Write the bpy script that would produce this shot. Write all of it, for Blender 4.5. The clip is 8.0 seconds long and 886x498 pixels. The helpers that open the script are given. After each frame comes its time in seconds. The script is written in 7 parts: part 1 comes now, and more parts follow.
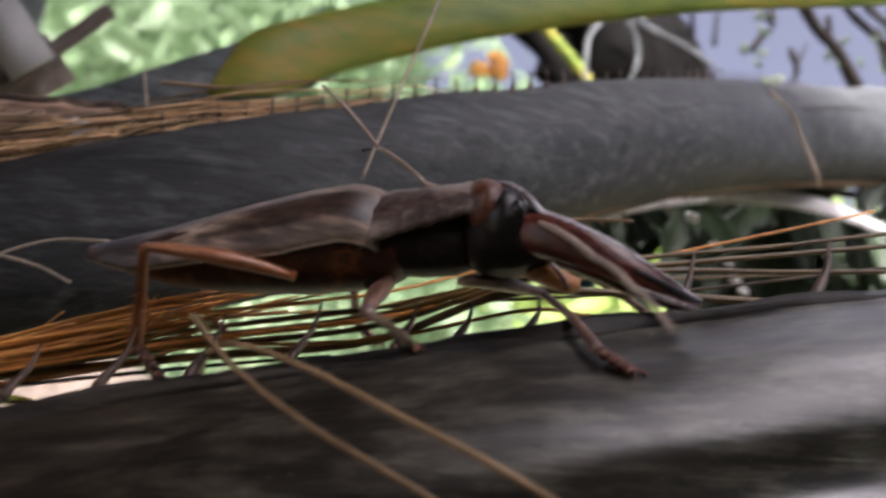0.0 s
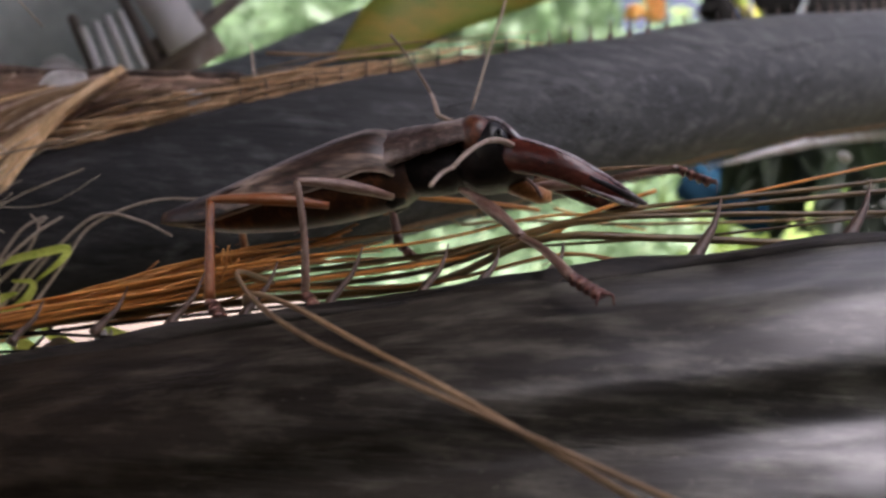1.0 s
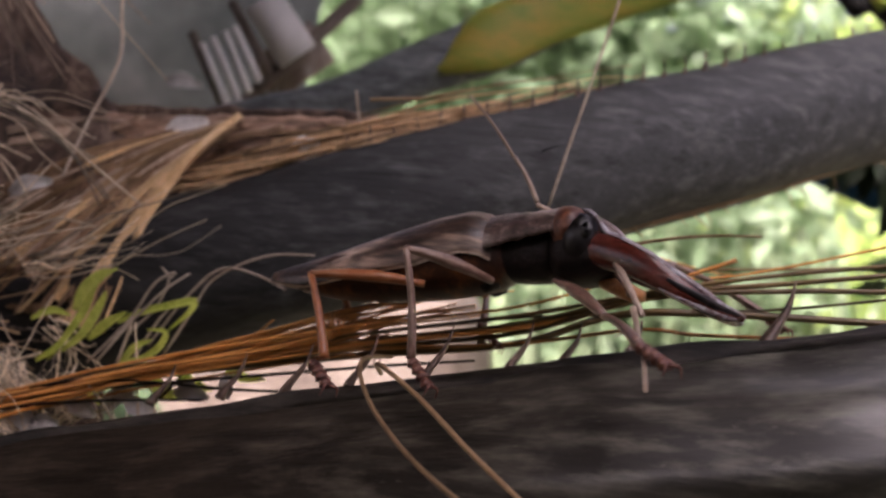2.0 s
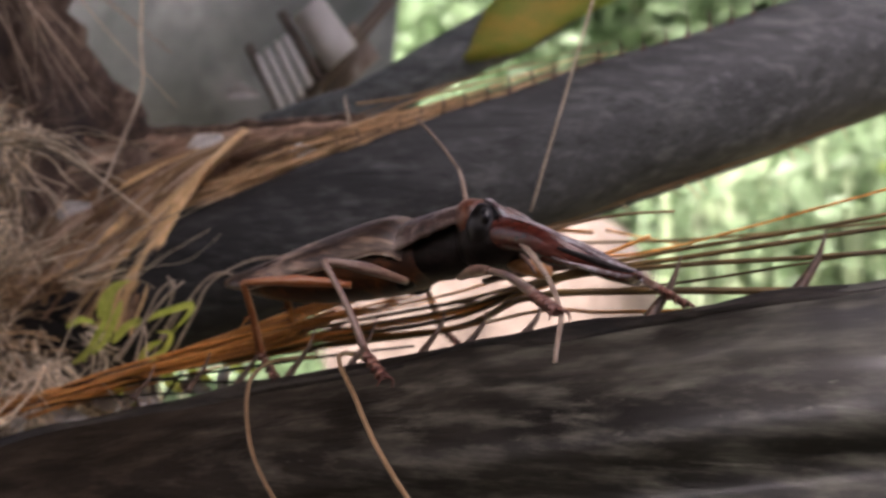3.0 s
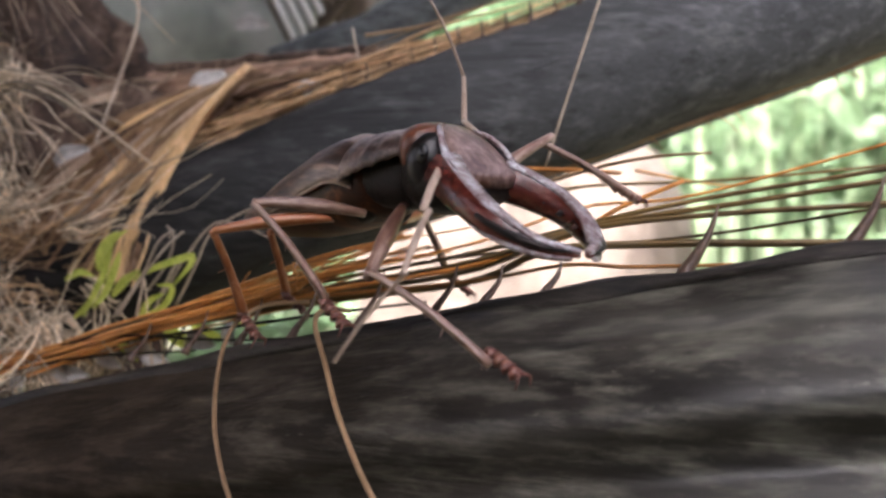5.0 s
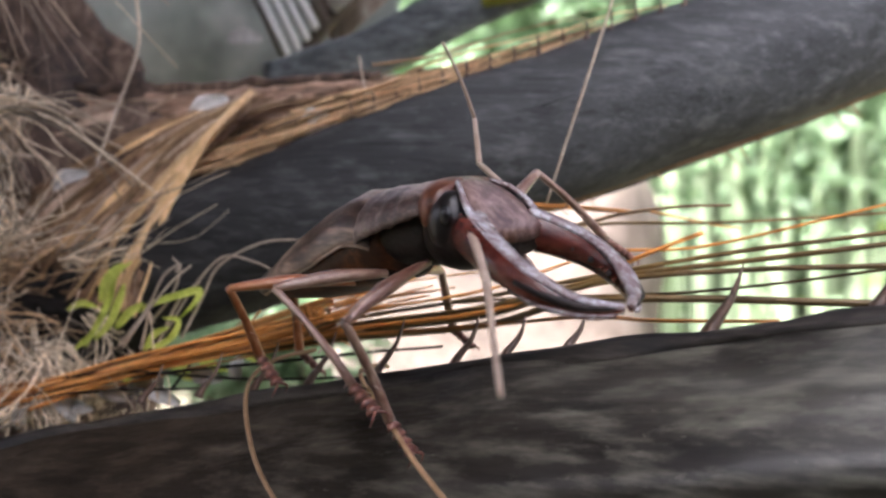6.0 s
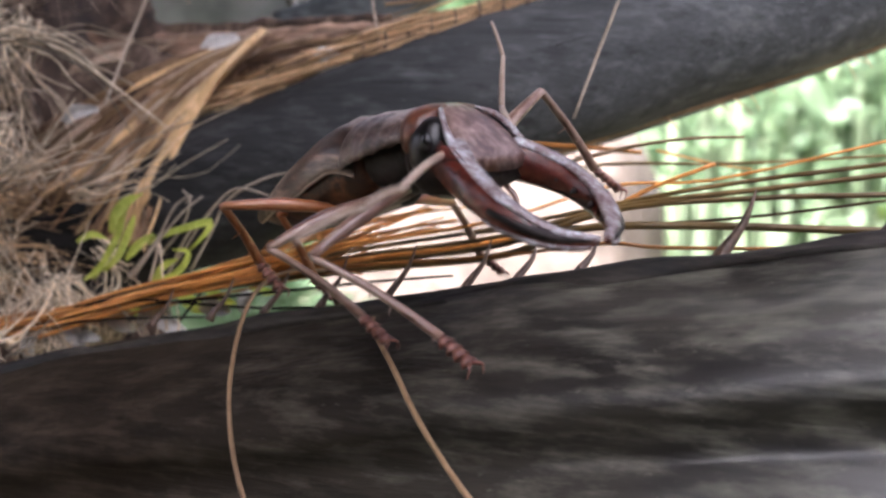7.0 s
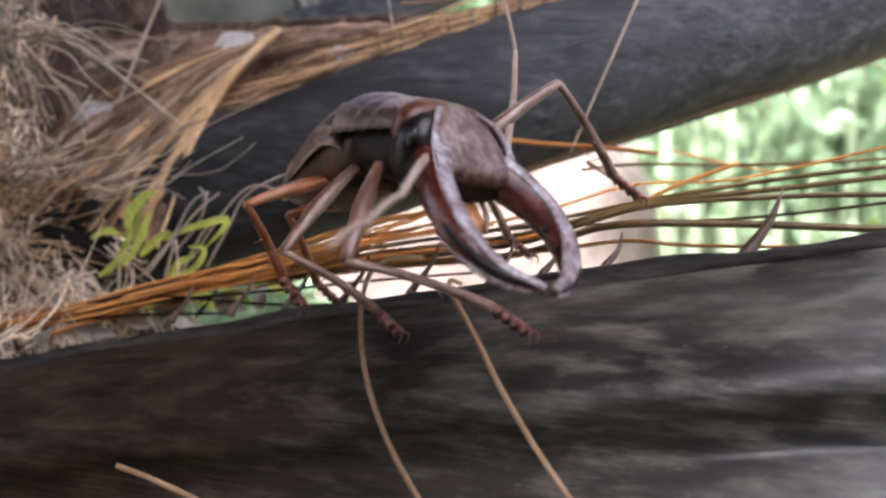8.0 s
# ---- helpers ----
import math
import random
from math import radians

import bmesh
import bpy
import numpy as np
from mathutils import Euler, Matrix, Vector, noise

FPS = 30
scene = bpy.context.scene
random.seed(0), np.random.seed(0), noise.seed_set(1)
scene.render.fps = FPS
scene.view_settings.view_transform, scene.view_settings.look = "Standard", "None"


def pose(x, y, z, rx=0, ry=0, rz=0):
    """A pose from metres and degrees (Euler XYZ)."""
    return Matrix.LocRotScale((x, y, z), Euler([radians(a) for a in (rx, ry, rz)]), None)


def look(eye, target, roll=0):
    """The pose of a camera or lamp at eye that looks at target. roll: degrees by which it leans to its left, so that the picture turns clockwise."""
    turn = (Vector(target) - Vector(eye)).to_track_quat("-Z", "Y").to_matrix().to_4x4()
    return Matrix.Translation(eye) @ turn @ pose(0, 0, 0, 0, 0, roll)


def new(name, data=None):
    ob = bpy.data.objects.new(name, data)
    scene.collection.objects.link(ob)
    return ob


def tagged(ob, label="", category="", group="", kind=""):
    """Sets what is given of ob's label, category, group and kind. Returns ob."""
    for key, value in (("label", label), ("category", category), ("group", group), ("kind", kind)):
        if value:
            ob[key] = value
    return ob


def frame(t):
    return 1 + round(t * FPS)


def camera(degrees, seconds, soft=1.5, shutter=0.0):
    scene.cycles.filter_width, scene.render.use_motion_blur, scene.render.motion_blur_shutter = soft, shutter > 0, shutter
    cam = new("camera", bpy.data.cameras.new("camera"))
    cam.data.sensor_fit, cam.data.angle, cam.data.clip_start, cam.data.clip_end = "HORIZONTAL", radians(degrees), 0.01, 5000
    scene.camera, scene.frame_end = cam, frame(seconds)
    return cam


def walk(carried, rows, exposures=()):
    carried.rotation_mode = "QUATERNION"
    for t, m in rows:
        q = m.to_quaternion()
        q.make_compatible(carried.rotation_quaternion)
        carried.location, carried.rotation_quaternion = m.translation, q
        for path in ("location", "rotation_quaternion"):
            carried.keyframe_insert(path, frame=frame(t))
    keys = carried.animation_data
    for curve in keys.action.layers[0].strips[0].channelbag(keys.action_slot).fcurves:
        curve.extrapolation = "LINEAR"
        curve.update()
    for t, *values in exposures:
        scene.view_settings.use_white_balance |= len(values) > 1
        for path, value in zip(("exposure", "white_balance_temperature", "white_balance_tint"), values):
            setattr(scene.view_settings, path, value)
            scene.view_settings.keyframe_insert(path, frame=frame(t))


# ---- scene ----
cam = camera(50.0, 8.0, soft=2.6, shutter=0.5)
cam.data.dof.use_dof, cam.data.dof.focus_distance, cam.data.dof.aperture_fstop = True, 0.235, 13.0
walk(cam, [
    (0, look((-0.0041, -0.1945, -0.0197), (0.0378, 0.0467, 0.0311), 3.16)),
    (0.5, look((-0.0003, -0.2025, -0.0214), (0.0167, 0.0435, 0.0195), 5.31)),
    (1, look((0.0347, -0.2164, -0.0203), (0.0251, 0.0311, 0.0138), 4.09)),
    (1.5, look((0.0411, -0.2282, -0.0050), (0.0111, 0.0186, 0.0210), 4.22)),
    (1.7, look((0.0382, -0.2298, 0.0054), (0.0039, 0.0169, 0.0270), 4.68)),
    (2.8, look((0.0913, -0.2714, 0.0198), (0.0286, -0.0296, 0.0281), 2.13)),
    (3, look((0.1155, -0.2457, 0.0239), (0.0340, -0.0094, 0.0295), 0.91)),
    (3.5, look((0.1217, -0.2398, 0.0259), (0.0278, -0.0083, 0.0184), -0.07)),
    (4, look((0.1158, -0.2194, 0.0279), (0.0217, 0.0117, 0.0122), -0.44)),
    (5.5, look((0.1087, -0.2228, 0.0367), (0.0242, 0.0121, 0.0231), 0.53)),
    (6, look((0.0986, -0.2249, 0.0465), (0.0176, 0.0110, 0.0300), 0.82)),
    (6.5, look((0.0970, -0.2272, 0.0384), (0.0154, 0.0080, 0.0152), 1.73)),
    (7, look((0.0961, -0.2281, 0.0323), (0.0157, 0.0076, 0.0101), 2.00)),
    (7.5, look((0.0911, -0.2286, 0.0316), (0.0116, 0.0076, 0.0112), 2.43)),
    (8, look((0.0881, -0.2312, 0.0288), (0.0097, 0.0054, 0.0088), 2.52)),
], exposures=[(0, 2.22, 5900, 16), (1, 2.2, 5780, 19), (1.5, 2.15, 6150, 27), (3.5, 2.48, 6150, 20), (5.5, 2.95, 5680, 14), (8, 3.02, 5560, 17)])

# ---- light ----
world = bpy.data.worlds.new("sky")
scene.world = world
world.use_nodes = True
sky = world.node_tree.nodes.new("ShaderNodeTexSky")
sky.sky_type, sky.sun_disc = 'NISHITA', False
sky.air_density, sky.dust_density, sky.ozone_density = 0.12, 10.0, 0.0
sky.sun_elevation, sky.sun_rotation = radians(54), radians(195)
world.node_tree.links.new(sky.outputs[0], world.node_tree.nodes["Background"].inputs[0])
world.node_tree.nodes["Background"].inputs[1].default_value = 0.15
sun = new("sun", bpy.data.lights.new("sun", 'SUN'))
sun.data.energy, sun.data.angle, sun.data.color = 2.9, radians(2), (1.0, 0.93, 0.82)
sun.matrix_world = look((-0.4, -1.45, 2.1), (0, 0, 0))


# ---- materials ----
def material(name, colours, rough=0.6, scale=200.0, stretch=(1, 1, 1), bump=0.3, fine=4.0, spread=0.5, specular=0.5, per_object=0.0,
             through_light=0.0, per_island=0.0, fleck=None, fleck_at=0.62, coat=0.0, fleck_scale=0.0, streak=None):
    """Two scales of mottling over the colours, with fine relief. colours: two or three linear rgb triples."""
    m = bpy.data.materials.new(name)
    m.use_nodes = True
    n, l = m.node_tree.nodes, m.node_tree.links
    shader = n["Principled BSDF"]
    coords, place = n.new("ShaderNodeTexCoord"), n.new("ShaderNodeMapping")
    place.inputs["Scale"].default_value = stretch
    l.new(coords.outputs["Object"], place.inputs[0])
    coarse, grain = n.new("ShaderNodeTexNoise"), n.new("ShaderNodeTexNoise")
    for node, s, d in ((coarse, scale, 4.0), (grain, scale * fine, 6.0)):
        node.inputs["Scale"].default_value, node.inputs["Detail"].default_value = s, d
        node.inputs["Roughness"].default_value = 0.65
        l.new(place.outputs[0], node.inputs["Vector"])
    mixed = n.new("ShaderNodeMix")
    mixed.data_type = 'FLOAT'
    mixed.inputs[0].default_value = 0.42
    l.new(coarse.outputs["Fac"], mixed.inputs[2])
    l.new(grain.outputs["Fac"], mixed.inputs[3])
    ramp = n.new("ShaderNodeValToRGB")
    ramp.color_ramp.elements[0].position, ramp.color_ramp.elements[1].position = 0.5 - spread * 0.35, 0.5 + spread * 0.35
    ramp.color_ramp.elements[0].color, ramp.color_ramp.elements[1].color = (*colours[0], 1), (*colours[-1], 1)
    if len(colours) > 2:
        ramp.color_ramp.elements.new(0.5).color = (*colours[1], 1)
    l.new(mixed.outputs[0], ramp.inputs[0])
    colour = ramp.outputs[0]
    if fleck:
        spots, cut, over = n.new("ShaderNodeTexNoise"), n.new("ShaderNodeValToRGB"), n.new("ShaderNodeMix")
        spots.inputs["Scale"].default_value, spots.inputs["Detail"].default_value = fleck_scale or scale * 1.7, 5.0
        l.new(place.outputs[0], spots.inputs["Vector"])
        cut.color_ramp.elements[0].position, cut.color_ramp.elements[1].position = fleck_at, fleck_at + 0.3
        l.new(spots.outputs["Fac"], cut.inputs[0])
        over.data_type = 'RGBA'
        l.new(cut.outputs[0], over.inputs[0])
        l.new(colour, over.inputs[6])
        over.inputs[7].default_value = (*fleck, 1)
        colour = over.outputs[2]
    if streak:
        lay, long, span, tone = n.new("ShaderNodeMapping"), n.new("ShaderNodeTexNoise"), n.new("ShaderNodeMapRange"), n.new("ShaderNodeHueSaturation")
        lay.inputs["Scale"].default_value = (streak[0], 1, 1)
        long.inputs["Scale"].default_value, long.inputs["Detail"].default_value = streak[1], 3.0
        l.new(coords.outputs["Object"], lay.inputs[0])
        l.new(lay.outputs[0], long.inputs["Vector"])
        span.inputs[1].default_value, span.inputs[2].default_value = 0.36, 0.64
        span.inputs[3].default_value, span.inputs[4].default_value = streak[2], streak[3]
        l.new(long.outputs["Fac"], span.inputs[0])
        l.new(span.outputs[0], tone.inputs["Value"])
        l.new(colour, tone.inputs["Color"])
        colour = tone.outputs[0]
    if per_object:
        info, hsv, ranged = n.new("ShaderNodeObjectInfo"), n.new("ShaderNodeHueSaturation"), n.new("ShaderNodeMapRange")
        ranged.inputs[3].default_value, ranged.inputs[4].default_value = 1 - per_object, 1 + per_object
        l.new(info.outputs["Random"], ranged.inputs[0])
        l.new(ranged.outputs[0], hsv.inputs["Value"])
        l.new(colour, hsv.inputs["Color"])
        colour = hsv.outputs[0]
    if per_island:
        piece, hsv, ranged = n.new("ShaderNodeNewGeometry"), n.new("ShaderNodeHueSaturation"), n.new("ShaderNodeMapRange")
        ranged.inputs[3].default_value, ranged.inputs[4].default_value = 1 - per_island, 1 + per_island * 0.7
        l.new(piece.outputs["Random Per Island"], ranged.inputs[0])
        l.new(ranged.outputs[0], hsv.inputs["Value"])
        l.new(colour, hsv.inputs["Color"])
        colour = hsv.outputs[0]
    l.new(colour, shader.inputs["Base Color"])
    shader.inputs["Roughness"].default_value = rough
    shader.inputs["Specular IOR Level"].default_value = specular
    shader.inputs["Coat Weight"].default_value, shader.inputs["Coat Roughness"].default_value = coat, 0.17
    relief = n.new("ShaderNodeBump")
    relief.inputs["Strength"].default_value, relief.inputs["Distance"].default_value = bump, 0.0008
    l.new(mixed.outputs[0], relief.inputs["Height"])
    l.new(relief.outputs[0], shader.inputs["Normal"])
    l.new(relief.outputs[0], shader.inputs["Coat Normal"])
    if coat:
        patchy = n.new("ShaderNodeMapRange")
        patchy.inputs[1].default_value, patchy.inputs[2].default_value = 0.4, 0.6
        patchy.inputs[3].default_value, patchy.inputs[4].default_value = coat * 0.25, coat
        shader.inputs["Coat IOR"].default_value = 1.8
        l.new(coarse.outputs["Fac"], patchy.inputs[0])
        l.new(patchy.outputs[0], shader.inputs["Coat Weight"])
    if through_light:
        thin, blend = n.new("ShaderNodeBsdfTranslucent"), n.new("ShaderNodeMixShader")
        l.new(colour, thin.inputs[0])
        blend.inputs[0].default_value = through_light
        l.new(shader.outputs[0], blend.inputs[1])
        l.new(thin.outputs[0], blend.inputs[2])
        l.new(blend.outputs[0], n["Material Output"].inputs[0])
    return m


def stalk_material(name, root, dark, mid, light, rough, specular, coat, flecks=(0.5, 0.72), root_end=(-0.2, 0.0)):
    """Weathered palm stalk: long stains, lichen flecks, fine lengthwise grain; blends to the darker root colour towards
    low x.
    """
    m = bpy.data.materials.new(name)
    m.use_nodes = True
    n, l = m.node_tree.nodes, m.node_tree.links
    shader, coords = n["Principled BSDF"], n.new("ShaderNodeTexCoord")

    def field(scale, stretch, detail, low, high):
        place, tex, span = n.new("ShaderNodeMapping"), n.new("ShaderNodeTexNoise"), n.new("ShaderNodeMapRange")
        place.inputs["Scale"].default_value = (stretch, 1, 1)
        tex.inputs["Scale"].default_value, tex.inputs["Detail"].default_value, tex.inputs["Roughness"].default_value = scale, detail, 0.62
        span.inputs[1].default_value, span.inputs[2].default_value = low, high
        l.new(coords.outputs["Object"], place.inputs[0])
        l.new(place.outputs[0], tex.inputs["Vector"])
        l.new(tex.outputs["Fac"], span.inputs[0])
        return span.outputs[0]

    def blend(fac, a, b, kind='MIX'):
        mix = n.new("ShaderNodeMix")
        mix.data_type, mix.blend_type = 'RGBA', kind
        for socket, value in ((mix.inputs[0], fac), (mix.inputs[6], a), (mix.inputs[7], b)):
            if isinstance(value, tuple):
                socket.default_value = (*value, 1)
            elif isinstance(value, float):
                socket.default_value = value
            else:
                l.new(value, socket)
        return mix.outputs[2]
    stains, lichen, specks = field(38, 0.16, 4, 0.38, 0.62), field(190, 0.3, 5, *flecks), field(520, 0.5, 4, 0.64, 0.76)
    grain, cracks = field(750, 0.05, 5, 0.3, 0.7), field(170, 0.03, 3, 0.36, 0.46)
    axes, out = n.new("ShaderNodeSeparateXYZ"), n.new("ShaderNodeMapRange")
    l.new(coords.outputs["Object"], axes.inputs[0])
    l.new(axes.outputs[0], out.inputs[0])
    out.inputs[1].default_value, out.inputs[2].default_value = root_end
    colour = blend(stains, dark, mid)
    colour = blend(lichen, colour, light)
    colour = blend(specks, colour, light)
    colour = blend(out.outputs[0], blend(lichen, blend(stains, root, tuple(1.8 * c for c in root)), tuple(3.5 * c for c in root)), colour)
    colour = blend(0.5, colour, blend(grain, (0.35, 0.35, 0.35), (1.0, 1.0, 1.0)), 'MULTIPLY')
    colour = blend(0.45, colour, blend(cracks, (0.2, 0.2, 0.2), (1.0, 1.0, 1.0)), 'MULTIPLY')
    l.new(colour, shader.inputs["Base Color"])
    worn = n.new("ShaderNodeMapRange")
    worn.inputs[3].default_value, worn.inputs[4].default_value = rough - 0.06, rough + 0.14
    l.new(stains, worn.inputs[0])
    l.new(worn.outputs[0], shader.inputs["Roughness"])
    shine = n.new("ShaderNodeMapRange")
    shine.inputs[3].default_value, shine.inputs[4].default_value = specular * 0.12, specular
    l.new(out.outputs[0], shine.inputs[0])
    l.new(shine.outputs[0], shader.inputs["Specular IOR Level"])
    shader.inputs["Coat Roughness"].default_value, shader.inputs["Coat IOR"].default_value = 0.3, 1.95
    wax = n.new("ShaderNodeMapRange")
    wax.inputs[3].default_value, wax.inputs[4].default_value = coat * 0.5, coat
    l.new(field(60, 0.12, 3, 0.42, 0.58), wax.inputs[0])
    dull = n.new("ShaderNodeMath")
    dull.operation = 'MULTIPLY'
    tip = n.new("ShaderNodeMapRange")
    l.new(axes.outputs[0], tip.inputs[0])
    tip.inputs[1].default_value, tip.inputs[2].default_value = 0.015, 0.11
    l.new(wax.outputs[0], dull.inputs[0])
    l.new(tip.outputs[0], dull.inputs[1])
    l.new(dull.outputs[0], shader.inputs["Coat Weight"])
    height, relief = n.new("ShaderNodeMath"), n.new("ShaderNodeBump")
    height.operation = 'MULTIPLY_ADD'
    l.new(lichen, height.inputs[0])
    height.inputs[1].default_value = 0.6
    l.new(grain, height.inputs[2])
    relief.inputs["Strength"].default_value, relief.inputs["Distance"].default_value = 0.45, 0.0005
    l.new(height.outputs[0], relief.inputs["Height"])
    l.new(relief.outputs[0], shader.inputs["Normal"])
    return m


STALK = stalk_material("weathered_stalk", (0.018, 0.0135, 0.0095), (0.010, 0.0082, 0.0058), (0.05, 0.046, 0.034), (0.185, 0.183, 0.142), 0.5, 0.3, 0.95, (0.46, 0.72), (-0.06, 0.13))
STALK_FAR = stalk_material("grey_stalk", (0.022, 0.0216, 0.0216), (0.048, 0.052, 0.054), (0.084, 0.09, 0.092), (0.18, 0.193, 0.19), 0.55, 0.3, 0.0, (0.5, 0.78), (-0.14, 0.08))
DARK_FIBRE = material("olive_fibre", [(0.03, 0.02, 0.008), (0.12, 0.075, 0.022), (0.24, 0.15, 0.05)], 0.4, 50, (0.3, 1, 1), 0.2, 5, 0.6, per_object=0.4)
REED = material("pale_reed", [(0.26, 0.36, 0.17), (0.46, 0.55, 0.36)], 0.5, 8, (1, 1, 0.1), per_island=0.3, through_light=0.4)
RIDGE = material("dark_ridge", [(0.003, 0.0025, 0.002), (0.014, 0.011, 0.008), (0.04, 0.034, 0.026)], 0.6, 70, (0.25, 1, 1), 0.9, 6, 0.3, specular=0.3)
THORN = material("thorn", [(0.03, 0.018, 0.012), (0.12, 0.068, 0.042)], 0.45, 300)
FIBRE_RED = material("red_brown_fibre", [(0.17, 0.056, 0.012), (0.5, 0.21, 0.045), (0.7, 0.38, 0.11)], 0.4, 70, (0.3, 1, 1), 0.2, 5, 0.7, per_object=0.5)
FIBRE_TAN = material("tan_fibre", [(0.1, 0.056, 0.024), (0.25, 0.155, 0.075), (0.42, 0.29, 0.165)], 0.6, 120, (1, 1, 0.3), 0.3, 5, 0.8, per_object=0.35)
FIBRE_PALE = material("pale_fibre", [(0.32, 0.25, 0.18), (0.62, 0.53, 0.42)], 0.6, 150, per_object=0.3)
BARK = material("fibrous_bark", [(0.02, 0.012, 0.008), (0.09, 0.05, 0.03), (0.2, 0.13, 0.08)], 0.8, 40, (1, 1, 0.5), 0.9, 6, 0.9)
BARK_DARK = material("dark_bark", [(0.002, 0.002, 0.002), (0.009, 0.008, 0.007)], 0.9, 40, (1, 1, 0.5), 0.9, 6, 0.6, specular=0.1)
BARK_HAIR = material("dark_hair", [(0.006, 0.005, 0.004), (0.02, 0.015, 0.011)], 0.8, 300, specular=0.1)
MATTED = material("matted_leaf_base", [(0.012, 0.008, 0.006), (0.075, 0.047, 0.032), (0.26, 0.185, 0.13)], 0.75, 45, (1, 1, 0.3), 0.9, 6, 0.4)
STRAP = material("golden_strap", [(0.3, 0.17, 0.065), (0.66, 0.44, 0.21), (0.85, 0.66, 0.42)], 0.5, 120, (1, 1, 0.3), 0.4, 5, 0.7, per_object=0.3)
SHEATH_DULL = material("dull_sheath", [(0.07, 0.037, 0.018), (0.22, 0.13, 0.07), (0.42, 0.28, 0.17)], 0.65, 60, (1, 1, 0.35), 0.8, 7, 0.35, per_object=0.3)
SHEATH_PALE = material("pale_sheath", [(0.24, 0.15, 0.095), (0.5, 0.37, 0.26), (0.7, 0.58, 0.45)], 0.6, 70, (1, 1, 0.35), 0.6, 7, 0.5, per_object=0.3)
TAN_STUFF = material("tan_tangle", [(0.26, 0.15, 0.07), (0.6, 0.4, 0.21), (0.85, 0.64, 0.4)], 0.6, 120, (1, 1, 0.3), 0.3, 5, 0.8, per_island=0.75)
DULL_STUFF = material("dull_tangle", [(0.15, 0.1, 0.065), (0.36, 0.27, 0.19), (0.58, 0.47, 0.36)], 0.6, 120, (1, 1, 0.3), 0.3, 5, 0.8, per_island=0.75)
SHEATH_TORN = material("torn_sheath", [(0.1, 0.058, 0.037), (0.36, 0.235, 0.16), (0.66, 0.52, 0.41)], 0.6, 55, (0.22, 1, 1), 0.9, 7, 0.4, streak=(0.06, 420, 0.5, 1.5))
PALE_STUFF = material("pale_tangle", [(0.42, 0.32, 0.2), (0.85, 0.73, 0.55)], 0.6, 150, per_island=0.8)
STALK_PALE = material("pale_grey_stalk", [(0.05, 0.058, 0.06), (0.13, 0.145, 0.15), (0.24, 0.255, 0.255)], 0.5, 55, (0.24, 1, 1), 0.8, 8, 0.3)
SHOOT = material("green_shoot", [(0.36, 0.45, 0.04), (0.72, 0.78, 0.17)], 0.45, 120, through_light=0.2)
BLADE = material("yellowing_leaf", [(0.12, 0.2, 0.03), (0.3, 0.38, 0.06), (0.55, 0.42, 0.07)], 0.4, 26, (0.25, 1, 1), 0.4, 5, 0.35, through_light=0.3)
LEAF = material("leaf", [(0.13, 0.225, 0.09), (0.3, 0.4, 0.24)], 0.5, 12, per_object=0.2, through_light=0.5)
LEAF_LIME = material("lime_leaf", [(0.26, 0.38, 0.09), (0.5, 0.6, 0.2)], 0.5, 12, per_object=0.2, through_light=0.5)
# Much darker copy of the leaf, with shade put into its colour.
LEAF_SHADED = material("shaded_leaf", [(0.015, 0.03, 0.012), (0.05, 0.08, 0.03)], 0.5, 12, per_object=0.2, through_light=0.2)
GROUND = material("garden_soil", [(0.035, 0.05, 0.015), (0.07, 0.065, 0.035), (0.13, 0.1, 0.07)], 0.9, 1.2, fine=9)
SAND = material("pale_sand", [(0.03, 0.02, 0.014), (0.1, 0.077, 0.058), (0.165, 0.138, 0.112)], 0.9, 4, fine=8, spread=0.5)
BOARD = material("pale_board", [(0.66, 0.65, 0.63), (0.86, 0.85, 0.83)], 0.6, 20, (1, 1, 0.3))
BOARD_DARK = material("brown_board", [(0.1, 0.08, 0.065), (0.2, 0.16, 0.13)], 0.7, 20)
BOARD_TAN = material("tan_board", [(0.2, 0.15, 0.12), (0.42, 0.35, 0.3)], 0.7, 60, (1, 1, 0.4), fleck=(0.8, 0.78, 0.76), fleck_at=0.6, fleck_scale=160)
SHEET = material("grey_sheet", [(0.17, 0.2, 0.18), (0.3, 0.33, 0.31)], 0.6, 9, fleck=(0.6, 0.62, 0.6), fleck_at=0.5, fleck_scale=14)
BLUE = material("blue_plastic", [(0.008, 0.03, 0.055), (0.015, 0.05, 0.085)], 0.9, 10, specular=0.1)
FLAKE = material("papery_flake", [(0.42, 0.41, 0.39), (0.72, 0.7, 0.67)], 0.6, 150, per_object=0.25)
FLOWER = material("orange_petal", [(0.85, 0.45, 0.08), (0.95, 0.68, 0.2)], 0.5, 40, through_light=0.6)


# ---- shapes ----
def linked(name, bm, mat, parent=None, smooth=True, label=""):
    mesh = bpy.data.meshes.new(name)
    bm.to_mesh(mesh)
    bm.free()
    for f in mesh.polygons:
        f.use_smooth = smooth
    mesh.materials.append(mat)
    ob = new(name, mesh)
    if parent:
        ob.parent = parent
    return tagged(ob, label) if label else ob


def part(name, bm, mat, parent, label=""):
    return linked(name, bm, mat, parent, True, label)


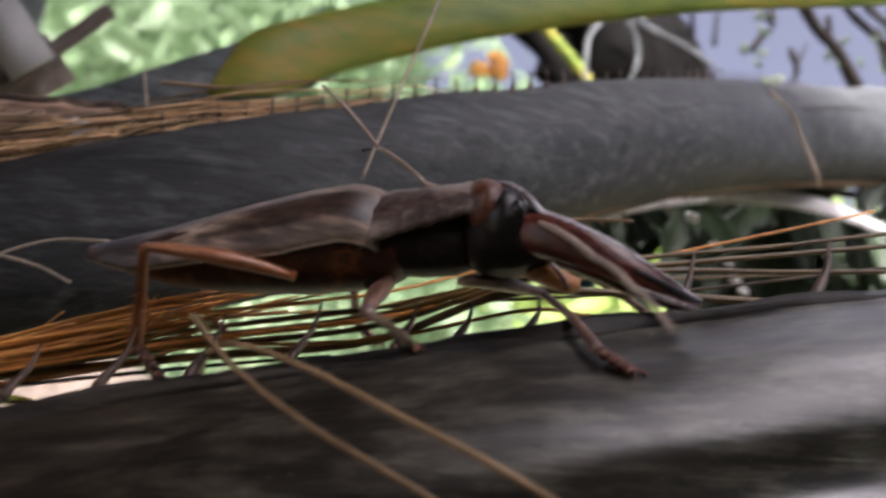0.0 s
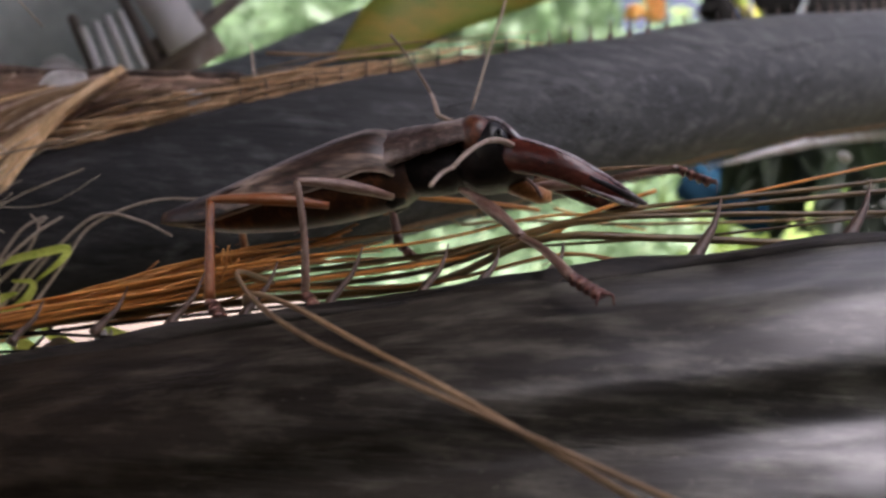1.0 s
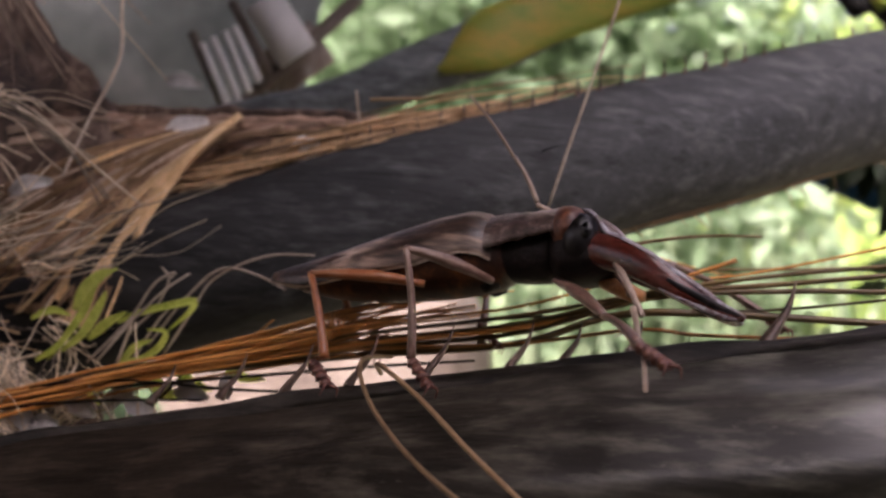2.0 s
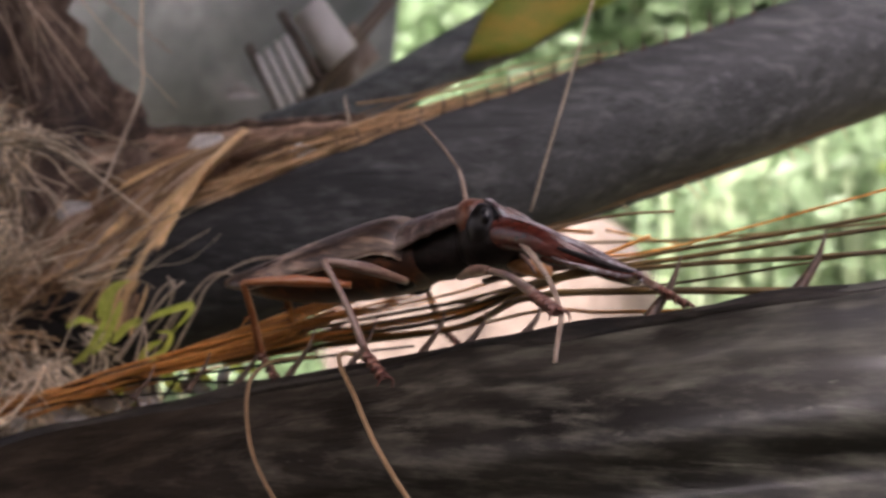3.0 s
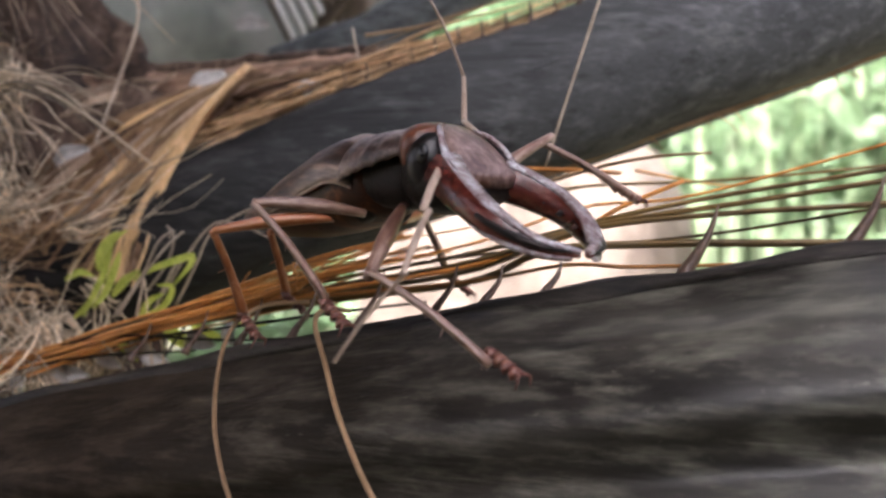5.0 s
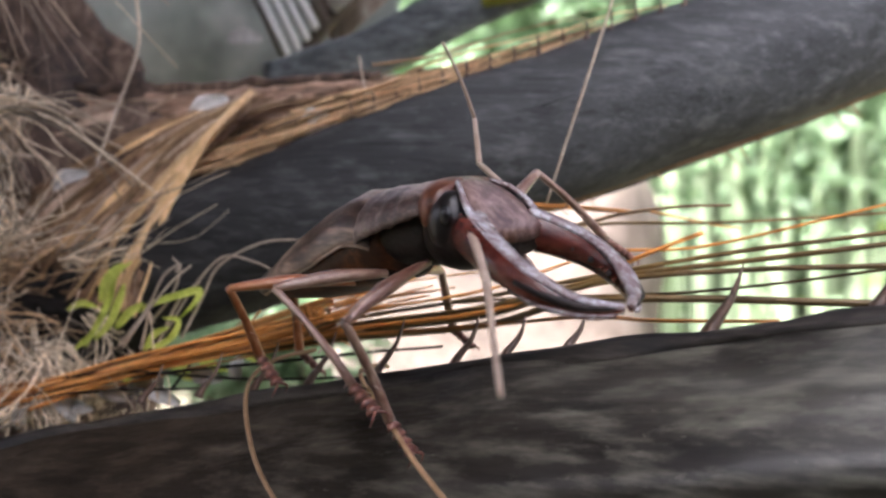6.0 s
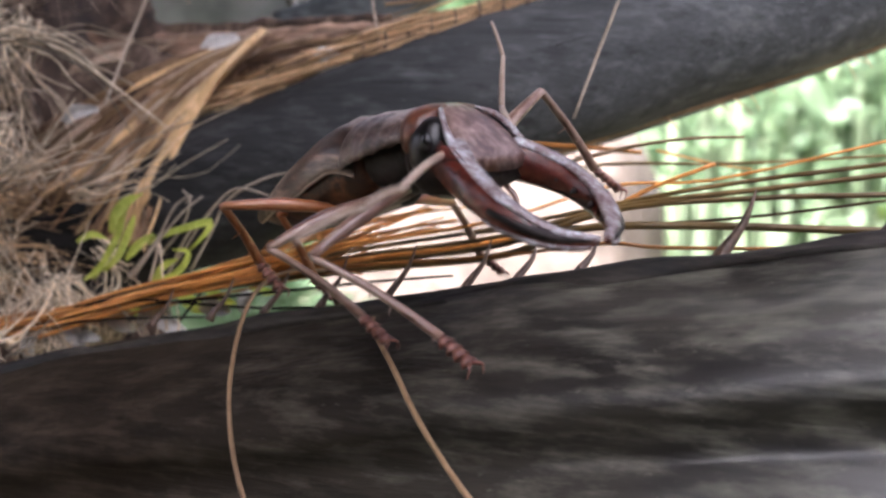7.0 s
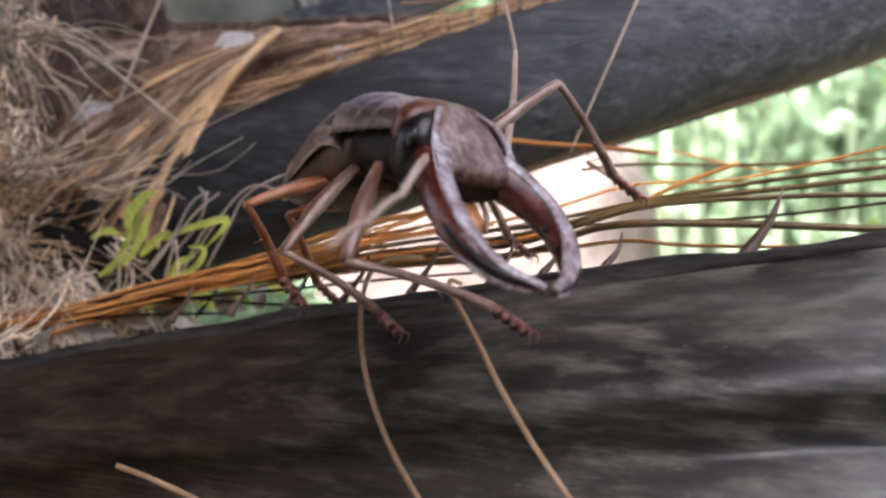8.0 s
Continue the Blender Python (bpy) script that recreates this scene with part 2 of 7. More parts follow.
def bend(points, count):
    """A smooth line through the points, as count points (Catmull-Rom)."""
    p = [Vector(q) for q in points]
    p = [p[0] * 2 - p[1], *p, p[-1] * 2 - p[-2]]
    out = []
    for k in range(count):
        u = k / (count - 1) * (len(p) - 3)
        i = min(int(u), len(p) - 4)
        f = u - i
        a, b, c, d = p[i:i + 4]
        out.append(0.5 * ((2 * b) + (c - a) * f + (2 * a - 5 * b + 4 * c - d) * f * f + (3 * b - a - 3 * c + d) * f ** 3))
    return out


def sweep(bm, points, radius, sides=8, up=(0, 0, 1), wobble=0.0, seed=0.0, cap=True):
    """A closed tube along the points. radius(u, angle) gives (across, along up) offsets for u in 0..1."""
    rings, n = [], len(points)
    for k, p in enumerate(points):
        u = k / (n - 1)
        t = (points[min(k + 1, n - 1)] - points[max(k - 1, 0)]).normalized()
        side = t.cross(Vector(up))
        side = side.normalized() if side.length > 1e-5 else Vector((0, 1, 0))
        top = side.cross(t).normalized()
        ring = []
        for s in range(sides):
            a = 2 * math.pi * s / sides
            x, y = radius(u, a)
            q = p + side * x + top * y
            if wobble:
                q += (side * math.cos(a) + top * math.sin(a)) * wobble * noise.noise(Vector((seed + k * 0.23, math.cos(a) * 1.3, math.sin(a) * 1.3)))
            ring.append(bm.verts.new(q))
        rings.append(ring)
    for a, b in zip(rings, rings[1:]):
        for s in range(sides):
            bm.faces.new((a[s], a[(s + 1) % sides], b[(s + 1) % sides], b[s]))
    if cap:
        bm.faces.new(rings[0][::-1])
        bm.faces.new(rings[-1])
    return bm


def round_section(r0, r1=None, flat=1.0, mid=None):
    r1 = r0 if r1 is None else r1

    def at(u, a):
        r = r0 + (r1 - r0) * u if mid is None else (r0 + (mid - r0) * 2 * u if u < 0.5 else mid + (r1 - mid) * (2 * u - 1))
        return r * math.cos(a), r * flat * math.sin(a)
    return at


def strand(name, points, mat, r0, r1=None, count=14, sides=5, flat=1.0, parent=None, label=""):
    return linked(name, sweep(bmesh.new(), bend(points, count), round_section(r0, r1, flat), sides), mat, parent, True, label)


# ---- ground and distance ----
def ground():
    bm = bmesh.new()
    bmesh.ops.create_grid(bm, x_segments=60, y_segments=60, size=60)
    for v in bm.verts:
        v.co.z = -1.0 + 0.05 * noise.noise(v.co * 0.6)
    tagged(linked("ground", bm, GROUND), "patchy garden ground of soil and grass", "ground", kind="structure")


def bush(name, centre, size, leaves, length, mat, label, seed):
    """A rounded shrub: stems from the ground and many folded leaves in uneven clumps."""
    rng = random.Random(seed)
    root = tagged(new(name), label, "shrub", "garden shrubs")
    root.location = (centre[0], centre[1], -1.0)
    c = Vector((0, 0, centre[2] + 1.0))
    clumps = []
    for _ in range(16):
        d = Vector((rng.gauss(0, 0.45), rng.gauss(0, 0.45), rng.gauss(0, 0.45)))
        clumps.append(c + Vector((d.x * size[0], d.y * size[1], d.z * size[2])))
        part("stem", sweep(bmesh.new(), bend([(d.x * 0.1, d.y * 0.1, 0), (d.x * 0.3, d.y * 0.3, c.z * 0.5), clumps[-1]], 7), round_section(0.016, 0.004), 5), BARK, root)
    verts, faces = [], []
    for _ in range(leaves):
        q = rng.choice(clumps)
        p = q + Vector((rng.gauss(0, 0.28) * size[0], rng.gauss(0, 0.28) * size[1], rng.gauss(0, 0.28) * size[2]))
        way = Vector((rng.gauss(0, 1), rng.gauss(0, 1), rng.gauss(-0.3, 0.7))).normalized()
        side = way.cross(Vector((rng.gauss(0, 1), rng.gauss(0, 1), rng.gauss(0, 1)))).normalized()
        drop = way.cross(side)
        s = length * rng.uniform(0.6, 1.3)
        i = len(verts)
        verts += [p, p + way * s * 0.5 + side * s * 0.22 + drop * s * 0.06, p + way * s, p + way * s * 0.5 - side * s * 0.22 + drop * s * 0.06]
        faces += [(i, i + 1, i + 2), (i, i + 2, i + 3)]
    mesh = bpy.data.meshes.new("crown")
    mesh.from_pydata(verts, [], faces)
    mesh.materials.append(mat)
    crown = new("crown", mesh)
    crown.parent = root
    return root


ground()
for k, (where, size, leaves, length, mat, label) in enumerate((
        ((-3.0, 7.6, 0.5), (1.9, 1.2, 1.7), 5200, 0.26, LEAF, "sunlit lime-green leafy garden shrub"),
        ((0.2, 5.7, -0.1), (1.3, 1.0, 0.9), 7500, 0.17, LEAF, "sunlit lime-green leafy garden shrub"),
        ((1.6, 5.9, 0.1), (1.4, 1.0, 1.0), 7500, 0.18, LEAF_LIME, "sunlit lime-green leafy garden shrub"),
        ((0.0, 7.2, 2.3), (2.0, 1.2, 1.5), 7000, 0.25, LEAF, "tall light-green garden shrub"),
        ((-1.9, 8.0, 2.1), (1.9, 1.2, 1.7), 6000, 0.26, LEAF, "tall light-green garden shrub"),
        ((1.9, 8.6, 1.5), (1.7, 1.2, 1.1), 5000, 0.25, LEAF_LIME, "light-green garden shrub in the sun"),
        ((4.8, 9.0, 1.8), (1.9, 1.2, 1.1), 4500, 0.25, LEAF_LIME, "yellow-green garden shrub in the sun"),
        ((-0.9, 6.6, -0.5), (0.8, 0.6, 0.7), 3500, 0.17, LEAF_LIME, "low sunlit garden shrub behind a boulder"),
        ((-0.60, 0.95, -0.20), (0.15, 0.1, 0.05), 900, 0.045, LEAF, "small blue-green shrub low behind the stalks"),
        ((0.62, 0.75, 0.12), (0.17, 0.13, 0.1), 1500, 0.05, LEAF_SHADED, "shrub close behind the stalks with shade put into its dark leaf colour"))):
    bush("shrub", where, size, leaves, length, mat, label, 30 + k)
# Unseen hedge added behind the camera; it cuts the low sky light.
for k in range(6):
    bush("hedge_blocker", (-2.6 + 1.05 * k, -1.8 - 0.12 * (k % 2), -0.06), (0.75, 0.4, 0.9), 6500, 0.12, LEAF_SHADED, "unseen hedge shrub added behind the camera to block front light", 60 + k)


def reeds():
    """Tall pale reeds that stand in the sun before the shrubs."""
    rng = random.Random(52)
    bm = bmesh.new()
    for k in range(130):
        foot = Vector((rng.uniform(-0.45, 1.5), rng.uniform(4.9, 5.6), -1.02))
        tall = rng.uniform(0.9, 2.0)
        lean = Vector((rng.gauss(0, 0.1), rng.gauss(0, 0.05), 0))
        wide = rng.uniform(0.03, 0.08)
        sweep(bm, bend([foot, foot + lean * 0.4 + Vector((0, 0, tall * 0.6)), foot + lean + Vector((0, 0, tall))], 8), lambda u, q: (wide * (1 - 0.85 * u * u) * math.cos(q), 0.002 * math.sin(q)), 4, up=(0, 1, 0))
    tagged(linked("tall_reed", bm, REED), "tall pale green reeds standing in the sun", "reeds", kind="stuff")


reeds()


def boulder():
    bm = bmesh.new()
    bmesh.ops.create_icosphere(bm, subdivisions=5, radius=1.0)
    for v in bm.verts:
        p = v.co.copy()
        p /= (abs(p.x) ** 4 + abs(p.y) ** 4 + abs(p.z) ** 4) ** 0.25
        p *= 1 + 0.05 * noise.noise(p * 1.7) + 0.025 * noise.noise(p * 6)
        v.co = Vector((-1.2 + p.x * 0.8, 4.4 + p.y * 0.6, -0.62 + p.z * 0.93))
    tagged(linked("boulder", bm, SAND), "pale sunlit sandy boulder in the garden", "boulder")


boulder()


def box(bm, m, size):
    made = bmesh.ops.create_cube(bm, size=1.0, matrix=m @ Matrix.Diagonal((*size, 1)))
    bmesh.ops.bevel(bm, geom=list({e for v in made["verts"] for e in v.link_edges}), offset=min(size) * 0.2, segments=2, affect='EDGES')
    return bm


def slatted_panel():
    """A pale slatted panel and a white square between brown bars, leaning by the trunk."""
    root = tagged(new("slatted_panel"), "pale slatted panel between brown diagonal bars beside the trunk", "panel")
    part("slat", box(bmesh.new(), pose(-0.1822, 0.2800, 0.1393, 0, -27.8, 0), (0.0043, 0.0030, 0.0422)), BOARD, root)
    part("slat", box(bmesh.new(), pose(-0.1755, 0.2800, 0.1428, 0, -28.1, 0), (0.0043, 0.0030, 0.0431)), BOARD, root)
    part("slat", box(bmesh.new(), pose(-0.1695, 0.2800, 0.1477, 0, -28.0, 0), (0.0043, 0.0030, 0.0404)), BOARD, root)
    part("slat", box(bmesh.new(), pose(-0.1639, 0.2800, 0.1527, 0, -29.8, 0), (0.0043, 0.0030, 0.0370)), BOARD, root)
    part("panel", box(bmesh.new(), pose(-0.1454, 0.2800, 0.1692, 0, -37.3, 0), (0.0241, 0.0030, 0.0417)), BOARD, root, "plain white square")
    part("backing_board", box(bmesh.new(), pose(-0.1427, 0.3000, 0.1549, 0, 52.5, 0), (0.0292, 0.0040, 0.0440)), BOARD_TAN, root, "pinkish tan board")
    part("bar", box(bmesh.new(), pose(-0.1386, 0.2860, 0.1527, 0, 44.0, 0), (0.0078, 0.0050, 0.1083)), BOARD_DARK, root, "brown diagonal bar")
    part("bar", box(bmesh.new(), pose(-0.1639, 0.2840, 0.1637, 0, -33.1, 0), (0.0054, 0.0050, 0.0515)), BOARD_DARK, root, "brown diagonal bar")
    part("bar", box(bmesh.new(), pose(-0.1870, 0.2840, 0.1409, 0, -28.8, 0), (0.0051, 0.0050, 0.0569)), BOARD_DARK, root, "brown diagonal bar")


slatted_panel()
bm = box(bmesh.new(), pose(-0.42, 0.56, 0.2, 4, 6, 3), (0.4, 0.006, 0.3))
tagged(linked("grey_sheet", bm, SHEET), "dull grey-green sheet leaning behind the panel", "sheet")
bm = box(bmesh.new(), pose(0.3, 0.8, 0.203, 0, 22, 0), (0.105, 0.02, 0.06))
tagged(linked("blue_box", bm, BLUE), "small blue plastic box behind the stalks", "box")
for k in range(5):
    bm = bmesh.new()
    c, a = Vector((0.17 + 0.008 * (k % 3), 0.62, 0.323 + 0.007 * (k // 2))), k * 1.25
    sweep(bm, bend([c, c + Vector((0.012 * math.cos(a), -0.004, 0.012 * math.sin(a))), c + Vector((0.02 * math.cos(a), 0, 0.02 * math.sin(a)))], 7), lambda u, q: (0.008 * math.sin(math.pi * (0.15 + 0.8 * u)) * math.cos(q), 0.001 * math.sin(q)), 8, up=(0, -1, 0))
    tagged(linked("petal", bm, FLOWER), "orange flower petal in the garden", "flower", "orange petals")


def far_trunk():
    root = tagged(new("leaning_trunk"), "dark leaning palm trunk with shaggy fibres", "palm trunk")
    line = bend([(0.56, 0.72, 0.1), (0.44, 0.72, 0.3), (0.34, 0.72, 0.4), (0.27, 0.72, 0.49), (0.18, 0.72, 0.62)], 24)
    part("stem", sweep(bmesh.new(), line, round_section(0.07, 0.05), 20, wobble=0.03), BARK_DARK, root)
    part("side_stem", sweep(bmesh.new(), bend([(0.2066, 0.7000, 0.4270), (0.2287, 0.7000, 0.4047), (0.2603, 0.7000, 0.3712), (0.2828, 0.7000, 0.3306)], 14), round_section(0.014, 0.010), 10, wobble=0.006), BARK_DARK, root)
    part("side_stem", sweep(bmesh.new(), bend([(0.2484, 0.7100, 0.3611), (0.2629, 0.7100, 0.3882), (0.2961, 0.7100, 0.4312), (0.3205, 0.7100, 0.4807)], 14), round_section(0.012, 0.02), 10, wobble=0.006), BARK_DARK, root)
    part("green_stem", sweep(bmesh.new(), bend([(0.2931, 0.6600, 0.3266), (0.2688, 0.6600, 0.3594), (0.2507, 0.6600, 0.3781), (0.2264, 0.6600, 0.4050), (0.2199, 0.6600, 0.4224)], 14), round_section(0.007, 0.004), 8), BLADE, root, "yellow-green young stem")
    for pts in ([(0.2717, 0.6400, 0.3254), (0.2725, 0.6400, 0.3606), (0.2760, 0.6400, 0.3848), (0.2903, 0.6400, 0.4018)],
                [(0.3149, 0.6400, 0.3308), (0.3250, 0.6400, 0.3616), (0.3247, 0.6400, 0.3824), (0.3137, 0.6400, 0.4081), (0.2987, 0.6400, 0.4242)],
                [(0.2891, 0.6300, 0.4240), (0.3098, 0.6300, 0.4089), (0.3394, 0.6300, 0.3921), (0.3751, 0.6300, 0.3789), (0.4109, 0.6300, 0.3567)]):
        part("hanging_fibre", sweep(bmesh.new(), bend(pts, 14), round_section(0.0022, 0.0016), 6), STALK_PALE, root, "pale grey hanging fibre")
    rng = random.Random(4)
    for _ in range(34):
        p = rng.choice(line[:18]) + Vector((rng.gauss(0.02, 0.03), -0.05, rng.gauss(0.03, 0.03)))
        d = Vector((rng.gauss(0.3, 0.6), rng.gauss(-0.2, 0.3), rng.gauss(0.1, 0.6))).normalized() * rng.uniform(0.03, 0.08)
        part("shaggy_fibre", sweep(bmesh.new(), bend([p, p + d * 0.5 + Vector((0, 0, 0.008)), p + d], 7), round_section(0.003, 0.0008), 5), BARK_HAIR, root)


far_trunk()


def twigs():
    root = tagged(new("bare_branch"), "thin dark bare twigs against the sky", "branch")
    for k, pts in enumerate((
            [(0.4774, 0.6200, 0.4651), (0.4954, 0.6200, 0.4367), (0.5103, 0.6200, 0.4110), (0.5273, 0.6200, 0.3950), (0.5404, 0.6200, 0.3754), (0.5579, 0.6200, 0.3444)],
            [(0.5243, 0.6200, 0.4595), (0.5427, 0.6200, 0.4403), (0.5611, 0.6200, 0.4242), (0.5917, 0.6200, 0.3943)],
            [(0.4488, 0.6200, 0.4239), (0.4608, 0.6200, 0.4103), (0.4453, 0.6200, 0.3931), (0.4360, 0.6200, 0.3798)],
            [(0.4757, 0.6200, 0.3881), (0.4816, 0.6200, 0.3768), (0.4855, 0.6200, 0.3623)],
            [(0.4369, 0.6200, 0.4467), (0.4581, 0.6200, 0.4283), (0.4548, 0.6200, 0.4125)],
            [(0.5439, 0.6200, 0.4750), (0.5682, 0.6200, 0.4408), (0.6058, 0.6200, 0.4210)],
            [(0.5284, 0.6200, 0.3921), (0.5227, 0.6200, 0.4097), (0.5202, 0.6200, 0.4278)],
            [(0.5794, 0.6200, 0.4050), (0.5847, 0.6200, 0.3811), (0.6034, 0.6200, 0.3713)])):
        r = 0.0075 if k == 0 else 0.005 if k in (1, 5) else 0.003
        part("twig", sweep(bmesh.new(), bend(pts, 12), round_section(r * 0.7, r), 6, wobble=0.004, seed=k), BARK_HAIR, root)
    rng = random.Random(8)
    for k in range(30):
        p = Vector(rng.choice(rng.choice(([(0.4774, 0.6200, 0.4651), (0.4954, 0.6200, 0.4367), (0.5103, 0.6200, 0.4110), (0.5273, 0.6200, 0.3950), (0.5404, 0.6200, 0.3754), (0.5579, 0.6200, 0.3444)], [(0.4488, 0.6200, 0.4239), (0.4608, 0.6200, 0.4103), (0.4453, 0.6200, 0.3931), (0.4360, 0.6200, 0.3798)], [(0.5794, 0.6200, 0.4050), (0.5847, 0.6200, 0.3811), (0.6034, 0.6200, 0.3713)])))) + Vector((rng.gauss(0, 0.008), 0, rng.gauss(0, 0.008)))
        d = Vector((rng.gauss(0, 1), rng.gauss(0, 0.3), rng.gauss(0, 1))).normalized() * rng.uniform(0.01, 0.02)
        part("leaf", sweep(bmesh.new(), [p, p + d * 0.5, p + d], lambda u, q: (0.004 * math.sin(math.pi * (0.1 + 0.85 * u)) * math.cos(q), 0.0006 * math.sin(q)), 6, up=(0, -1, 0.2)), LEAF_SHADED, root)


twigs()


# ---- palm stalks ----
def front_stalk():
    """Dark weathered frond stalk: a ridge along its rear edge, a long face sloping down to the front, rounded below."""
    line = bend([(-0.42, 0.006, -0.104), (-0.26, 0.007, -0.069), (-0.12, 0.008, -0.0325), (0, 0.008, -0.0042), (0.12, 0.008, 0.0195), (0.28, 0.008, 0.048), (0.5, 0.008, 0.082)], 110)
    shape = [(0.0, 0.0), (-0.007, -0.0036), (-0.016, -0.0088), (-0.026, -0.0150), (-0.0325, -0.0218), (-0.0348, -0.0285), (-0.0330, -0.0345), (-0.0335, -0.0405), (-0.0385, -0.0475), (-0.0415, -0.0580), (-0.0400, -0.070), (-0.032, -0.084), (-0.012, -0.090), (0.010, -0.080), (0.019, -0.056), (0.017, -0.030), (0.010, -0.010), (0.0045, -0.002)]
    outline = bend([(y, z, 0) for y, z in shape + [shape[0]]], 57)[:56]

    def section(u, a):
        p = outline[int(round(a / (2 * math.pi) * 56)) % 56]
        return -p.x, p.y
    bm = sweep(bmesh.new(), line, section, 56, wobble=0.0016, seed=2)
    for v in bm.verts:
        v.co.z += 0.0011 * noise.noise(Vector((v.co.x * 9, v.co.y * 110, v.co.z * 110)))
    bmesh.ops.recalc_face_normals(bm, faces=bm.faces)
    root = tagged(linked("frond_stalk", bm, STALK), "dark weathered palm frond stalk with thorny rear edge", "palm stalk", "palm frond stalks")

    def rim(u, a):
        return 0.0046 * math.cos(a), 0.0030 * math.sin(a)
    part("ridge", sweep(bmesh.new(), [p + Vector((0, -0.0006, -0.0030)) for p in line], rim, 14, wobble=0.0030, seed=4), RIDGE, root, "dark strip along the thorny ridge")
    return root


def back_top(x):
    """The crest of the grey stalk: its y and z at x."""
    a = min(max(x, -0.14), 0.3)
    return 0.1299 + 0.3328 * a + 1.289 * a * a + (x - a) * (0.6 if x > a else -0.1), 0.0901 + 0.3818 * a + 0.174 * a * a + (x - a) * (0.33 if x > a else 0.33)


def back_stalk():
    line = []
    for k in range(110):
        x = -0.42 + 0.0095 * k
        y, z = back_top(x)
        line.append(Vector((x, y, z - 0.0295 - 0.03 * min(max(x - 0.17, 0), 0.3))))

    def section(u, a):
        c, s = math.cos(a), math.sin(a)
        r = 1 + 0.035 * math.cos(3 * a + 1.0) + 0.015 * math.sin(6 * a)
        return 0.025 * r * c, (0.0298 + 0.03 * min(max(-0.42 + 1.0355 * u - 0.17, 0), 0.3)) * r * s
    bm = sweep(bmesh.new(), line, section, 40, wobble=0.0018, seed=9)
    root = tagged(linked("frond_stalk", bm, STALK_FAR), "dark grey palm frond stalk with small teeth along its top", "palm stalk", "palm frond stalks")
    rib = [Vector((x, back_top(x)[0] - 0.0248, back_top(x)[1] - 0.0225 + 0.0012 * math.sin(x * 40))) for x in np.linspace(0.02, 0.42, 60)]
    part("rib", sweep(bmesh.new(), rib, lambda u, a: (0.0028 * math.sin(math.pi * (0.04 + 0.92 * u)) * math.cos(a), 0.0038 * math.sin(math.pi * (0.04 + 0.92 * u)) * math.sin(a)), 10, wobble=0.0008), STALK_FAR, root, "raised rib along the stalk")
    low = [Vector((x, back_top(x)[0] - 0.008, back_top(x)[1] - 0.0590 - 0.06 * min(max(x - 0.17, 0), 0.3))) for x in np.linspace(-0.02, 0.5, 90)]
    part("rim", sweep(bmesh.new(), low, round_section(0.0013, 0.0016), 6, wobble=0.0012, seed=3), FIBRE_TAN, root, "frayed tan lower edge")
    rng = random.Random(91)
    for _ in range(46):
        p = low[rng.randrange(6, 86)]
        d = Vector((rng.uniform(0.3, 1), rng.gauss(0, 0.3), rng.uniform(-0.8, 0.1))).normalized() * rng.uniform(0.004, 0.012)
        part("frayed_hair", sweep(bmesh.new(), bend([p, p + d * 0.5 + Vector((0, 0, 0.0008)), p + d], 6), round_section(0.0005, 0.0002), 4), FIBRE_TAN, root)
    return root


FRONT, BACK = front_stalk(), back_stalk()


def thorn(base, tip, width, parent):
    b, t = Vector(base), Vector(tip)
    mid = (b + t) / 2 + Vector((0.001, 0, -0.0004))
    return part("thorn", sweep(bmesh.new(), bend([b - (t - b) * 0.25, b, mid, t], 7), round_section(width, 0.0002), 6), THORN, parent)


for x, h in ((-0.075, 0.007), (-0.055, 0.008), (-0.037, 0.009), (-0.0195, 0.010), (0.0005, 0.011), (0.0225, 0.009), (0.036, 0.007), (0.052, 0.006), (0.0865, 0.013), (0.1224, 0.013), (0.165, 0.012)):
    z = -0.0005 + 0.19 * x
    thorn((x, 0.010, z - 0.002), (x + h * 0.5, 0.014, z + h), 0.0024 if x > 0.08 else 0.0015, FRONT)

for k in range(46):
    x = -0.055 + k * 0.0085
    y, z = back_top(x)
    thorn((x, y - 0.0065, z - 0.003), (x + 0.0008, y - 0.0065, z + (0.0085 if x < 0.11 else 0.0065) + 0.0015 * noise.noise(Vector((k * 0.7, 0, 0)))), 0.0028, BACK)


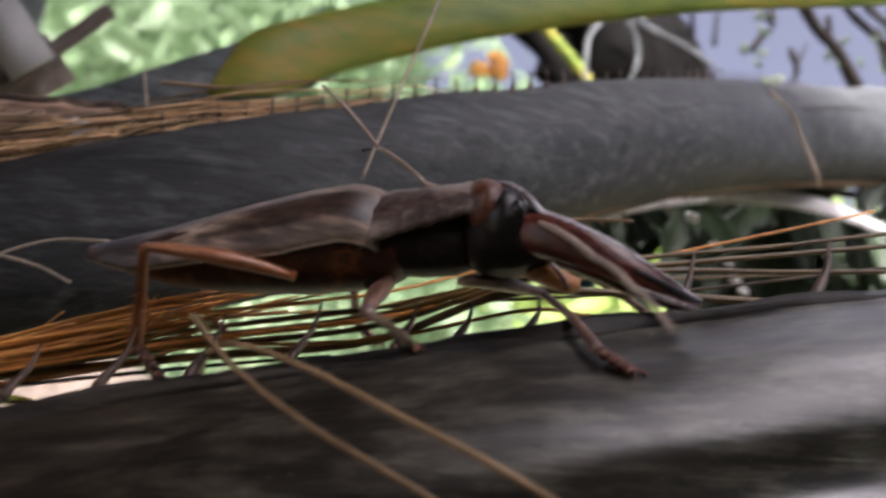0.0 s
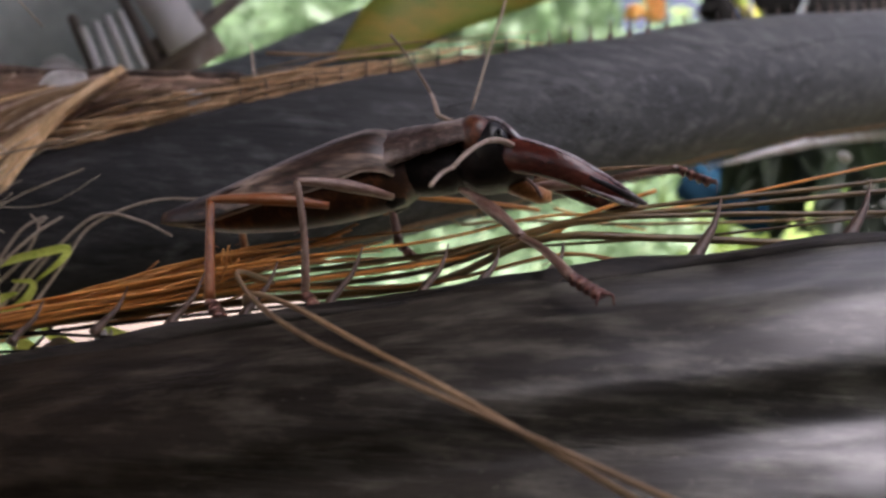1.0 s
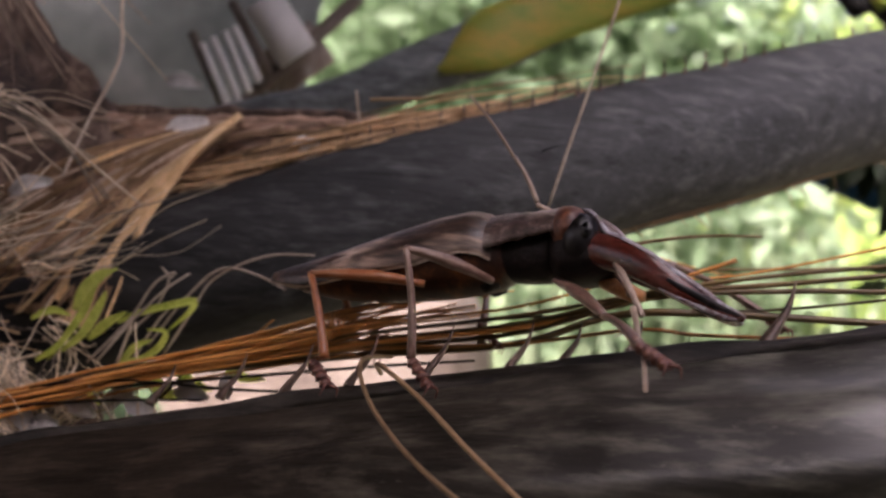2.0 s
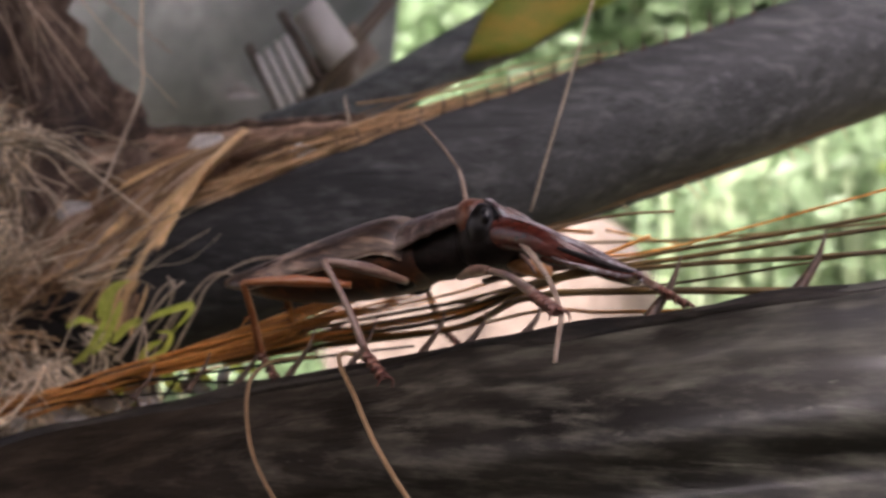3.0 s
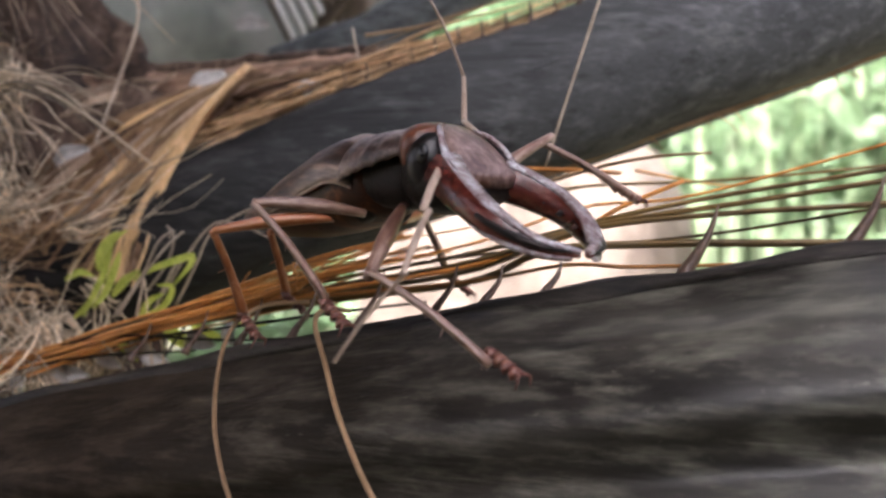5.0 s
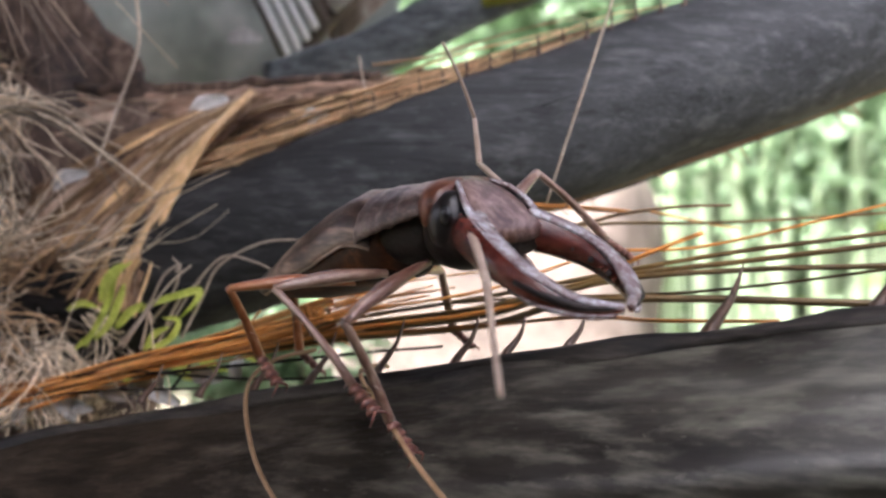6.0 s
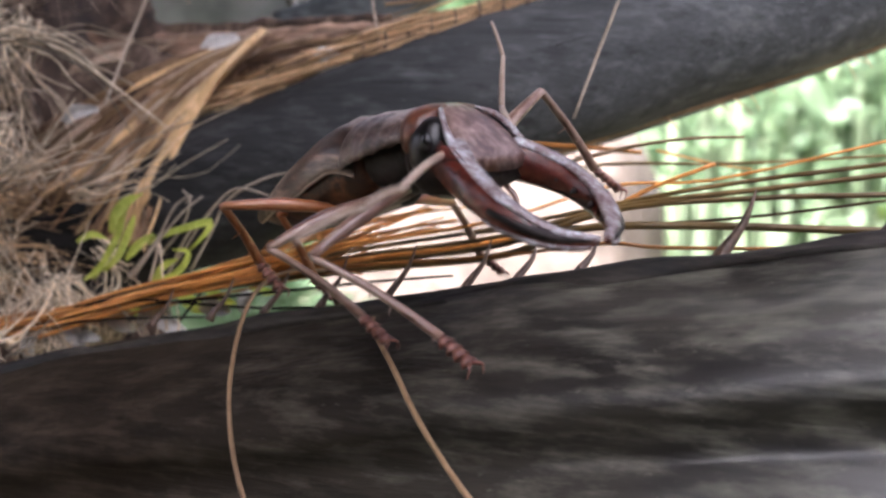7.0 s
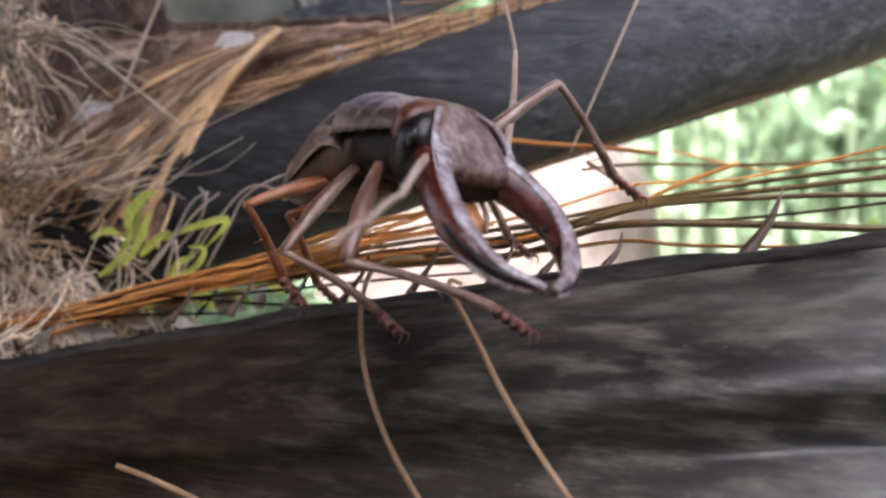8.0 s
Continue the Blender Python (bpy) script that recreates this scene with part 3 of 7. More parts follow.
# ---- palm trunk and its fibres ----
def trunk():
    bm = bmesh.new()
    line = [Vector((-0.52, 0.2, -1.02 + k * 0.08)) for k in range(25)]
    sweep(bm, line, round_section(0.2, 0.15), 40, up=(0, 1, 0), wobble=0.03, seed=5)
    root = tagged(new("palm"), "brown fibrous palm with old leaf bases and an unseen crown added to block sun and sky", "palm tree")
    part("stem", bm, BARK, root, "brown fibrous palm stem")
    # Unseen crown fronds, added and trimmed to block sun and sky over the stalks.
    rng = random.Random(17)
    for k in range(214):
        turn, rise = k * 2.39996 % (2 * math.pi), rng.uniform(0.55, 0.95)
        if k >= 130:
            turn = rng.uniform(4.3, 5.25)
        long = 1.0
        if k >= 180:
            turn, long = rng.uniform(-1.5, 0.75), rng.uniform(0.2, 0.34)
        if k < 180 and (turn < 2.5 or turn > 5.28):
            continue
        reach = Vector((math.cos(turn), math.sin(turn), 0)) * long
        rise *= long
        foot = Vector((-0.52, 0.2, 0.5)) + reach * 0.15 / long + Vector((0, 0, rng.uniform(0, 0.35)))
        line = bend([foot, foot + reach * 0.5 + Vector((0, 0, rise * 0.55)), foot + reach * 1.1 + Vector((0, 0, rise * 0.75)), foot + reach * 1.7 + Vector((0, 0, rise * 0.6))], 40)
        bm = sweep(bmesh.new(), line, round_section(0.014, 0.004), 6)
        for i in range(4, 40):
            t = (line[min(i + 1, 39)] - line[i - 1]).normalized()
            side = t.cross(Vector((0, 0, 1))).normalized()
            for s in (-1, 1):
                d = (side * s + t * 0.6 + Vector((0, 0, -0.25))).normalized()
                q, w = line[i], t * 0.04
                size = 0.42 * (0.4 + 0.6 * long) * math.sin(math.pi * min(0.95, 0.2 + 0.7 * i / 40))
                v = [bm.verts.new(p) for p in (q - w * 0.4, q + d * size * 0.5 - w + Vector((0, 0, 0.01)), q + d * size + Vector((0, 0, -0.06)), q + d * size * 0.5 + w + Vector((0, 0, 0.01)))]
                bm.faces.new(v)
        part("frond", bm, LEAF_SHADED, root, "unseen feathery palm frond added to shade the stalks")
    return root


PALM = trunk()


def hair_tufts(name, count, hairs, low, high, way, spread, length, radius, mat, seed, label, wave=0.0018):
    """Combed tufts of dry palm hair: the hairs of a tuft leave one root, follow one bent line and part towards their ends."""
    rng = random.Random(seed)
    bm = bmesh.new()
    for _ in range(count):
        root = Vector([rng.uniform(a, b) for a, b in zip(low, high)])
        aim_at = (Vector(way) + Vector((rng.gauss(0, spread), rng.gauss(0, 0.25), rng.gauss(0, spread)))).normalized()
        turn = Vector((rng.gauss(0, 0.7), rng.gauss(0, 0.3), rng.gauss(0, 0.7)))
        size = rng.uniform(*length)
        for _ in range(rng.randint(hairs // 2, hairs)):
            start = root + Vector((rng.gauss(0, 0.0028), rng.gauss(0, 0.003), rng.gauss(0, 0.0028)))
            d = aim_at + Vector((rng.gauss(0, 0.2), rng.gauss(0, 0.14), rng.gauss(0, 0.2)))
            t = turn + Vector((rng.gauss(0, 0.4), rng.gauss(0, 0.3), rng.gauss(0, 0.4)))
            reach = size * rng.uniform(0.5, 1.15)
            pts = [start + (d * u + t * (u * u * 0.5)) * reach + Vector((rng.gauss(0, wave), rng.gauss(0, wave), rng.gauss(0, wave))) * min(1.0, u * 2) for u in (0, 0.25, 0.5, 0.75, 1)]
            r = radius * rng.choice((0.5, 0.6, 0.8, 1.0, 1.0, 1.5))
            sweep(bm, bend(pts, 10), round_section(r, r * 0.45), 4)
    return tagged(linked(name, bm, mat), label, "palm fibre", kind="stuff")


hair_tufts("pale_trunk_fibre", 26, 22, (-0.23, 0.06, 0.03), (-0.178, 0.085, 0.09), (-0.1, -0.1, -0.8), 0.5, (0.02, 0.05), 0.00052, PALE_STUFF, 15, "pale loose palm fibres hanging from the trunk")
hair_tufts("trunk_fibre", 34, 30, (-0.33, 0.05, -0.03), (-0.19, 0.085, 0.12), (0.2, -0.15, -0.75), 0.5, (0.03, 0.07), 0.0005, TAN_STUFF, 11, "tangled tan palm fibres on the trunk")
hair_tufts("pale_fibre", 46, 26, (-0.29, 0.04, -0.05), (-0.135, 0.07, 0.03), (0.3, -0.15, -0.1), 0.9, (0.018, 0.045), 0.00036, PALE_STUFF, 12, "curly pale dry palm fibres at the trunk's foot")
hair_tufts("foot_fibre", 40, 12, (-0.23, 0.02, -0.072), (-0.095, 0.05, -0.034), (0.7, 0.0, 0.25), 0.6, (0.01, 0.028), 0.00055, PALE_STUFF, 16, "pale dry litter caught beside the stalk")
hair_tufts("upper_fibre", 34, 26, (-0.38, 0.08, 0.08), (-0.24, 0.13, 0.26), (0.3, -0.15, -0.7), 0.45, (0.05, 0.11), 0.0006, DULL_STUFF, 19, "coarse tan palm fibres hanging high on the trunk")


def fibre_mat():
    """The matted brown leaf base behind the fibres."""
    bm = bmesh.new()
    rows = []
    for i in range(50):
        row = []
        for k in range(50):
            u, v = i / 49, k / 49
            z = -0.12 + 0.42 * v
            edge = float(np.interp(z, (-0.12, 0.04, 0.085, 0.12, 0.2, 0.3), (-0.15, -0.14, -0.16, -0.205, -0.25, -0.29))) + 0.012 * noise.noise(Vector((z * 60, 1.0, 0)))
            x = -0.42 + (edge + 0.42) * u
            y = 0.085 + 0.1 * (v - 0.2) + 0.03 * u ** 3 + 0.022 * noise.noise(Vector((x * 25, z * 12, 0.3))) + 0.008 * noise.noise(Vector((x * 90, z * 40, 2.3)))
            row.append(bm.verts.new((x, y, z)))
        rows.append(row)
    for a, b in zip(rows, rows[1:]):
        for k in range(49):
            bm.faces.new((a[k], b[k], b[k + 1], a[k + 1]))
    ob = part("leaf_base", bm, MATTED, PALM, "matted brown fibrous leaf base")
    ob.modifiers.new("thick", 'SOLIDIFY').thickness = 0.004
    return ob


fibre_mat()


def ribbon(points, width, mat, parent, seed, taper=0.6, facing=(0.25, -1, 0.1)):
    def section(u, a):
        w = width * (1 - taper * abs(u - 0.35))
        return w * math.cos(a), 0.0005 * math.sin(a) + 0.0010 * math.cos(2 * a) * (width / 0.004)
    return part("strip", sweep(bmesh.new(), bend(points, 22), section, 8, up=facing, wobble=0.0010, seed=seed), mat, parent)


def sheath():
    """Dry sheath strips and fibres lying along the crest of the grey stalk."""
    rng = random.Random(13)
    root = tagged(new("dry_sheath"), "torn tan leaf sheath lying along the grey stalk", "leaf sheath")
    for k in range(40):
        x0, run = rng.uniform(-0.13, -0.06), rng.uniform(0.06, 0.14)
        lift, pts = rng.uniform(-0.002, 0.0105), []
        for u in (0, 0.33, 0.66, 1):
            x = min(x0 + run * u, 0.045)
            y, z = back_top(x)
            pts.append((x, y + 0.004 + rng.gauss(0, 0.002), z + lift * float(np.interp(x, (-0.1, 0.05), (1.0, 0.3))) + rng.gauss(0, 0.0012)))
        ribbon(pts, rng.choice((0.0006, 0.0009, 0.0014, 0.0022, 0.003)), rng.choice((STRAP, STRAP, FIBRE_TAN, SHEATH_DULL)), root, k, 0.8, (0.0, -1, 0.15))
    bm = bmesh.new()
    for k in range(150):
        x0, run = rng.uniform(-0.15, -0.04), rng.uniform(0.04, 0.12)
        lift, pts = abs(rng.gauss(0, 0.007)), []
        for u in (0, 0.33, 0.66, 1):
            x = min(x0 + run * u, 0.06)
            y, z = back_top(x)
            pts.append((x, y - 0.001 + rng.gauss(0, 0.004), z + lift * (1 - 0.5 * u) + rng.gauss(0, 0.0015)))
        sweep(bm, bend(pts, 9), round_section(rng.uniform(0.0003, 0.0008), 0.0002), 4)
    tagged(linked("sheath_fibre", bm, TAN_STUFF), "tan dry leaf-sheath fibres lying along the grey stalk", "palm fibre", kind="stuff")


sheath()


def straps():
    """The torn leaf base that wraps the root of the grey stalk: strips that meet at its crest and spread down to the trunk."""
    rng = random.Random(3)
    root = tagged(new("dry_strap"), "dry tan palm leaf base torn into strips over the stalk", "palm strap")
    near = [Vector(p) for p in ((-0.0975, 0.116, 0.083), (-0.111, 0.105, 0.063), (-0.1225, 0.095, 0.038), (-0.127, 0.085, 0.016), (-0.1285, 0.078, -0.004))]
    far = [Vector(p) for p in ((-0.104, 0.122, 0.082), (-0.134, 0.118, 0.073), (-0.166, 0.110, 0.060), (-0.200, 0.100, 0.038), (-0.235, 0.092, 0.008))]
    bm, rows = bmesh.new(), []
    a, b = bend(near, 30), bend(far, 30)
    for i in range(5, 30):
        row = []
        for k in range(26):
            p = a[i].lerp(b[i], 0.03 + 0.97 * k / 25) + Vector((0, 0.004, 0))
            row.append(bm.verts.new(p + Vector((0, 0.004 * noise.noise(Vector((k * 0.35, i * 0.12, 3))), 0))))
        rows.append(row)
    for p, q in zip(rows, rows[1:]):
        for k in range(25):
            bm.faces.new((p[k], q[k], q[k + 1], p[k + 1]))
    sheet = part("sheet", bm, SHEATH_DULL, root, "dull brown back of the leaf base")
    sheet.modifiers.new("thick", 'SOLIDIFY').thickness = 0.0015
    for k in range(84):
        v = (k / 83) ** 1.1
        ends = rng.uniform(0, 0.5) if k > 8 else rng.uniform(0, 0.16)
        jitter = [rng.gauss(0, 0.05) for _ in near]
        fore = -0.004 if k < 9 else 0.0
        drift = 0.0
        if k < 9:
            v, drift = rng.uniform(0.0, 0.16), rng.uniform(-0.03, 0.05)
        line = [p.lerp(q, min(max(v + drift * i + j * (0.3 + 0.2 * i) * (0.5 if k < 9 else 1), -0.03), 1.05)) + Vector((0, fore + rng.gauss(-0.001, 0.0012), 0)) for i, (p, q, j) in enumerate(zip(near, far, jitter))]
        line = bend(line, 24)[int(ends * 10):24 - int(rng.uniform(0, 0.5) * 10 if k > 8 else 0)]
        mat = STRAP if k < 9 or rng.random() < 0.12 else rng.choice((FIBRE_TAN, SHEATH_DULL, SHEATH_DULL, SHEATH_PALE))
        ribbon(line[::3] + [line[-1]], rng.uniform(0.0008, 0.0017) if k < 9 else rng.choice((0.0005, 0.0007, 0.001, 0.0014, 0.0022)), mat, root, k, 0.9)


def crumpled_sheath():
    """The broad torn sheath behind the strips: folded lengthwise, with a ragged top under a dark roll that stands in
    for a shadow gap.
    """
    root = tagged(new("crumpled_sheath"), "crumpled pinkish-brown leaf sheath behind the grey stalk", "leaf sheath")
    bm, rows, crown = bmesh.new(), [], []
    for i in range(90):
        x = -0.27 + 0.31 * i / 89
        y0, crest = back_top(x)
        high = float(np.interp(x, (-0.27, -0.164, -0.111, -0.073, -0.03, 0.04), (0.088, 0.0855, 0.0875, 0.0895, 0.094, crest + 0.004))) + 0.0025 * noise.noise(Vector((x * 90, 0, 7)))
        low = float(np.interp(x, (-0.27, -0.14, -0.1, 0.04), (0.01, 0.035, crest - 0.01, crest - 0.01)))
        back = float(np.interp(x, (-0.27, -0.12, -0.06, 0.04), (0.128, 0.128, y0 + 0.018, y0 + 0.012)))
        row = []
        for k in range(26):
            v = k / 25
            z = low + (high - low) * v
            fold = 0.0045 * noise.noise(Vector((x * 14, (z - 0.35 * x) * 130, 1.5))) + 0.0016 * noise.noise(Vector((x * 60, (z - 0.35 * x) * 420, 5)))
            row.append(bm.verts.new((x, back + fold + 0.01 * v * v, z)))
        crown.append(Vector((x, back + 0.014, high + 0.002)))
        rows.append(row)
    for a, b in zip(rows, rows[1:]):
        for k in range(25):
            bm.faces.new((a[k], b[k], b[k + 1], a[k + 1]))
    folds = [[v.co.copy() for v in row] for row in rows]
    sheet = part("sheet", bm, SHEATH_TORN, root, "crumpled torn sheath")
    sheet.modifiers.new("thick", 'SOLIDIFY').thickness = 0.0012
    part("shadow_roll", sweep(bmesh.new(), crown[:62], round_section(0.0042, 0.0022), 8, wobble=0.0022, seed=5), MATTED, root, "dark roll standing in for the shadow gap above the sheath")
    rng = random.Random(77)
    for k in range(70):
        x0, run, lift = rng.uniform(-0.24, -0.05), rng.uniform(0.03, 0.1), rng.uniform(0.0, 0.9)
        pts = []
        for u in (0, 0.35, 0.7, 1):
            x = min(x0 + run * u, 0.03)
            row = folds[int((x + 0.27) / 0.31 * 89)]
            v = row[int(25 * min(max(lift + 0.25 * (u - 0.5), 0.02), 1.0))]
            pts.append((x, v.y - 0.004 + rng.gauss(0, 0.0012), v.z + rng.gauss(0, 0.0014)))
        ribbon(pts, rng.choice((0.0004, 0.0006, 0.0009, 0.0013, 0.002)), rng.choice((SHEATH_PALE, FIBRE_TAN, SHEATH_DULL, STRAP)), root, 200 + k, 0.9, (0, -1, 0.2))


straps()
crumpled_sheath()
for p, d in (((-0.1230, 0.1185, 0.0765), (0.0090, 0, 0.0045)), ((-0.1956, 0.2700, 0.1311), (0.0110, 0, -0.0010)), ((-0.0700, 0.1120, 0.0700), (0.0060, 0, 0.0016))):
    c, d = Vector(p), Vector(d)
    bm = sweep(bmesh.new(), bend([c - d, c + Vector((0, -0.002, 0.0008)), c + d], 12), lambda u, q: (0.0052 * math.sin(math.pi * (0.12 + 0.8 * u)) * math.cos(q), 0.0006 * math.sin(q) + 0.0012 * math.cos(2 * q)), 10, up=(0.1, -1, 0.3), wobble=0.0014)
    tagged(linked("dry_flake", bm, FLAKE), "pale papery flake on the torn leaf sheath", "dry flake", "papery flakes")
for k, p in enumerate(((-0.1691, 0.0900, 0.0466), (-0.1338, 0.046, -0.0327), (-0.1050, 0.05, -0.0240), (-0.0957, 0.048, -0.0262), (-0.1437, 0.046, -0.0300), (-0.1180, 0.05, -0.0275), (-0.1500, 0.042, -0.0380), (-0.0830, 0.055, -0.0205), (-0.0720, 0.058, -0.0170), (-0.1260, 0.044, -0.0330))):
    c, a = Vector(p), 0.5 + 1.7 * k
    d = Vector((math.cos(a), 0.15, 0.7 * math.sin(a))) * (0.0085 - 0.0004 * k)
    wide = 0.0034 - 0.0001 * k
    bm = sweep(bmesh.new(), bend([c - d, c + Vector((0, -0.002, 0.001)), c + d], 12), lambda u, q: (wide * math.sin(math.pi * (0.1 + 0.8 * u)) * math.cos(q), 0.0005 * math.sin(q) + 0.0012 * math.cos(2 * q)), 10, up=(0.2, -1, 0.3), wobble=0.0012, seed=k)
    tagged(linked("dry_flake", bm, FLAKE), "pale papery flake caught in the trunk fibres", "dry flake", "papery flakes")
for pts in ([(-0.13, 0.04, -0.0215), (-0.1031, 0.035, -0.0161), (-0.0561, 0.035, -0.0150), (-0.0191, 0.035, -0.0115)], [(-0.11, 0.042, -0.020), (-0.0522, 0.036, -0.0100), (-0.0175, 0.035, -0.0041), (0.01, 0.034, 0.0)],
            [(-0.145, 0.04, -0.030), (-0.11, 0.036, -0.0235), (-0.07, 0.034, -0.0190)], [(-0.095, 0.05, -0.026), (-0.085, 0.048, -0.015), (-0.079, 0.046, -0.005)]):
    tagged(strand("dark_fibre", pts, BARK_HAIR, 0.0006, 0.0004, 20, 5), "thin dark fibre under the red-brown bundle", "fibre", "dark fibres")
strand_points = [(-0.15, 0.108, 0.15), (-0.1505, 0.108, 0.1243), (-0.1480, 0.106, 0.1016), (-0.1555, 0.1, 0.0733), (-0.157, 0.09, 0.0517)]
tagged(strand("stray_strand", strand_points, FIBRE_PALE, 0.0008, 0.0006, 24, 5), "long pale curved strand hanging on the trunk", "strand")
for pts in ([(-0.095, 0.058, -0.008), (-0.088, 0.06, 0.006), (-0.081, 0.06, 0.018), (-0.064, 0.06, 0.0265), (-0.048, 0.06, 0.028)],
            [(-0.100, 0.056, -0.006), (-0.090, 0.058, 0.010), (-0.079, 0.059, 0.021), (-0.066, 0.058, 0.020), (-0.056, 0.058, 0.016)],
            [(-0.1196, 0.054, -0.0132), (-0.1062, 0.053, 0.0016), (-0.0987, 0.053, 0.0142), (-0.0919, 0.053, 0.0186), (-0.0941, 0.053, 0.0158)],
            [(-0.114, 0.05, -0.012), (-0.104, 0.05, 0.001), (-0.0935, 0.05, 0.0125), (-0.0857, 0.05, 0.0185)],
            [(-0.1091, 0.054, -0.0124), (-0.1054, 0.053, -0.0011), (-0.1047, 0.053, 0.003)],
            [(-0.108, 0.062, -0.012), (-0.098, 0.06, 0.004), (-0.089, 0.06, 0.012)], [(-0.112, 0.064, -0.004), (-0.102, 0.062, 0.006), (-0.097, 0.06, 0.016), (-0.100, 0.06, 0.02)]):
    tagged(strand("curled_tendril", pts, FIBRE_PALE, 0.0006, 0.0004, 20, 5), "pale curled dry tendril beside the stalk", "tendril", "dry tendrils")


def blade():
    root = tagged(new("palm_leaf"), "grey palm stalk turning into a yellow-green leaf blade", "palm leaf")
    base = [(-0.168, 0.248, 0.104), (-0.128, 0.252, 0.1135), (-0.09, 0.257, 0.1275), (-0.03, 0.26, 0.155), (0.01, 0.262, 0.176)]

    def section(u, a):
        return 0.006 * math.cos(a), float(np.interp(u, (0.0, 0.75), (0.010, 0.016))) * math.sin(a)
    part("stalk", sweep(bmesh.new(), bend(base, 24), section, 16, wobble=0.002), STALK_PALE, root, "pale grey weathered stalk")
    tip = [(-0.045, 0.2535, 0.141), (-0.02, 0.2525, 0.158), (0.02, 0.26, 0.181), (0.08, 0.262, 0.203), (0.2, 0.27, 0.24), (0.35, 0.28, 0.27)]

    def thin(u, a):
        return 0.003 * math.cos(a), (0.0182 - 0.004 * u) * min(1.0, 0.1 + u * 4.5) * math.sin(a)
    part("blade", sweep(bmesh.new(), bend(tip, 24), thin, 14, wobble=0.0015), BLADE, root, "yellow-green leaf blade")


blade()


def needles():
    """The bundle of red-brown fibres that runs between the two stalks and fans out away from the trunk."""
    rng = random.Random(21)
    root = tagged(new("fibre_bundle"), "bundle of red-brown palm fibres fanning out between two stalks", "fibre bundle")
    fan = (
        (DARK_FIBRE, 0.0006, ((0.0632, 0.0300, 0.0248), (0.0921, 0.0300, 0.0310), (0.1227, 0.0300, 0.0362), (0.1620, 0.0300, 0.0441))),
        (DARK_FIBRE, 0.0007, ((0.0588, 0.0280, 0.0228), (0.0939, 0.0280, 0.0287), (0.1227, 0.0280, 0.0335), (0.1619, 0.0280, 0.0401))),
        (DARK_FIBRE, 0.0007, ((0.0577, 0.0260, 0.0218), (0.0941, 0.0260, 0.0266), (0.1228, 0.0260, 0.0287), (0.1620, 0.0260, 0.0323))),
        (DARK_FIBRE, 0.0004, ((0.0707, 0.0300, 0.0188), (0.0935, 0.0300, 0.0218), (0.1197, 0.0300, 0.0265), (0.1628, 0.0300, 0.0349))),
        (DARK_FIBRE, 0.001, ((0.0491, 0.0220, 0.0164), (0.0787, 0.0220, 0.0189), (0.1098, 0.0220, 0.0197), (0.1619, 0.0220, 0.0208))),
        (FIBRE_RED, 0.0005, ((0.0537, 0.0220, 0.0128), (0.0689, 0.0220, 0.0128), (0.0830, 0.0220, 0.0134), (0.1019, 0.0220, 0.0145))),
        (FIBRE_RED, 0.0006, ((0.0508, 0.0400, 0.0197), (0.0585, 0.0400, 0.0240), (0.0661, 0.0400, 0.0283), (0.0817, 0.0400, 0.0350))),
        (FIBRE_RED, 0.0004, ((0.0520, 0.0500, 0.0276), (0.0814, 0.0500, 0.0307), (0.1244, 0.0500, 0.0425), (0.1664, 0.0500, 0.0548))))
    for k, (mat, r, tail) in enumerate(fan):
        z, fanned = rng.gauss(0, 0.0013), (0.0032, 0.0012, -0.0006, 0.0022, -0.0032, -0.0042, 0.0004, 0.0045)[k]
        pts = [(-0.26, 0.05 + rng.gauss(0, 0.005), -0.058 + z), (-0.16, 0.047 + rng.gauss(0, 0.004), -0.0325 + z), (-0.1, 0.045 + rng.gauss(0, 0.004), -0.0152 + z * 1.4),
               (-0.03, 0.042 + rng.gauss(0, 0.005), 0.0002 + z + fanned * 0.7), (0.02, 0.04 + rng.gauss(0, 0.004), 0.0095 + z * 0.5 + fanned * 1.2)]
        strand("fibre", pts + list(tail), mat, r * 1.3, r, 40, 5, parent=root)
    for mat, r, pts in ((FIBRE_RED, 0.0012, ((-0.0180, 0.1000, 0.0382), (-0.0010, 0.1000, 0.0411), (0.0156, 0.1000, 0.0405), (0.0376, 0.1000, 0.0397), (0.0541, 0.1000, 0.0386))), (DARK_FIBRE, 0.0007, ((0.0281, 0.1000, 0.0320), (0.0470, 0.1000, 0.0346), (0.0784, 0.1000, 0.0356), (0.1019, 0.1000, 0.0373), (0.1298, 0.1000, 0.0399), (0.1801, 0.1000, 0.0456))), (FIBRE_RED, 0.0005, ((0.0589, 0.1000, 0.0395), (0.0784, 0.1000, 0.0356), (0.0899, 0.1000, 0.0342)))):
        strand("fibre", pts, mat, r, r * 0.7, 24, 6, parent=root)
    for k in range(26):
        lift = abs(rng.gauss(0, 0.0045))
        x0 = rng.uniform(-0.12, -0.07)
        pts = [(x0 - 0.07, 0.046 + rng.gauss(0, 0.005), -0.034 + lift * 0.3), (x0, 0.045 + rng.gauss(0, 0.005), -0.0155 + (x0 + 0.1) * 0.22 + lift * 0.6), (x0 + 0.05, 0.046 + rng.gauss(0, 0.006), 0.0 + (x0 + 0.1) * 0.2 + lift), (x0 + rng.uniform(0.06, 0.09), 0.046 + rng.gauss(0, 0.006), 0.008 + (x0 + 0.1) * 0.2 + lift)]
        strand("fibre", pts, FIBRE_RED, rng.uniform(0.0004, 0.0009), 0.0003, 18, 5, parent=root)
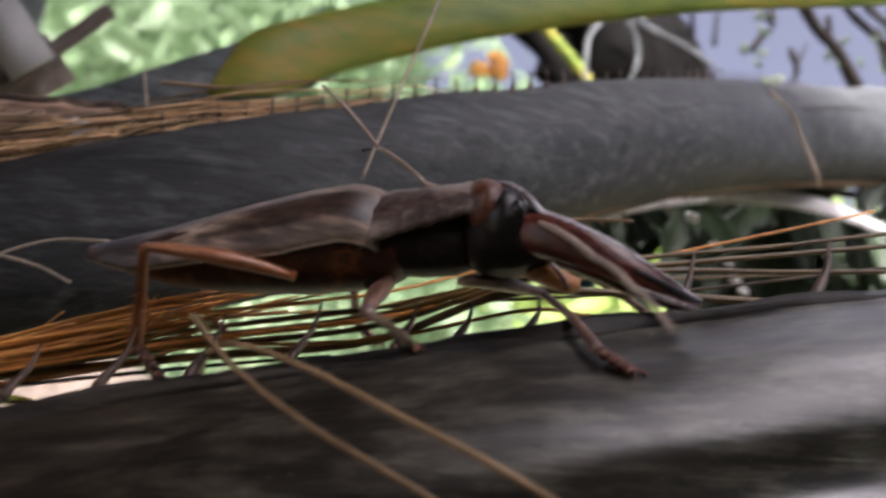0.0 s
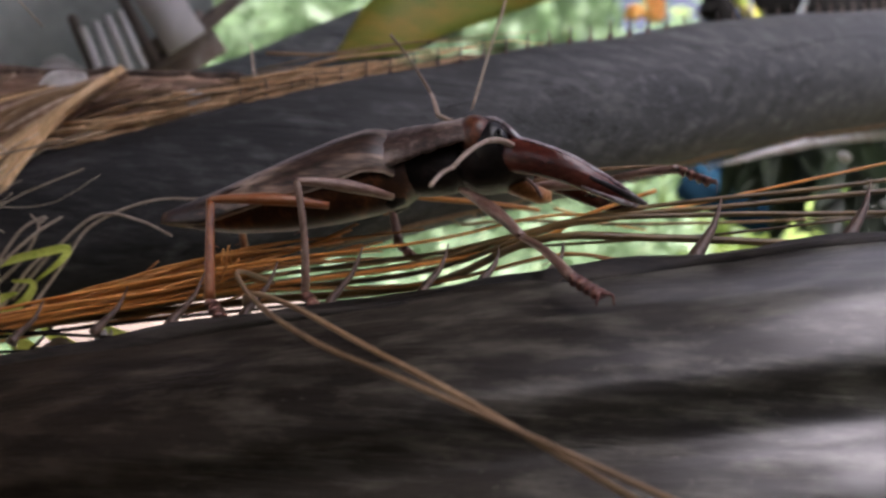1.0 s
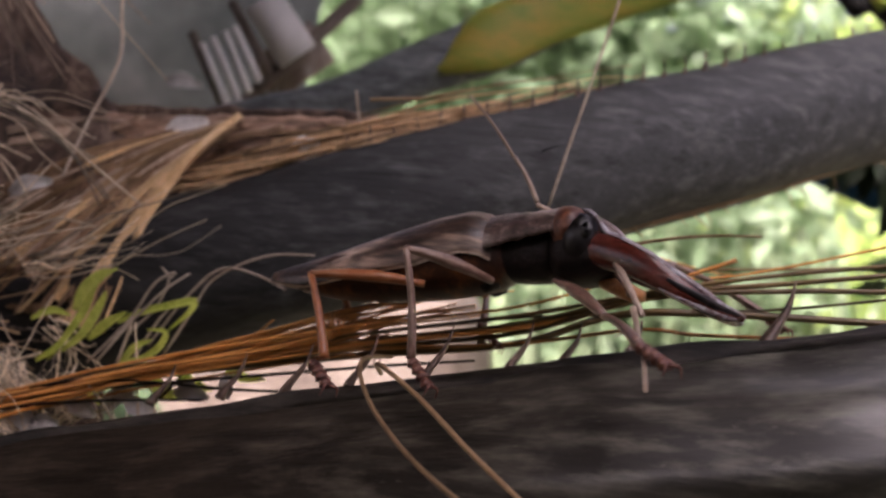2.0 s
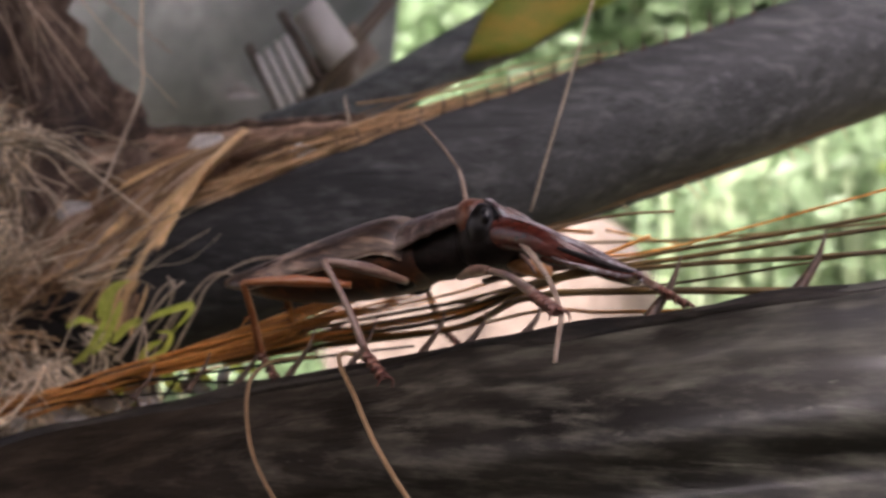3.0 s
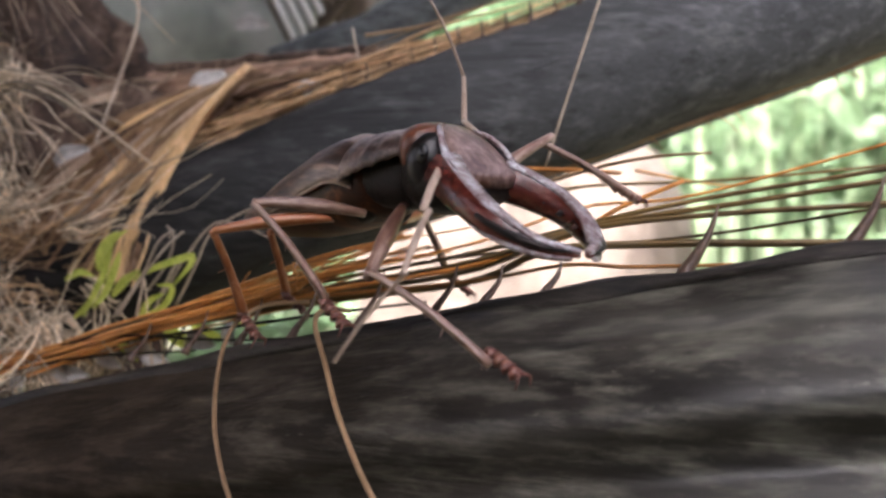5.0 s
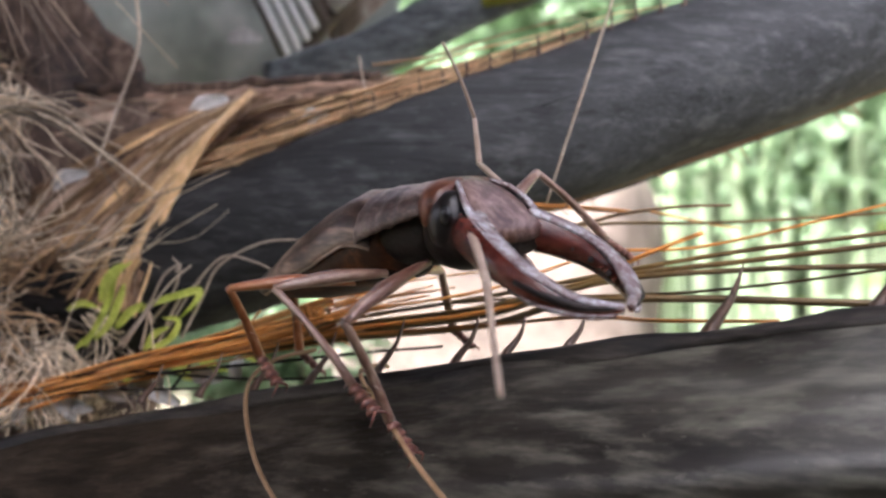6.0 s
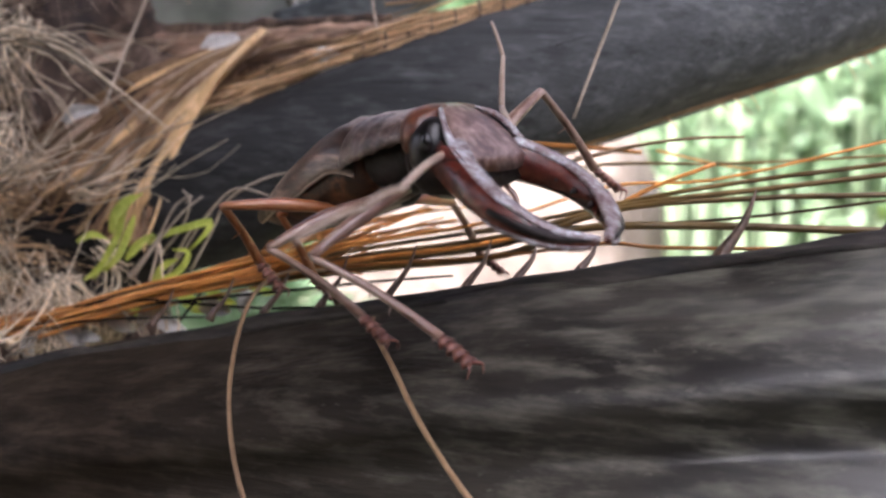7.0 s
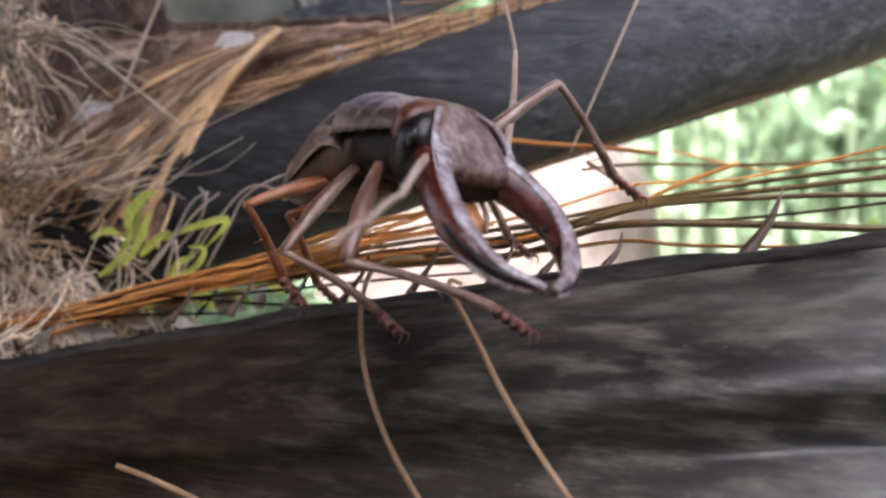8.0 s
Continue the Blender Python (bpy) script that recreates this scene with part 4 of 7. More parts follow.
    for k in range(16):
        z = rng.gauss(0, 0.0018)
        pts = [(-0.26, 0.045 + rng.gauss(0, 0.006), -0.058 + z), (-0.15, 0.043 + rng.gauss(0, 0.005), -0.030 + z), (-0.09, 0.04 + rng.gauss(0, 0.005), -0.0135 + z),
               (-0.04, 0.04 + rng.gauss(0, 0.006), -0.001 + z), (rng.uniform(-0.035, -0.015), 0.04 + rng.gauss(0, 0.006), 0.006 + z * 2)]
        strand("fibre", pts, FIBRE_RED, rng.uniform(0.0005, 0.0009), 0.0003, 20, 5, parent=root)


needles()

def shoot(points, wide):
    bm = sweep(bmesh.new(), bend(points, 16), lambda u, a: (wide * math.sin(math.pi * (0.12 + 0.82 * u)) * math.cos(a), 0.0005 * math.sin(a) + 0.0006 * math.cos(2 * a)), 8, up=(0.3, -1, 0.3))
    tagged(linked("green_shoot", bm, SHOOT), "fresh yellow-green shoot among the fibres", "shoot", "green shoots")


shoot([(-0.1353, 0.057, -0.0137), (-0.1288, 0.055, -0.0062), (-0.1232, 0.055, 0.0033), (-0.1185, 0.053, 0.0132), (-0.1122, 0.053, 0.0183)], 0.0014)
shoot([(-0.1262, 0.055, 0.0035), (-0.1228, 0.053, 0.0100), (-0.1170, 0.052, 0.0153), (-0.1127, 0.052, 0.0176)], 0.0023)
shoot([(-0.1091, 0.056, -0.0117), (-0.1012, 0.055, -0.0104), (-0.0950, 0.054, -0.0059), (-0.0936, 0.054, -0.0010), (-0.0999, 0.054, -0.0008)], 0.0013)
shoot([(-0.1115, 0.056, 0.0005), (-0.1031, 0.055, 0.0045), (-0.0923, 0.054, 0.0078), (-0.0847, 0.054, 0.0096), (-0.0861, 0.053, 0.0055), (-0.0921, 0.053, -0.0002)], 0.0014)
shoot([(-0.1387, 0.056, -0.0146), (-0.1304, 0.055, -0.0084), (-0.1248, 0.054, 0.0004)], 0.0012)
shoot([(-0.1210, 0.056, -0.0060), (-0.1150, 0.055, -0.0005), (-0.1079, 0.054, 0.0042)], 0.0018)
shoot([(-0.1423, 0.056, -0.0007), (-0.1339, 0.054, 0.0026), (-0.1273, 0.054, 0.0016)], 0.0014)
shoot([(-0.1300, 0.056, -0.0105), (-0.1220, 0.054, -0.0040), (-0.1165, 0.053, 0.0060), (-0.1150, 0.053, 0.0105)], 0.0016)
shoot([(-0.1040, 0.062, -0.0150), (-0.0960, 0.06, -0.0200), (-0.0880, 0.06, -0.0230)], 0.0026)
shoot([(-0.0940, 0.064, -0.0130), (-0.0860, 0.062, -0.0175), (-0.0790, 0.062, -0.0190)], 0.0020)
shoot([(-0.1250, 0.06, -0.0200), (-0.1180, 0.058, -0.0240), (-0.1120, 0.058, -0.0290)], 0.0016)
shoot([(-0.0780, 0.066, -0.0110), (-0.0700, 0.064, -0.0140), (-0.0620, 0.064, -0.0140)], 0.0016)
shoot([(-0.1090, 0.056, -0.0130), (-0.1040, 0.055, -0.0070), (-0.0985, 0.055, -0.0040)], 0.0014)
# Small white blobs stand in for blurred spots of light behind the stalks.
for k, (x, z) in enumerate(((0.2622, 0.1379), (0.2782, 0.1202), (0.2882, 0.1092), (0.2921, 0.0985), (0.2981, 0.0914), (0.3088, 0.0821))):
    bm = bmesh.new()
    bmesh.ops.create_icosphere(bm, subdivisions=2, radius=0.0034 - 0.0004 * (k % 3))
    bmesh.ops.transform(bm, matrix=pose(x, 0.38, z, 0, 30, 0) @ Matrix.Diagonal((1.4, 1, 0.9, 1)), verts=bm.verts)
    tagged(linked("bokeh_spot", bm, BOARD), "small white blob standing in for a blurred spot of light by the leaves", "berry", "white berries")


def leaf_spray():
    """Hanging leaves between the two stalks, with the shade put into their dark colour."""
    root = tagged(new("leaf_spray"), "spray of leaves behind the stalk with shade put into their dark green", "leaf spray")
    rng = random.Random(71)
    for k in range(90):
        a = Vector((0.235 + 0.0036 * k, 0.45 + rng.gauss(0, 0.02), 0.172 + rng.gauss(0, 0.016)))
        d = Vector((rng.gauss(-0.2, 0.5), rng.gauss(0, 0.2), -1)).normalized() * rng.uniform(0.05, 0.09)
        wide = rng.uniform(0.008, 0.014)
        part("leaf", sweep(bmesh.new(), bend([a, a + d * 0.5 + Vector((rng.gauss(0, 0.008), 0, 0.004)), a + d], 10), lambda u, q: (wide * math.sin(math.pi * (0.06 + 0.9 * u)) * math.cos(q), 0.0006 * math.sin(q) + 0.002 * math.cos(2 * q)), 8, up=(0.1, -1, 0.2)), LEAF_SHADED, root)
    part("twig", sweep(bmesh.new(), bend([(0.2, 0.43, 0.17), (0.3, 0.43, 0.178), (0.42, 0.44, 0.185), (0.7, 0.5, 0.2)], 14), round_section(0.002, 0.004), 6), THORN, root)
    pale = bend([(0.178, 0.38, 0.126), (0.252, 0.38, 0.149), (0.301, 0.38, 0.157), (0.355, 0.38, 0.155), (0.405, 0.38, 0.142), (0.46, 0.38, 0.12)], 26)
    part("pale_leaf", sweep(bmesh.new(), pale, lambda u, q: (0.001 * math.cos(q), 0.006 * math.sin(math.pi * (0.03 + 0.95 * u)) * math.sin(q)), 8), BOARD, root, "long pale dry leaf")


leaf_spray()
tagged(strand("stray_hair", [(0.2375, 0.2350, 0.1703), (0.2551, 0.2430, 0.1628), (0.2624, 0.2470, 0.1504), (0.2707, 0.2480, 0.1347), (0.2740, 0.2500, 0.1263)], FIBRE_PALE, 0.0012, 0.0009, 18, 5), "twisted pale hair lying on the grey stalk", "hair")



# ---- the beetle: x ahead, y to its left, z up, from the top of the wing-case base ----
SHELL = material("wing_case", [(0.012, 0.007, 0.005), (0.056, 0.033, 0.023), (0.2, 0.138, 0.1)], 0.34, 110, (0.22, 1, 1), 0.9, 6, 0.3, 0.6, fleck=(0.42, 0.32, 0.24), fleck_at=0.47, fleck_scale=85, streak=(0.05, 520, 0.5, 1.5))
SHELL_EDGE = material("pale_edge", [(0.3, 0.22, 0.16), (0.6, 0.5, 0.4)], 0.35, 300, (0.2, 1, 1))
FOREPART = material("pronotum_shell", [(0.02, 0.012, 0.009), (0.075, 0.047, 0.037), (0.26, 0.2, 0.17)], 0.36, 130, (0.6, 1, 1), 0.9, 5, 0.3, 0.5, fleck=(0.36, 0.3, 0.26), fleck_at=0.5, fleck_scale=140)
DARK = material("dark_shell", [(0.002, 0.0015, 0.0014), (0.008, 0.0055, 0.0048), (0.026, 0.018, 0.016)], 0.46, 160, (1, 1, 1), 0.9, 5, 0.4, 0.22)
BELLY = material("belly", [(0.009, 0.0035, 0.002), (0.04, 0.014, 0.005), (0.16, 0.055, 0.017)], 0.42, 90, (1, 0.4, 1), 0.5, 5, 0.4, 0.3)
RUST = material("rusty_collar", [(0.024, 0.008, 0.005), (0.085, 0.027, 0.012), (0.19, 0.08, 0.045)], 0.36, 110, spread=0.5)
JAW = material("jaw", [(0.014, 0.0035, 0.003), (0.075, 0.014, 0.009), (0.17, 0.055, 0.04)], 0.24, 150, (0.4, 1, 1), 0.4, 5, 0.6, 0.6)
# Greyish jaw tone, made paler by the sky's reflection put into the colour.
JAW_PALE_SHEEN = material("jaw_crest_sheen", [(0.07, 0.026, 0.022), (0.21, 0.165, 0.165), (0.48, 0.49, 0.52)], 0.26, 230, (0.4, 1, 1), 0.6, 5, 0.4, 0.7)
FOREHEAD = material("forehead", [(0.035, 0.014, 0.01), (0.1, 0.05, 0.038), (0.3, 0.215, 0.19)], 0.3, 75, (0.5, 1, 1), 0.5, 6, 0.35, 0.8)
LEG = material("leg", [(0.07, 0.03, 0.02), (0.17, 0.094, 0.066), (0.35, 0.255, 0.2)], 0.3, 130, (0.3, 1, 1), 0.4, 5, 0.35, 0.6)
LEG_ORANGE = material("orange_leg", [(0.09, 0.026, 0.008), (0.27, 0.085, 0.024), (0.4, 0.2, 0.1)], 0.3, 130, (0.3, 1, 1), 0.4, 5, 0.4, 0.6)
MOUTH = material("mouthparts", [(0.12, 0.04, 0.012), (0.4, 0.17, 0.05), (0.6, 0.34, 0.14)], 0.4, 240, spread=0.5)
FOOT = material("foot", [(0.03, 0.009, 0.006), (0.12, 0.04, 0.026), (0.26, 0.13, 0.09)], 0.4, 300, spread=0.5)
FEELER = material("antenna", [(0.24, 0.17, 0.12), (0.42, 0.33, 0.26)], 0.45, 300, (0.2, 1, 1))
EYE = material("eye", [(0.005, 0.005, 0.006), (0.015, 0.014, 0.014)], 0.12, 400)
CHEEK = material("cheek", [(0.004, 0.003, 0.003), (0.012, 0.010, 0.010)], 0.3, 220, (1, 1, 1), 0.3, 5, 0.5, 0.4)


def wing_case(side, root):
    bm = bmesh.new()
    rows = []
    for k in range(25):
        u = k / 24
        x = 0.001 - 0.0665 * u
        half = float(np.interp(u, (0, 0.06, 0.25, 0.55, 0.8, 0.93, 1), (0.0105, 0.0128, 0.0142, 0.0128, 0.0088, 0.0052, 0.0012)))
        top = float(np.interp(u, (0, 0.05, 0.12, 0.26, 0.46, 0.75, 1), (-0.0014, 0.0, 0.0003, -0.0024, -0.0076, -0.0156, -0.0218)))
        deep = float(np.interp(u, (0, 0.3, 0.8, 1), (0.0105, 0.0118, 0.0074, 0.002)))
        row = []
        for s in range(13):
            a = s / 12 * radians(98)
            row.append(bm.verts.new((x, side * (0.00025 + half * math.sin(a)), top - deep * (1 - math.cos(a)) + 0.0004 * math.sin(s * 1.6) * (1 - u))))
        rows.append(row)
    for a, b in zip(rows, rows[1:]):
        for s in range(12):
            bm.faces.new((a[s], a[s + 1], b[s + 1], b[s]) if side < 0 else (a[s], b[s], b[s + 1], a[s + 1]))
    lines = {s: [row[s].co.copy() for row in rows] for s in (0, 5, 8, 12)}
    ob = part("wing_case", bm, SHELL, root, "mottled brown wing case")
    ob.modifiers.new("thick", 'SOLIDIFY').thickness = 0.0007

    def along(s, lift):
        return [r + lift for r in lines[s]]
    for name, s, r, out in (("edge", 12, 0.0006, Vector((0, side * 0.0002, 0))), ("vein", 8, 0.0004, Vector((0, 0, 0.0001))), ("vein", 5, 0.00035, Vector((0, 0, 0.0001))), ("suture", 0, 0.0009, Vector((0, 0, 0.0001)))):
        part(name, sweep(bmesh.new(), along(s, out), round_section(r, r * 0.6), 6), SHELL_EDGE if name != "vein" else SHELL, ob)
    return ob


def barrel(stations, sides=22):
    """A closed body from stations of (x, half width, top, bottom)."""
    bm = bmesh.new()
    rings = []
    for x, w, top, low in stations:
        ring = []
        for s in range(sides):
            a = 2 * math.pi * s / sides
            c, q = math.cos(a), math.sin(a)
            sq = 1 / (abs(c) ** 2.6 + abs(q) ** 2.6) ** (1 / 2.6)
            ring.append(bm.verts.new((x, w * c * sq, (top + low) / 2 + (top - low) / 2 * q * sq)))
        rings.append(ring)
    for a, b in zip(rings, rings[1:]):
        for s in range(sides):
            bm.faces.new((a[s], a[(s + 1) % sides], b[(s + 1) % sides], b[s]))
    bm.faces.new(rings[0][::-1])
    bm.faces.new(rings[-1])
    bmesh.ops.recalc_face_normals(bm, faces=bm.faces)
    return bm


def shield(parent):
    """The thin brown plate over the pronotum, as wide as the wing cases and flush with them."""
    bm, rows = bmesh.new(), []
    for k in range(15):
        u = k / 14
        half = float(np.interp(u, (0, 0.15, 0.5, 0.8, 1), (0.0124, 0.0136, 0.0138, 0.0134, 0.0118)))
        top = float(np.interp(u, (0, 0.2, 0.6, 0.9, 1), (-0.0002, 0.0010, 0.0022, 0.0032, 0.0030)))
        deep = float(np.interp(u, (0, 0.4, 1), (0.0114, 0.0096, 0.0070)))
        row = []
        for i in range(25):
            a = (i / 12 - 1) * radians(97)
            bump = 0.0005 * noise.noise(Vector((k * 0.7, i * 0.5, 4)))
            row.append(bm.verts.new((-0.0032 + 0.0262 * u, half * math.sin(a) * (1 + 0.03 * math.sin(k * 2.1)), top - deep * (1 - math.cos(a)) + bump)))
        rows.append(row)
    for a, b in zip(rows, rows[1:]):
        for i in range(24):
            bm.faces.new((a[i], b[i], b[i + 1], a[i + 1]))
    bmesh.ops.recalc_face_normals(bm, faces=bm.faces)
    ob = part("shield", bm, FOREPART, parent, "mottled brown shield on the pronotum")
    ob.modifiers.new("thick", 'SOLIDIFY').thickness = 0.0007
    return ob


def jaw(side, head):
    pts = bend([(0.0325, side * 0.0078, -0.0088), (0.0400, side * 0.0120, -0.0110), (0.0480, side * 0.0146, -0.0142), (0.0562, side * 0.0138, -0.0184), (0.0632, side * 0.0092, -0.0216), (0.0682, side * 0.0014, -0.0226)], 26)

    def section(u, a):
        w = float(np.interp(u, (0, 0.3, 0.7, 1), (0.0048, 0.0034, 0.0022, 0.0008)))
        h = float(np.interp(u, (0, 0.2, 0.6, 1), (0.0056, 0.0050, 0.0034, 0.0009)))
        c, s = math.cos(a), math.sin(a)
        return w * c, h * s * (1 if s > 0 else 0.8)
    ob = part("jaw", sweep(bmesh.new(), pts, section, 14), JAW, head, "long curved dark-red jaw with a pale edge")
    # The crest strip carries the reflected sky as a pale colour.
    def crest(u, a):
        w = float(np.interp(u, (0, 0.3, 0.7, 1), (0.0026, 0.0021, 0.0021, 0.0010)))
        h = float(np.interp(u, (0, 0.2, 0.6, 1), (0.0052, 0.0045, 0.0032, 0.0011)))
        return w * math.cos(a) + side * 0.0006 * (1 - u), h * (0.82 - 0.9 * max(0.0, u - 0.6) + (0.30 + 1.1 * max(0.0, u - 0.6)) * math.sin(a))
    part("jaw_crest_sheen", sweep(bmesh.new(), pts[1:], crest, 10), JAW_PALE_SHEEN, head, "greyish crest of the jaw with sky reflection put into its pale colour")
    out = [((b - a).cross(Vector((0, 0, -side)))).normalized() for a, b in zip(pts, pts[2:])]
    groove = [p + o * float(np.interp(k, (12, 24), (0.0022, 0.0010))) + Vector((0, 0, 0.0004)) for k, (p, o) in enumerate(zip(pts[1:], out)) if k >= 12]
    part("jaw_groove", sweep(bmesh.new(), groove, round_section(0.0007, 0.0003, 1.0, 0.0011), 8), DARK, head, "black groove along the jaw")
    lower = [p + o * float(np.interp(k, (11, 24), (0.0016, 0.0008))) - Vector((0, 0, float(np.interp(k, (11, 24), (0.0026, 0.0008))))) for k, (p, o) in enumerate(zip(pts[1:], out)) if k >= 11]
    part("jaw_edge", sweep(bmesh.new(), lower, round_section(0.0003, 0.0005, 1.0, 0.0008), 8, wobble=0.0003), JAW_PALE_SHEEN, head, "pale lower edge of the jaw")
    for k, size in ((8, 0.0024), (11, 0.0034), (14, 0.0030), (17, 0.0026), (20, 0.0018)):
        p = pts[k]
        part("jaw_tooth", sweep(bmesh.new(), [p, p + Vector((0.0006, -side * size * 0.9, 0)), p + Vector((0.0014, -side * size * 1.5, -0.0002))], round_section(0.0012, 0.0002), 6), DARK, head)
    return ob


def limb_mesh(name, length, r0, mid, r1, mat, root, label="", spines=0):
    """One rigid limb piece along its own +x."""
    n = 12
    bm = sweep(bmesh.new(), [Vector((length * k / (n - 1), 0, 0.03 * length * math.sin(math.pi * k / (n - 1)))) for k in range(n)], round_section(r0, r1, 0.8, mid), 8)
    for k in range(spines):
        x = length * (0.45 + 0.5 * k / max(spines - 1, 1))
        sweep(bm, [Vector((x, 0, 0)), Vector((x + 0.0008, (-1) ** k * r1 * 1.6, -r1 * 0.8))], round_section(0.0003, 0.0001), 4)
    return part(name, bm, mat, root, label)


def foot_mesh(root):
    bm = bmesh.new()
    for k in range(4):
        x = k * 0.0022
        sweep(bm, [Vector((x, 0, 0)), Vector((x + 0.0009, 0, 0)), Vector((x + 0.0021, 0, -0.0001))], lambda u, a: ((0.0006 + 0.0009 * u) * math.cos(a), (0.0005 + 0.0003 * u) * math.sin(a)), 7)
    for s in (-1, 1):
        sweep(bm, bend([(0.0085, 0, 0), (0.0102, s * 0.0012, 0.0003), (0.0112, s * 0.0016, -0.0009)], 6), round_section(0.00035, 0.0001), 5)
    bmesh.ops.scale(bm, vec=(1.0, 1.8, 1.8), verts=bm.verts)
    return part("foot", bm, FOOT, root, "reddish clawed foot")


BEETLE = tagged(new("beetle"), "large brown longhorn beetle with long curved jaws, walking on palm stalks", "beetle")
LEG_LENGTHS = {"front": (0.035, 0.030), "middle": (0.026, 0.028), "hind": (0.026, 0.027)}
for side in (-1, 1):
    wing_case(side, BEETLE)
part("abdomen", barrel([(-0.0615, 0.003, -0.0212, -0.0238), (-0.055, 0.0075, -0.0185, -0.0262), (-0.045, 0.0105, -0.0140, -0.0272), (-0.03, 0.0130, -0.0080, -0.0268), (-0.015, 0.0132, -0.0030, -0.0248), (-0.004, 0.0120, -0.0010, -0.0225), (0.003, 0.0104, -0.0024, -0.0205), (0.0065, 0.008, -0.005, -0.018)]), BELLY, BEETLE, "ringed dark red-brown abdomen")
part("scutellum", barrel([(-0.004, 0.0012, 0.0000, -0.003), (0.0, 0.0032, -0.0008, -0.004), (0.002, 0.0036, -0.0016, -0.005)], 10), DARK, BEETLE)
PRONOTUM = part("pronotum", barrel([(0.0008, 0.0084, -0.0030, -0.0165), (0.003, 0.0096, -0.0020, -0.0176), (0.0095, 0.0100, -0.0008, -0.0180), (0.0165, 0.0098, 0.0004, -0.0174), (0.0215, 0.0086, 0.0006, -0.0155)]), DARK, BEETLE, "glossy dark pronotum")
shield(PRONOTUM)
part("head", barrel([(0.0180, 0.0070, -0.0010, -0.0130), (0.0200, 0.0104, 0.0016, -0.0160), (0.0232, 0.0122, 0.0026, -0.0176), (0.0270, 0.0128, 0.0014, -0.0178), (0.0310, 0.0124, -0.0008, -0.0170), (0.0345, 0.0112, -0.0036, -0.0156), (0.0385, 0.0086, -0.0068, -0.0138)], 28), DARK, PRONOTUM, "rounded glossy black head")
part("collar", barrel([(0.0196, 0.0104, 0.0022, -0.0086), (0.0214, 0.0128, 0.0035, -0.0102), (0.0236, 0.0136, 0.0036, -0.0104), (0.0256, 0.0134, 0.0030, -0.0092), (0.0272, 0.0122, 0.0018, -0.0070)], 28), RUST, PRONOTUM, "rust-brown collar behind the head")
part("forehead", barrel([(0.0240, 0.0044, 0.0036, -0.002), (0.0268, 0.0066, 0.0028, -0.003), (0.0305, 0.0088, 0.0006, -0.005), (0.0345, 0.0094, -0.0024, -0.0078), (0.0395, 0.0082, -0.0062, -0.0108)]), FOREHEAD, PRONOTUM, "greyish brown forehead plate")
for side in (-1, 1):
    # Thin pale strip: the glossy highlight along the brow, as colour.
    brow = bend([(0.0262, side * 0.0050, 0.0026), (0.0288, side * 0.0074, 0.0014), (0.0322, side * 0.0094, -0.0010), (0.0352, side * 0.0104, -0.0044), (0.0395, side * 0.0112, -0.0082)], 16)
    part("brow_ridge_sheen", sweep(bmesh.new(), brow, round_section(0.0004, 0.0009, 1.0, 0.0009), 8, wobble=0.0004), JAW_PALE_SHEEN, PRONOTUM, "ridge of the brow with a highlight put into its pale colour")
    jaw(side, PRONOTUM)
    bm = bmesh.new()
    bmesh.ops.create_uvsphere(bm, u_segments=14, v_segments=10, radius=0.0017)
    bmesh.ops.transform(bm, matrix=pose(0.0305, side * 0.0132, -0.0045) @ Matrix.Diagonal((1.0, 0.7, 1.35, 1)), verts=bm.verts)
    part("eye", bm, EYE, PRONOTUM)
    bm = bmesh.new()
    bmesh.ops.create_uvsphere(bm, u_segments=22, v_segments=14, radius=1.0)
    bmesh.ops.transform(bm, matrix=pose(0.0276, side * 0.0082, -0.0064) @ Matrix.Diagonal((0.0053, 0.0060, 0.0072, 1)), verts=bm.verts)
    part("cheek", bm, CHEEK, PRONOTUM, "bulging glossy black cheek")
    part("palp", sweep(bmesh.new(), bend([(0.034, side * 0.004, -0.012), (0.039, side * 0.005, -0.0165), (0.041, side * 0.0045, -0.020)], 8), round_section(0.0007, 0.0005), 6), LEG, PRONOTUM)
part("mouthpart", barrel([(0.0320, 0.0036, -0.0140, -0.0178), (0.0370, 0.0046, -0.0148, -0.0198), (0.0405, 0.0038, -0.0162, -0.0210), (0.0435, 0.0016, -0.0176, -0.0204)], 14), MOUTH, PRONOTUM, "orange-brown mouthparts")
for x in (0.0, -0.012, -0.024):
    for side in (-1, 1):
        part("coxa", barrel([(x - 0.0035, 0.002, -0.020, -0.0245), (x, 0.0038, -0.0185, -0.0262), (x + 0.0035, 0.002, -0.020, -0.0245)], 10), DARK, BEETLE).location = (0, side * 0.005, 0.0042)

LEG_SETS = {}
for which in ("front", "middle", "hind"):
    for side in ("near", "far"):
        upper, lower = {("front", "near"): (0.029, 0.032), ("middle", "near"): (0.028, 0.028), ("hind", "near"): (0.031, 0.027)}.get((which, side), LEG_LENGTHS[which])
        back = which == "hind" or (which == "middle" and side == "far")
        LEG_SETS[which, side] = (limb_mesh("femur", upper, 0.0012, 0.0023, 0.0013, LEG_ORANGE if back else LEG, BEETLE, "stout leg segment"),
                              limb_mesh("tibia", lower, 0.0011, 0.0012, 0.0015, LEG_ORANGE if which == "hind" else LEG, BEETLE, "slender lower leg", 4), foot_mesh(BEETLE))
FEELERS = {}
for side in ("near", "far"):
    FEELERS[side] = [limb_mesh("antenna_segment", s, r, r * 0.9, r * 0.75, FEELER, BEETLE, "pale thin antenna segment") for s, r in ((0.028, 0.0011), (0.022, 0.0008), (0.022, 0.0006))]

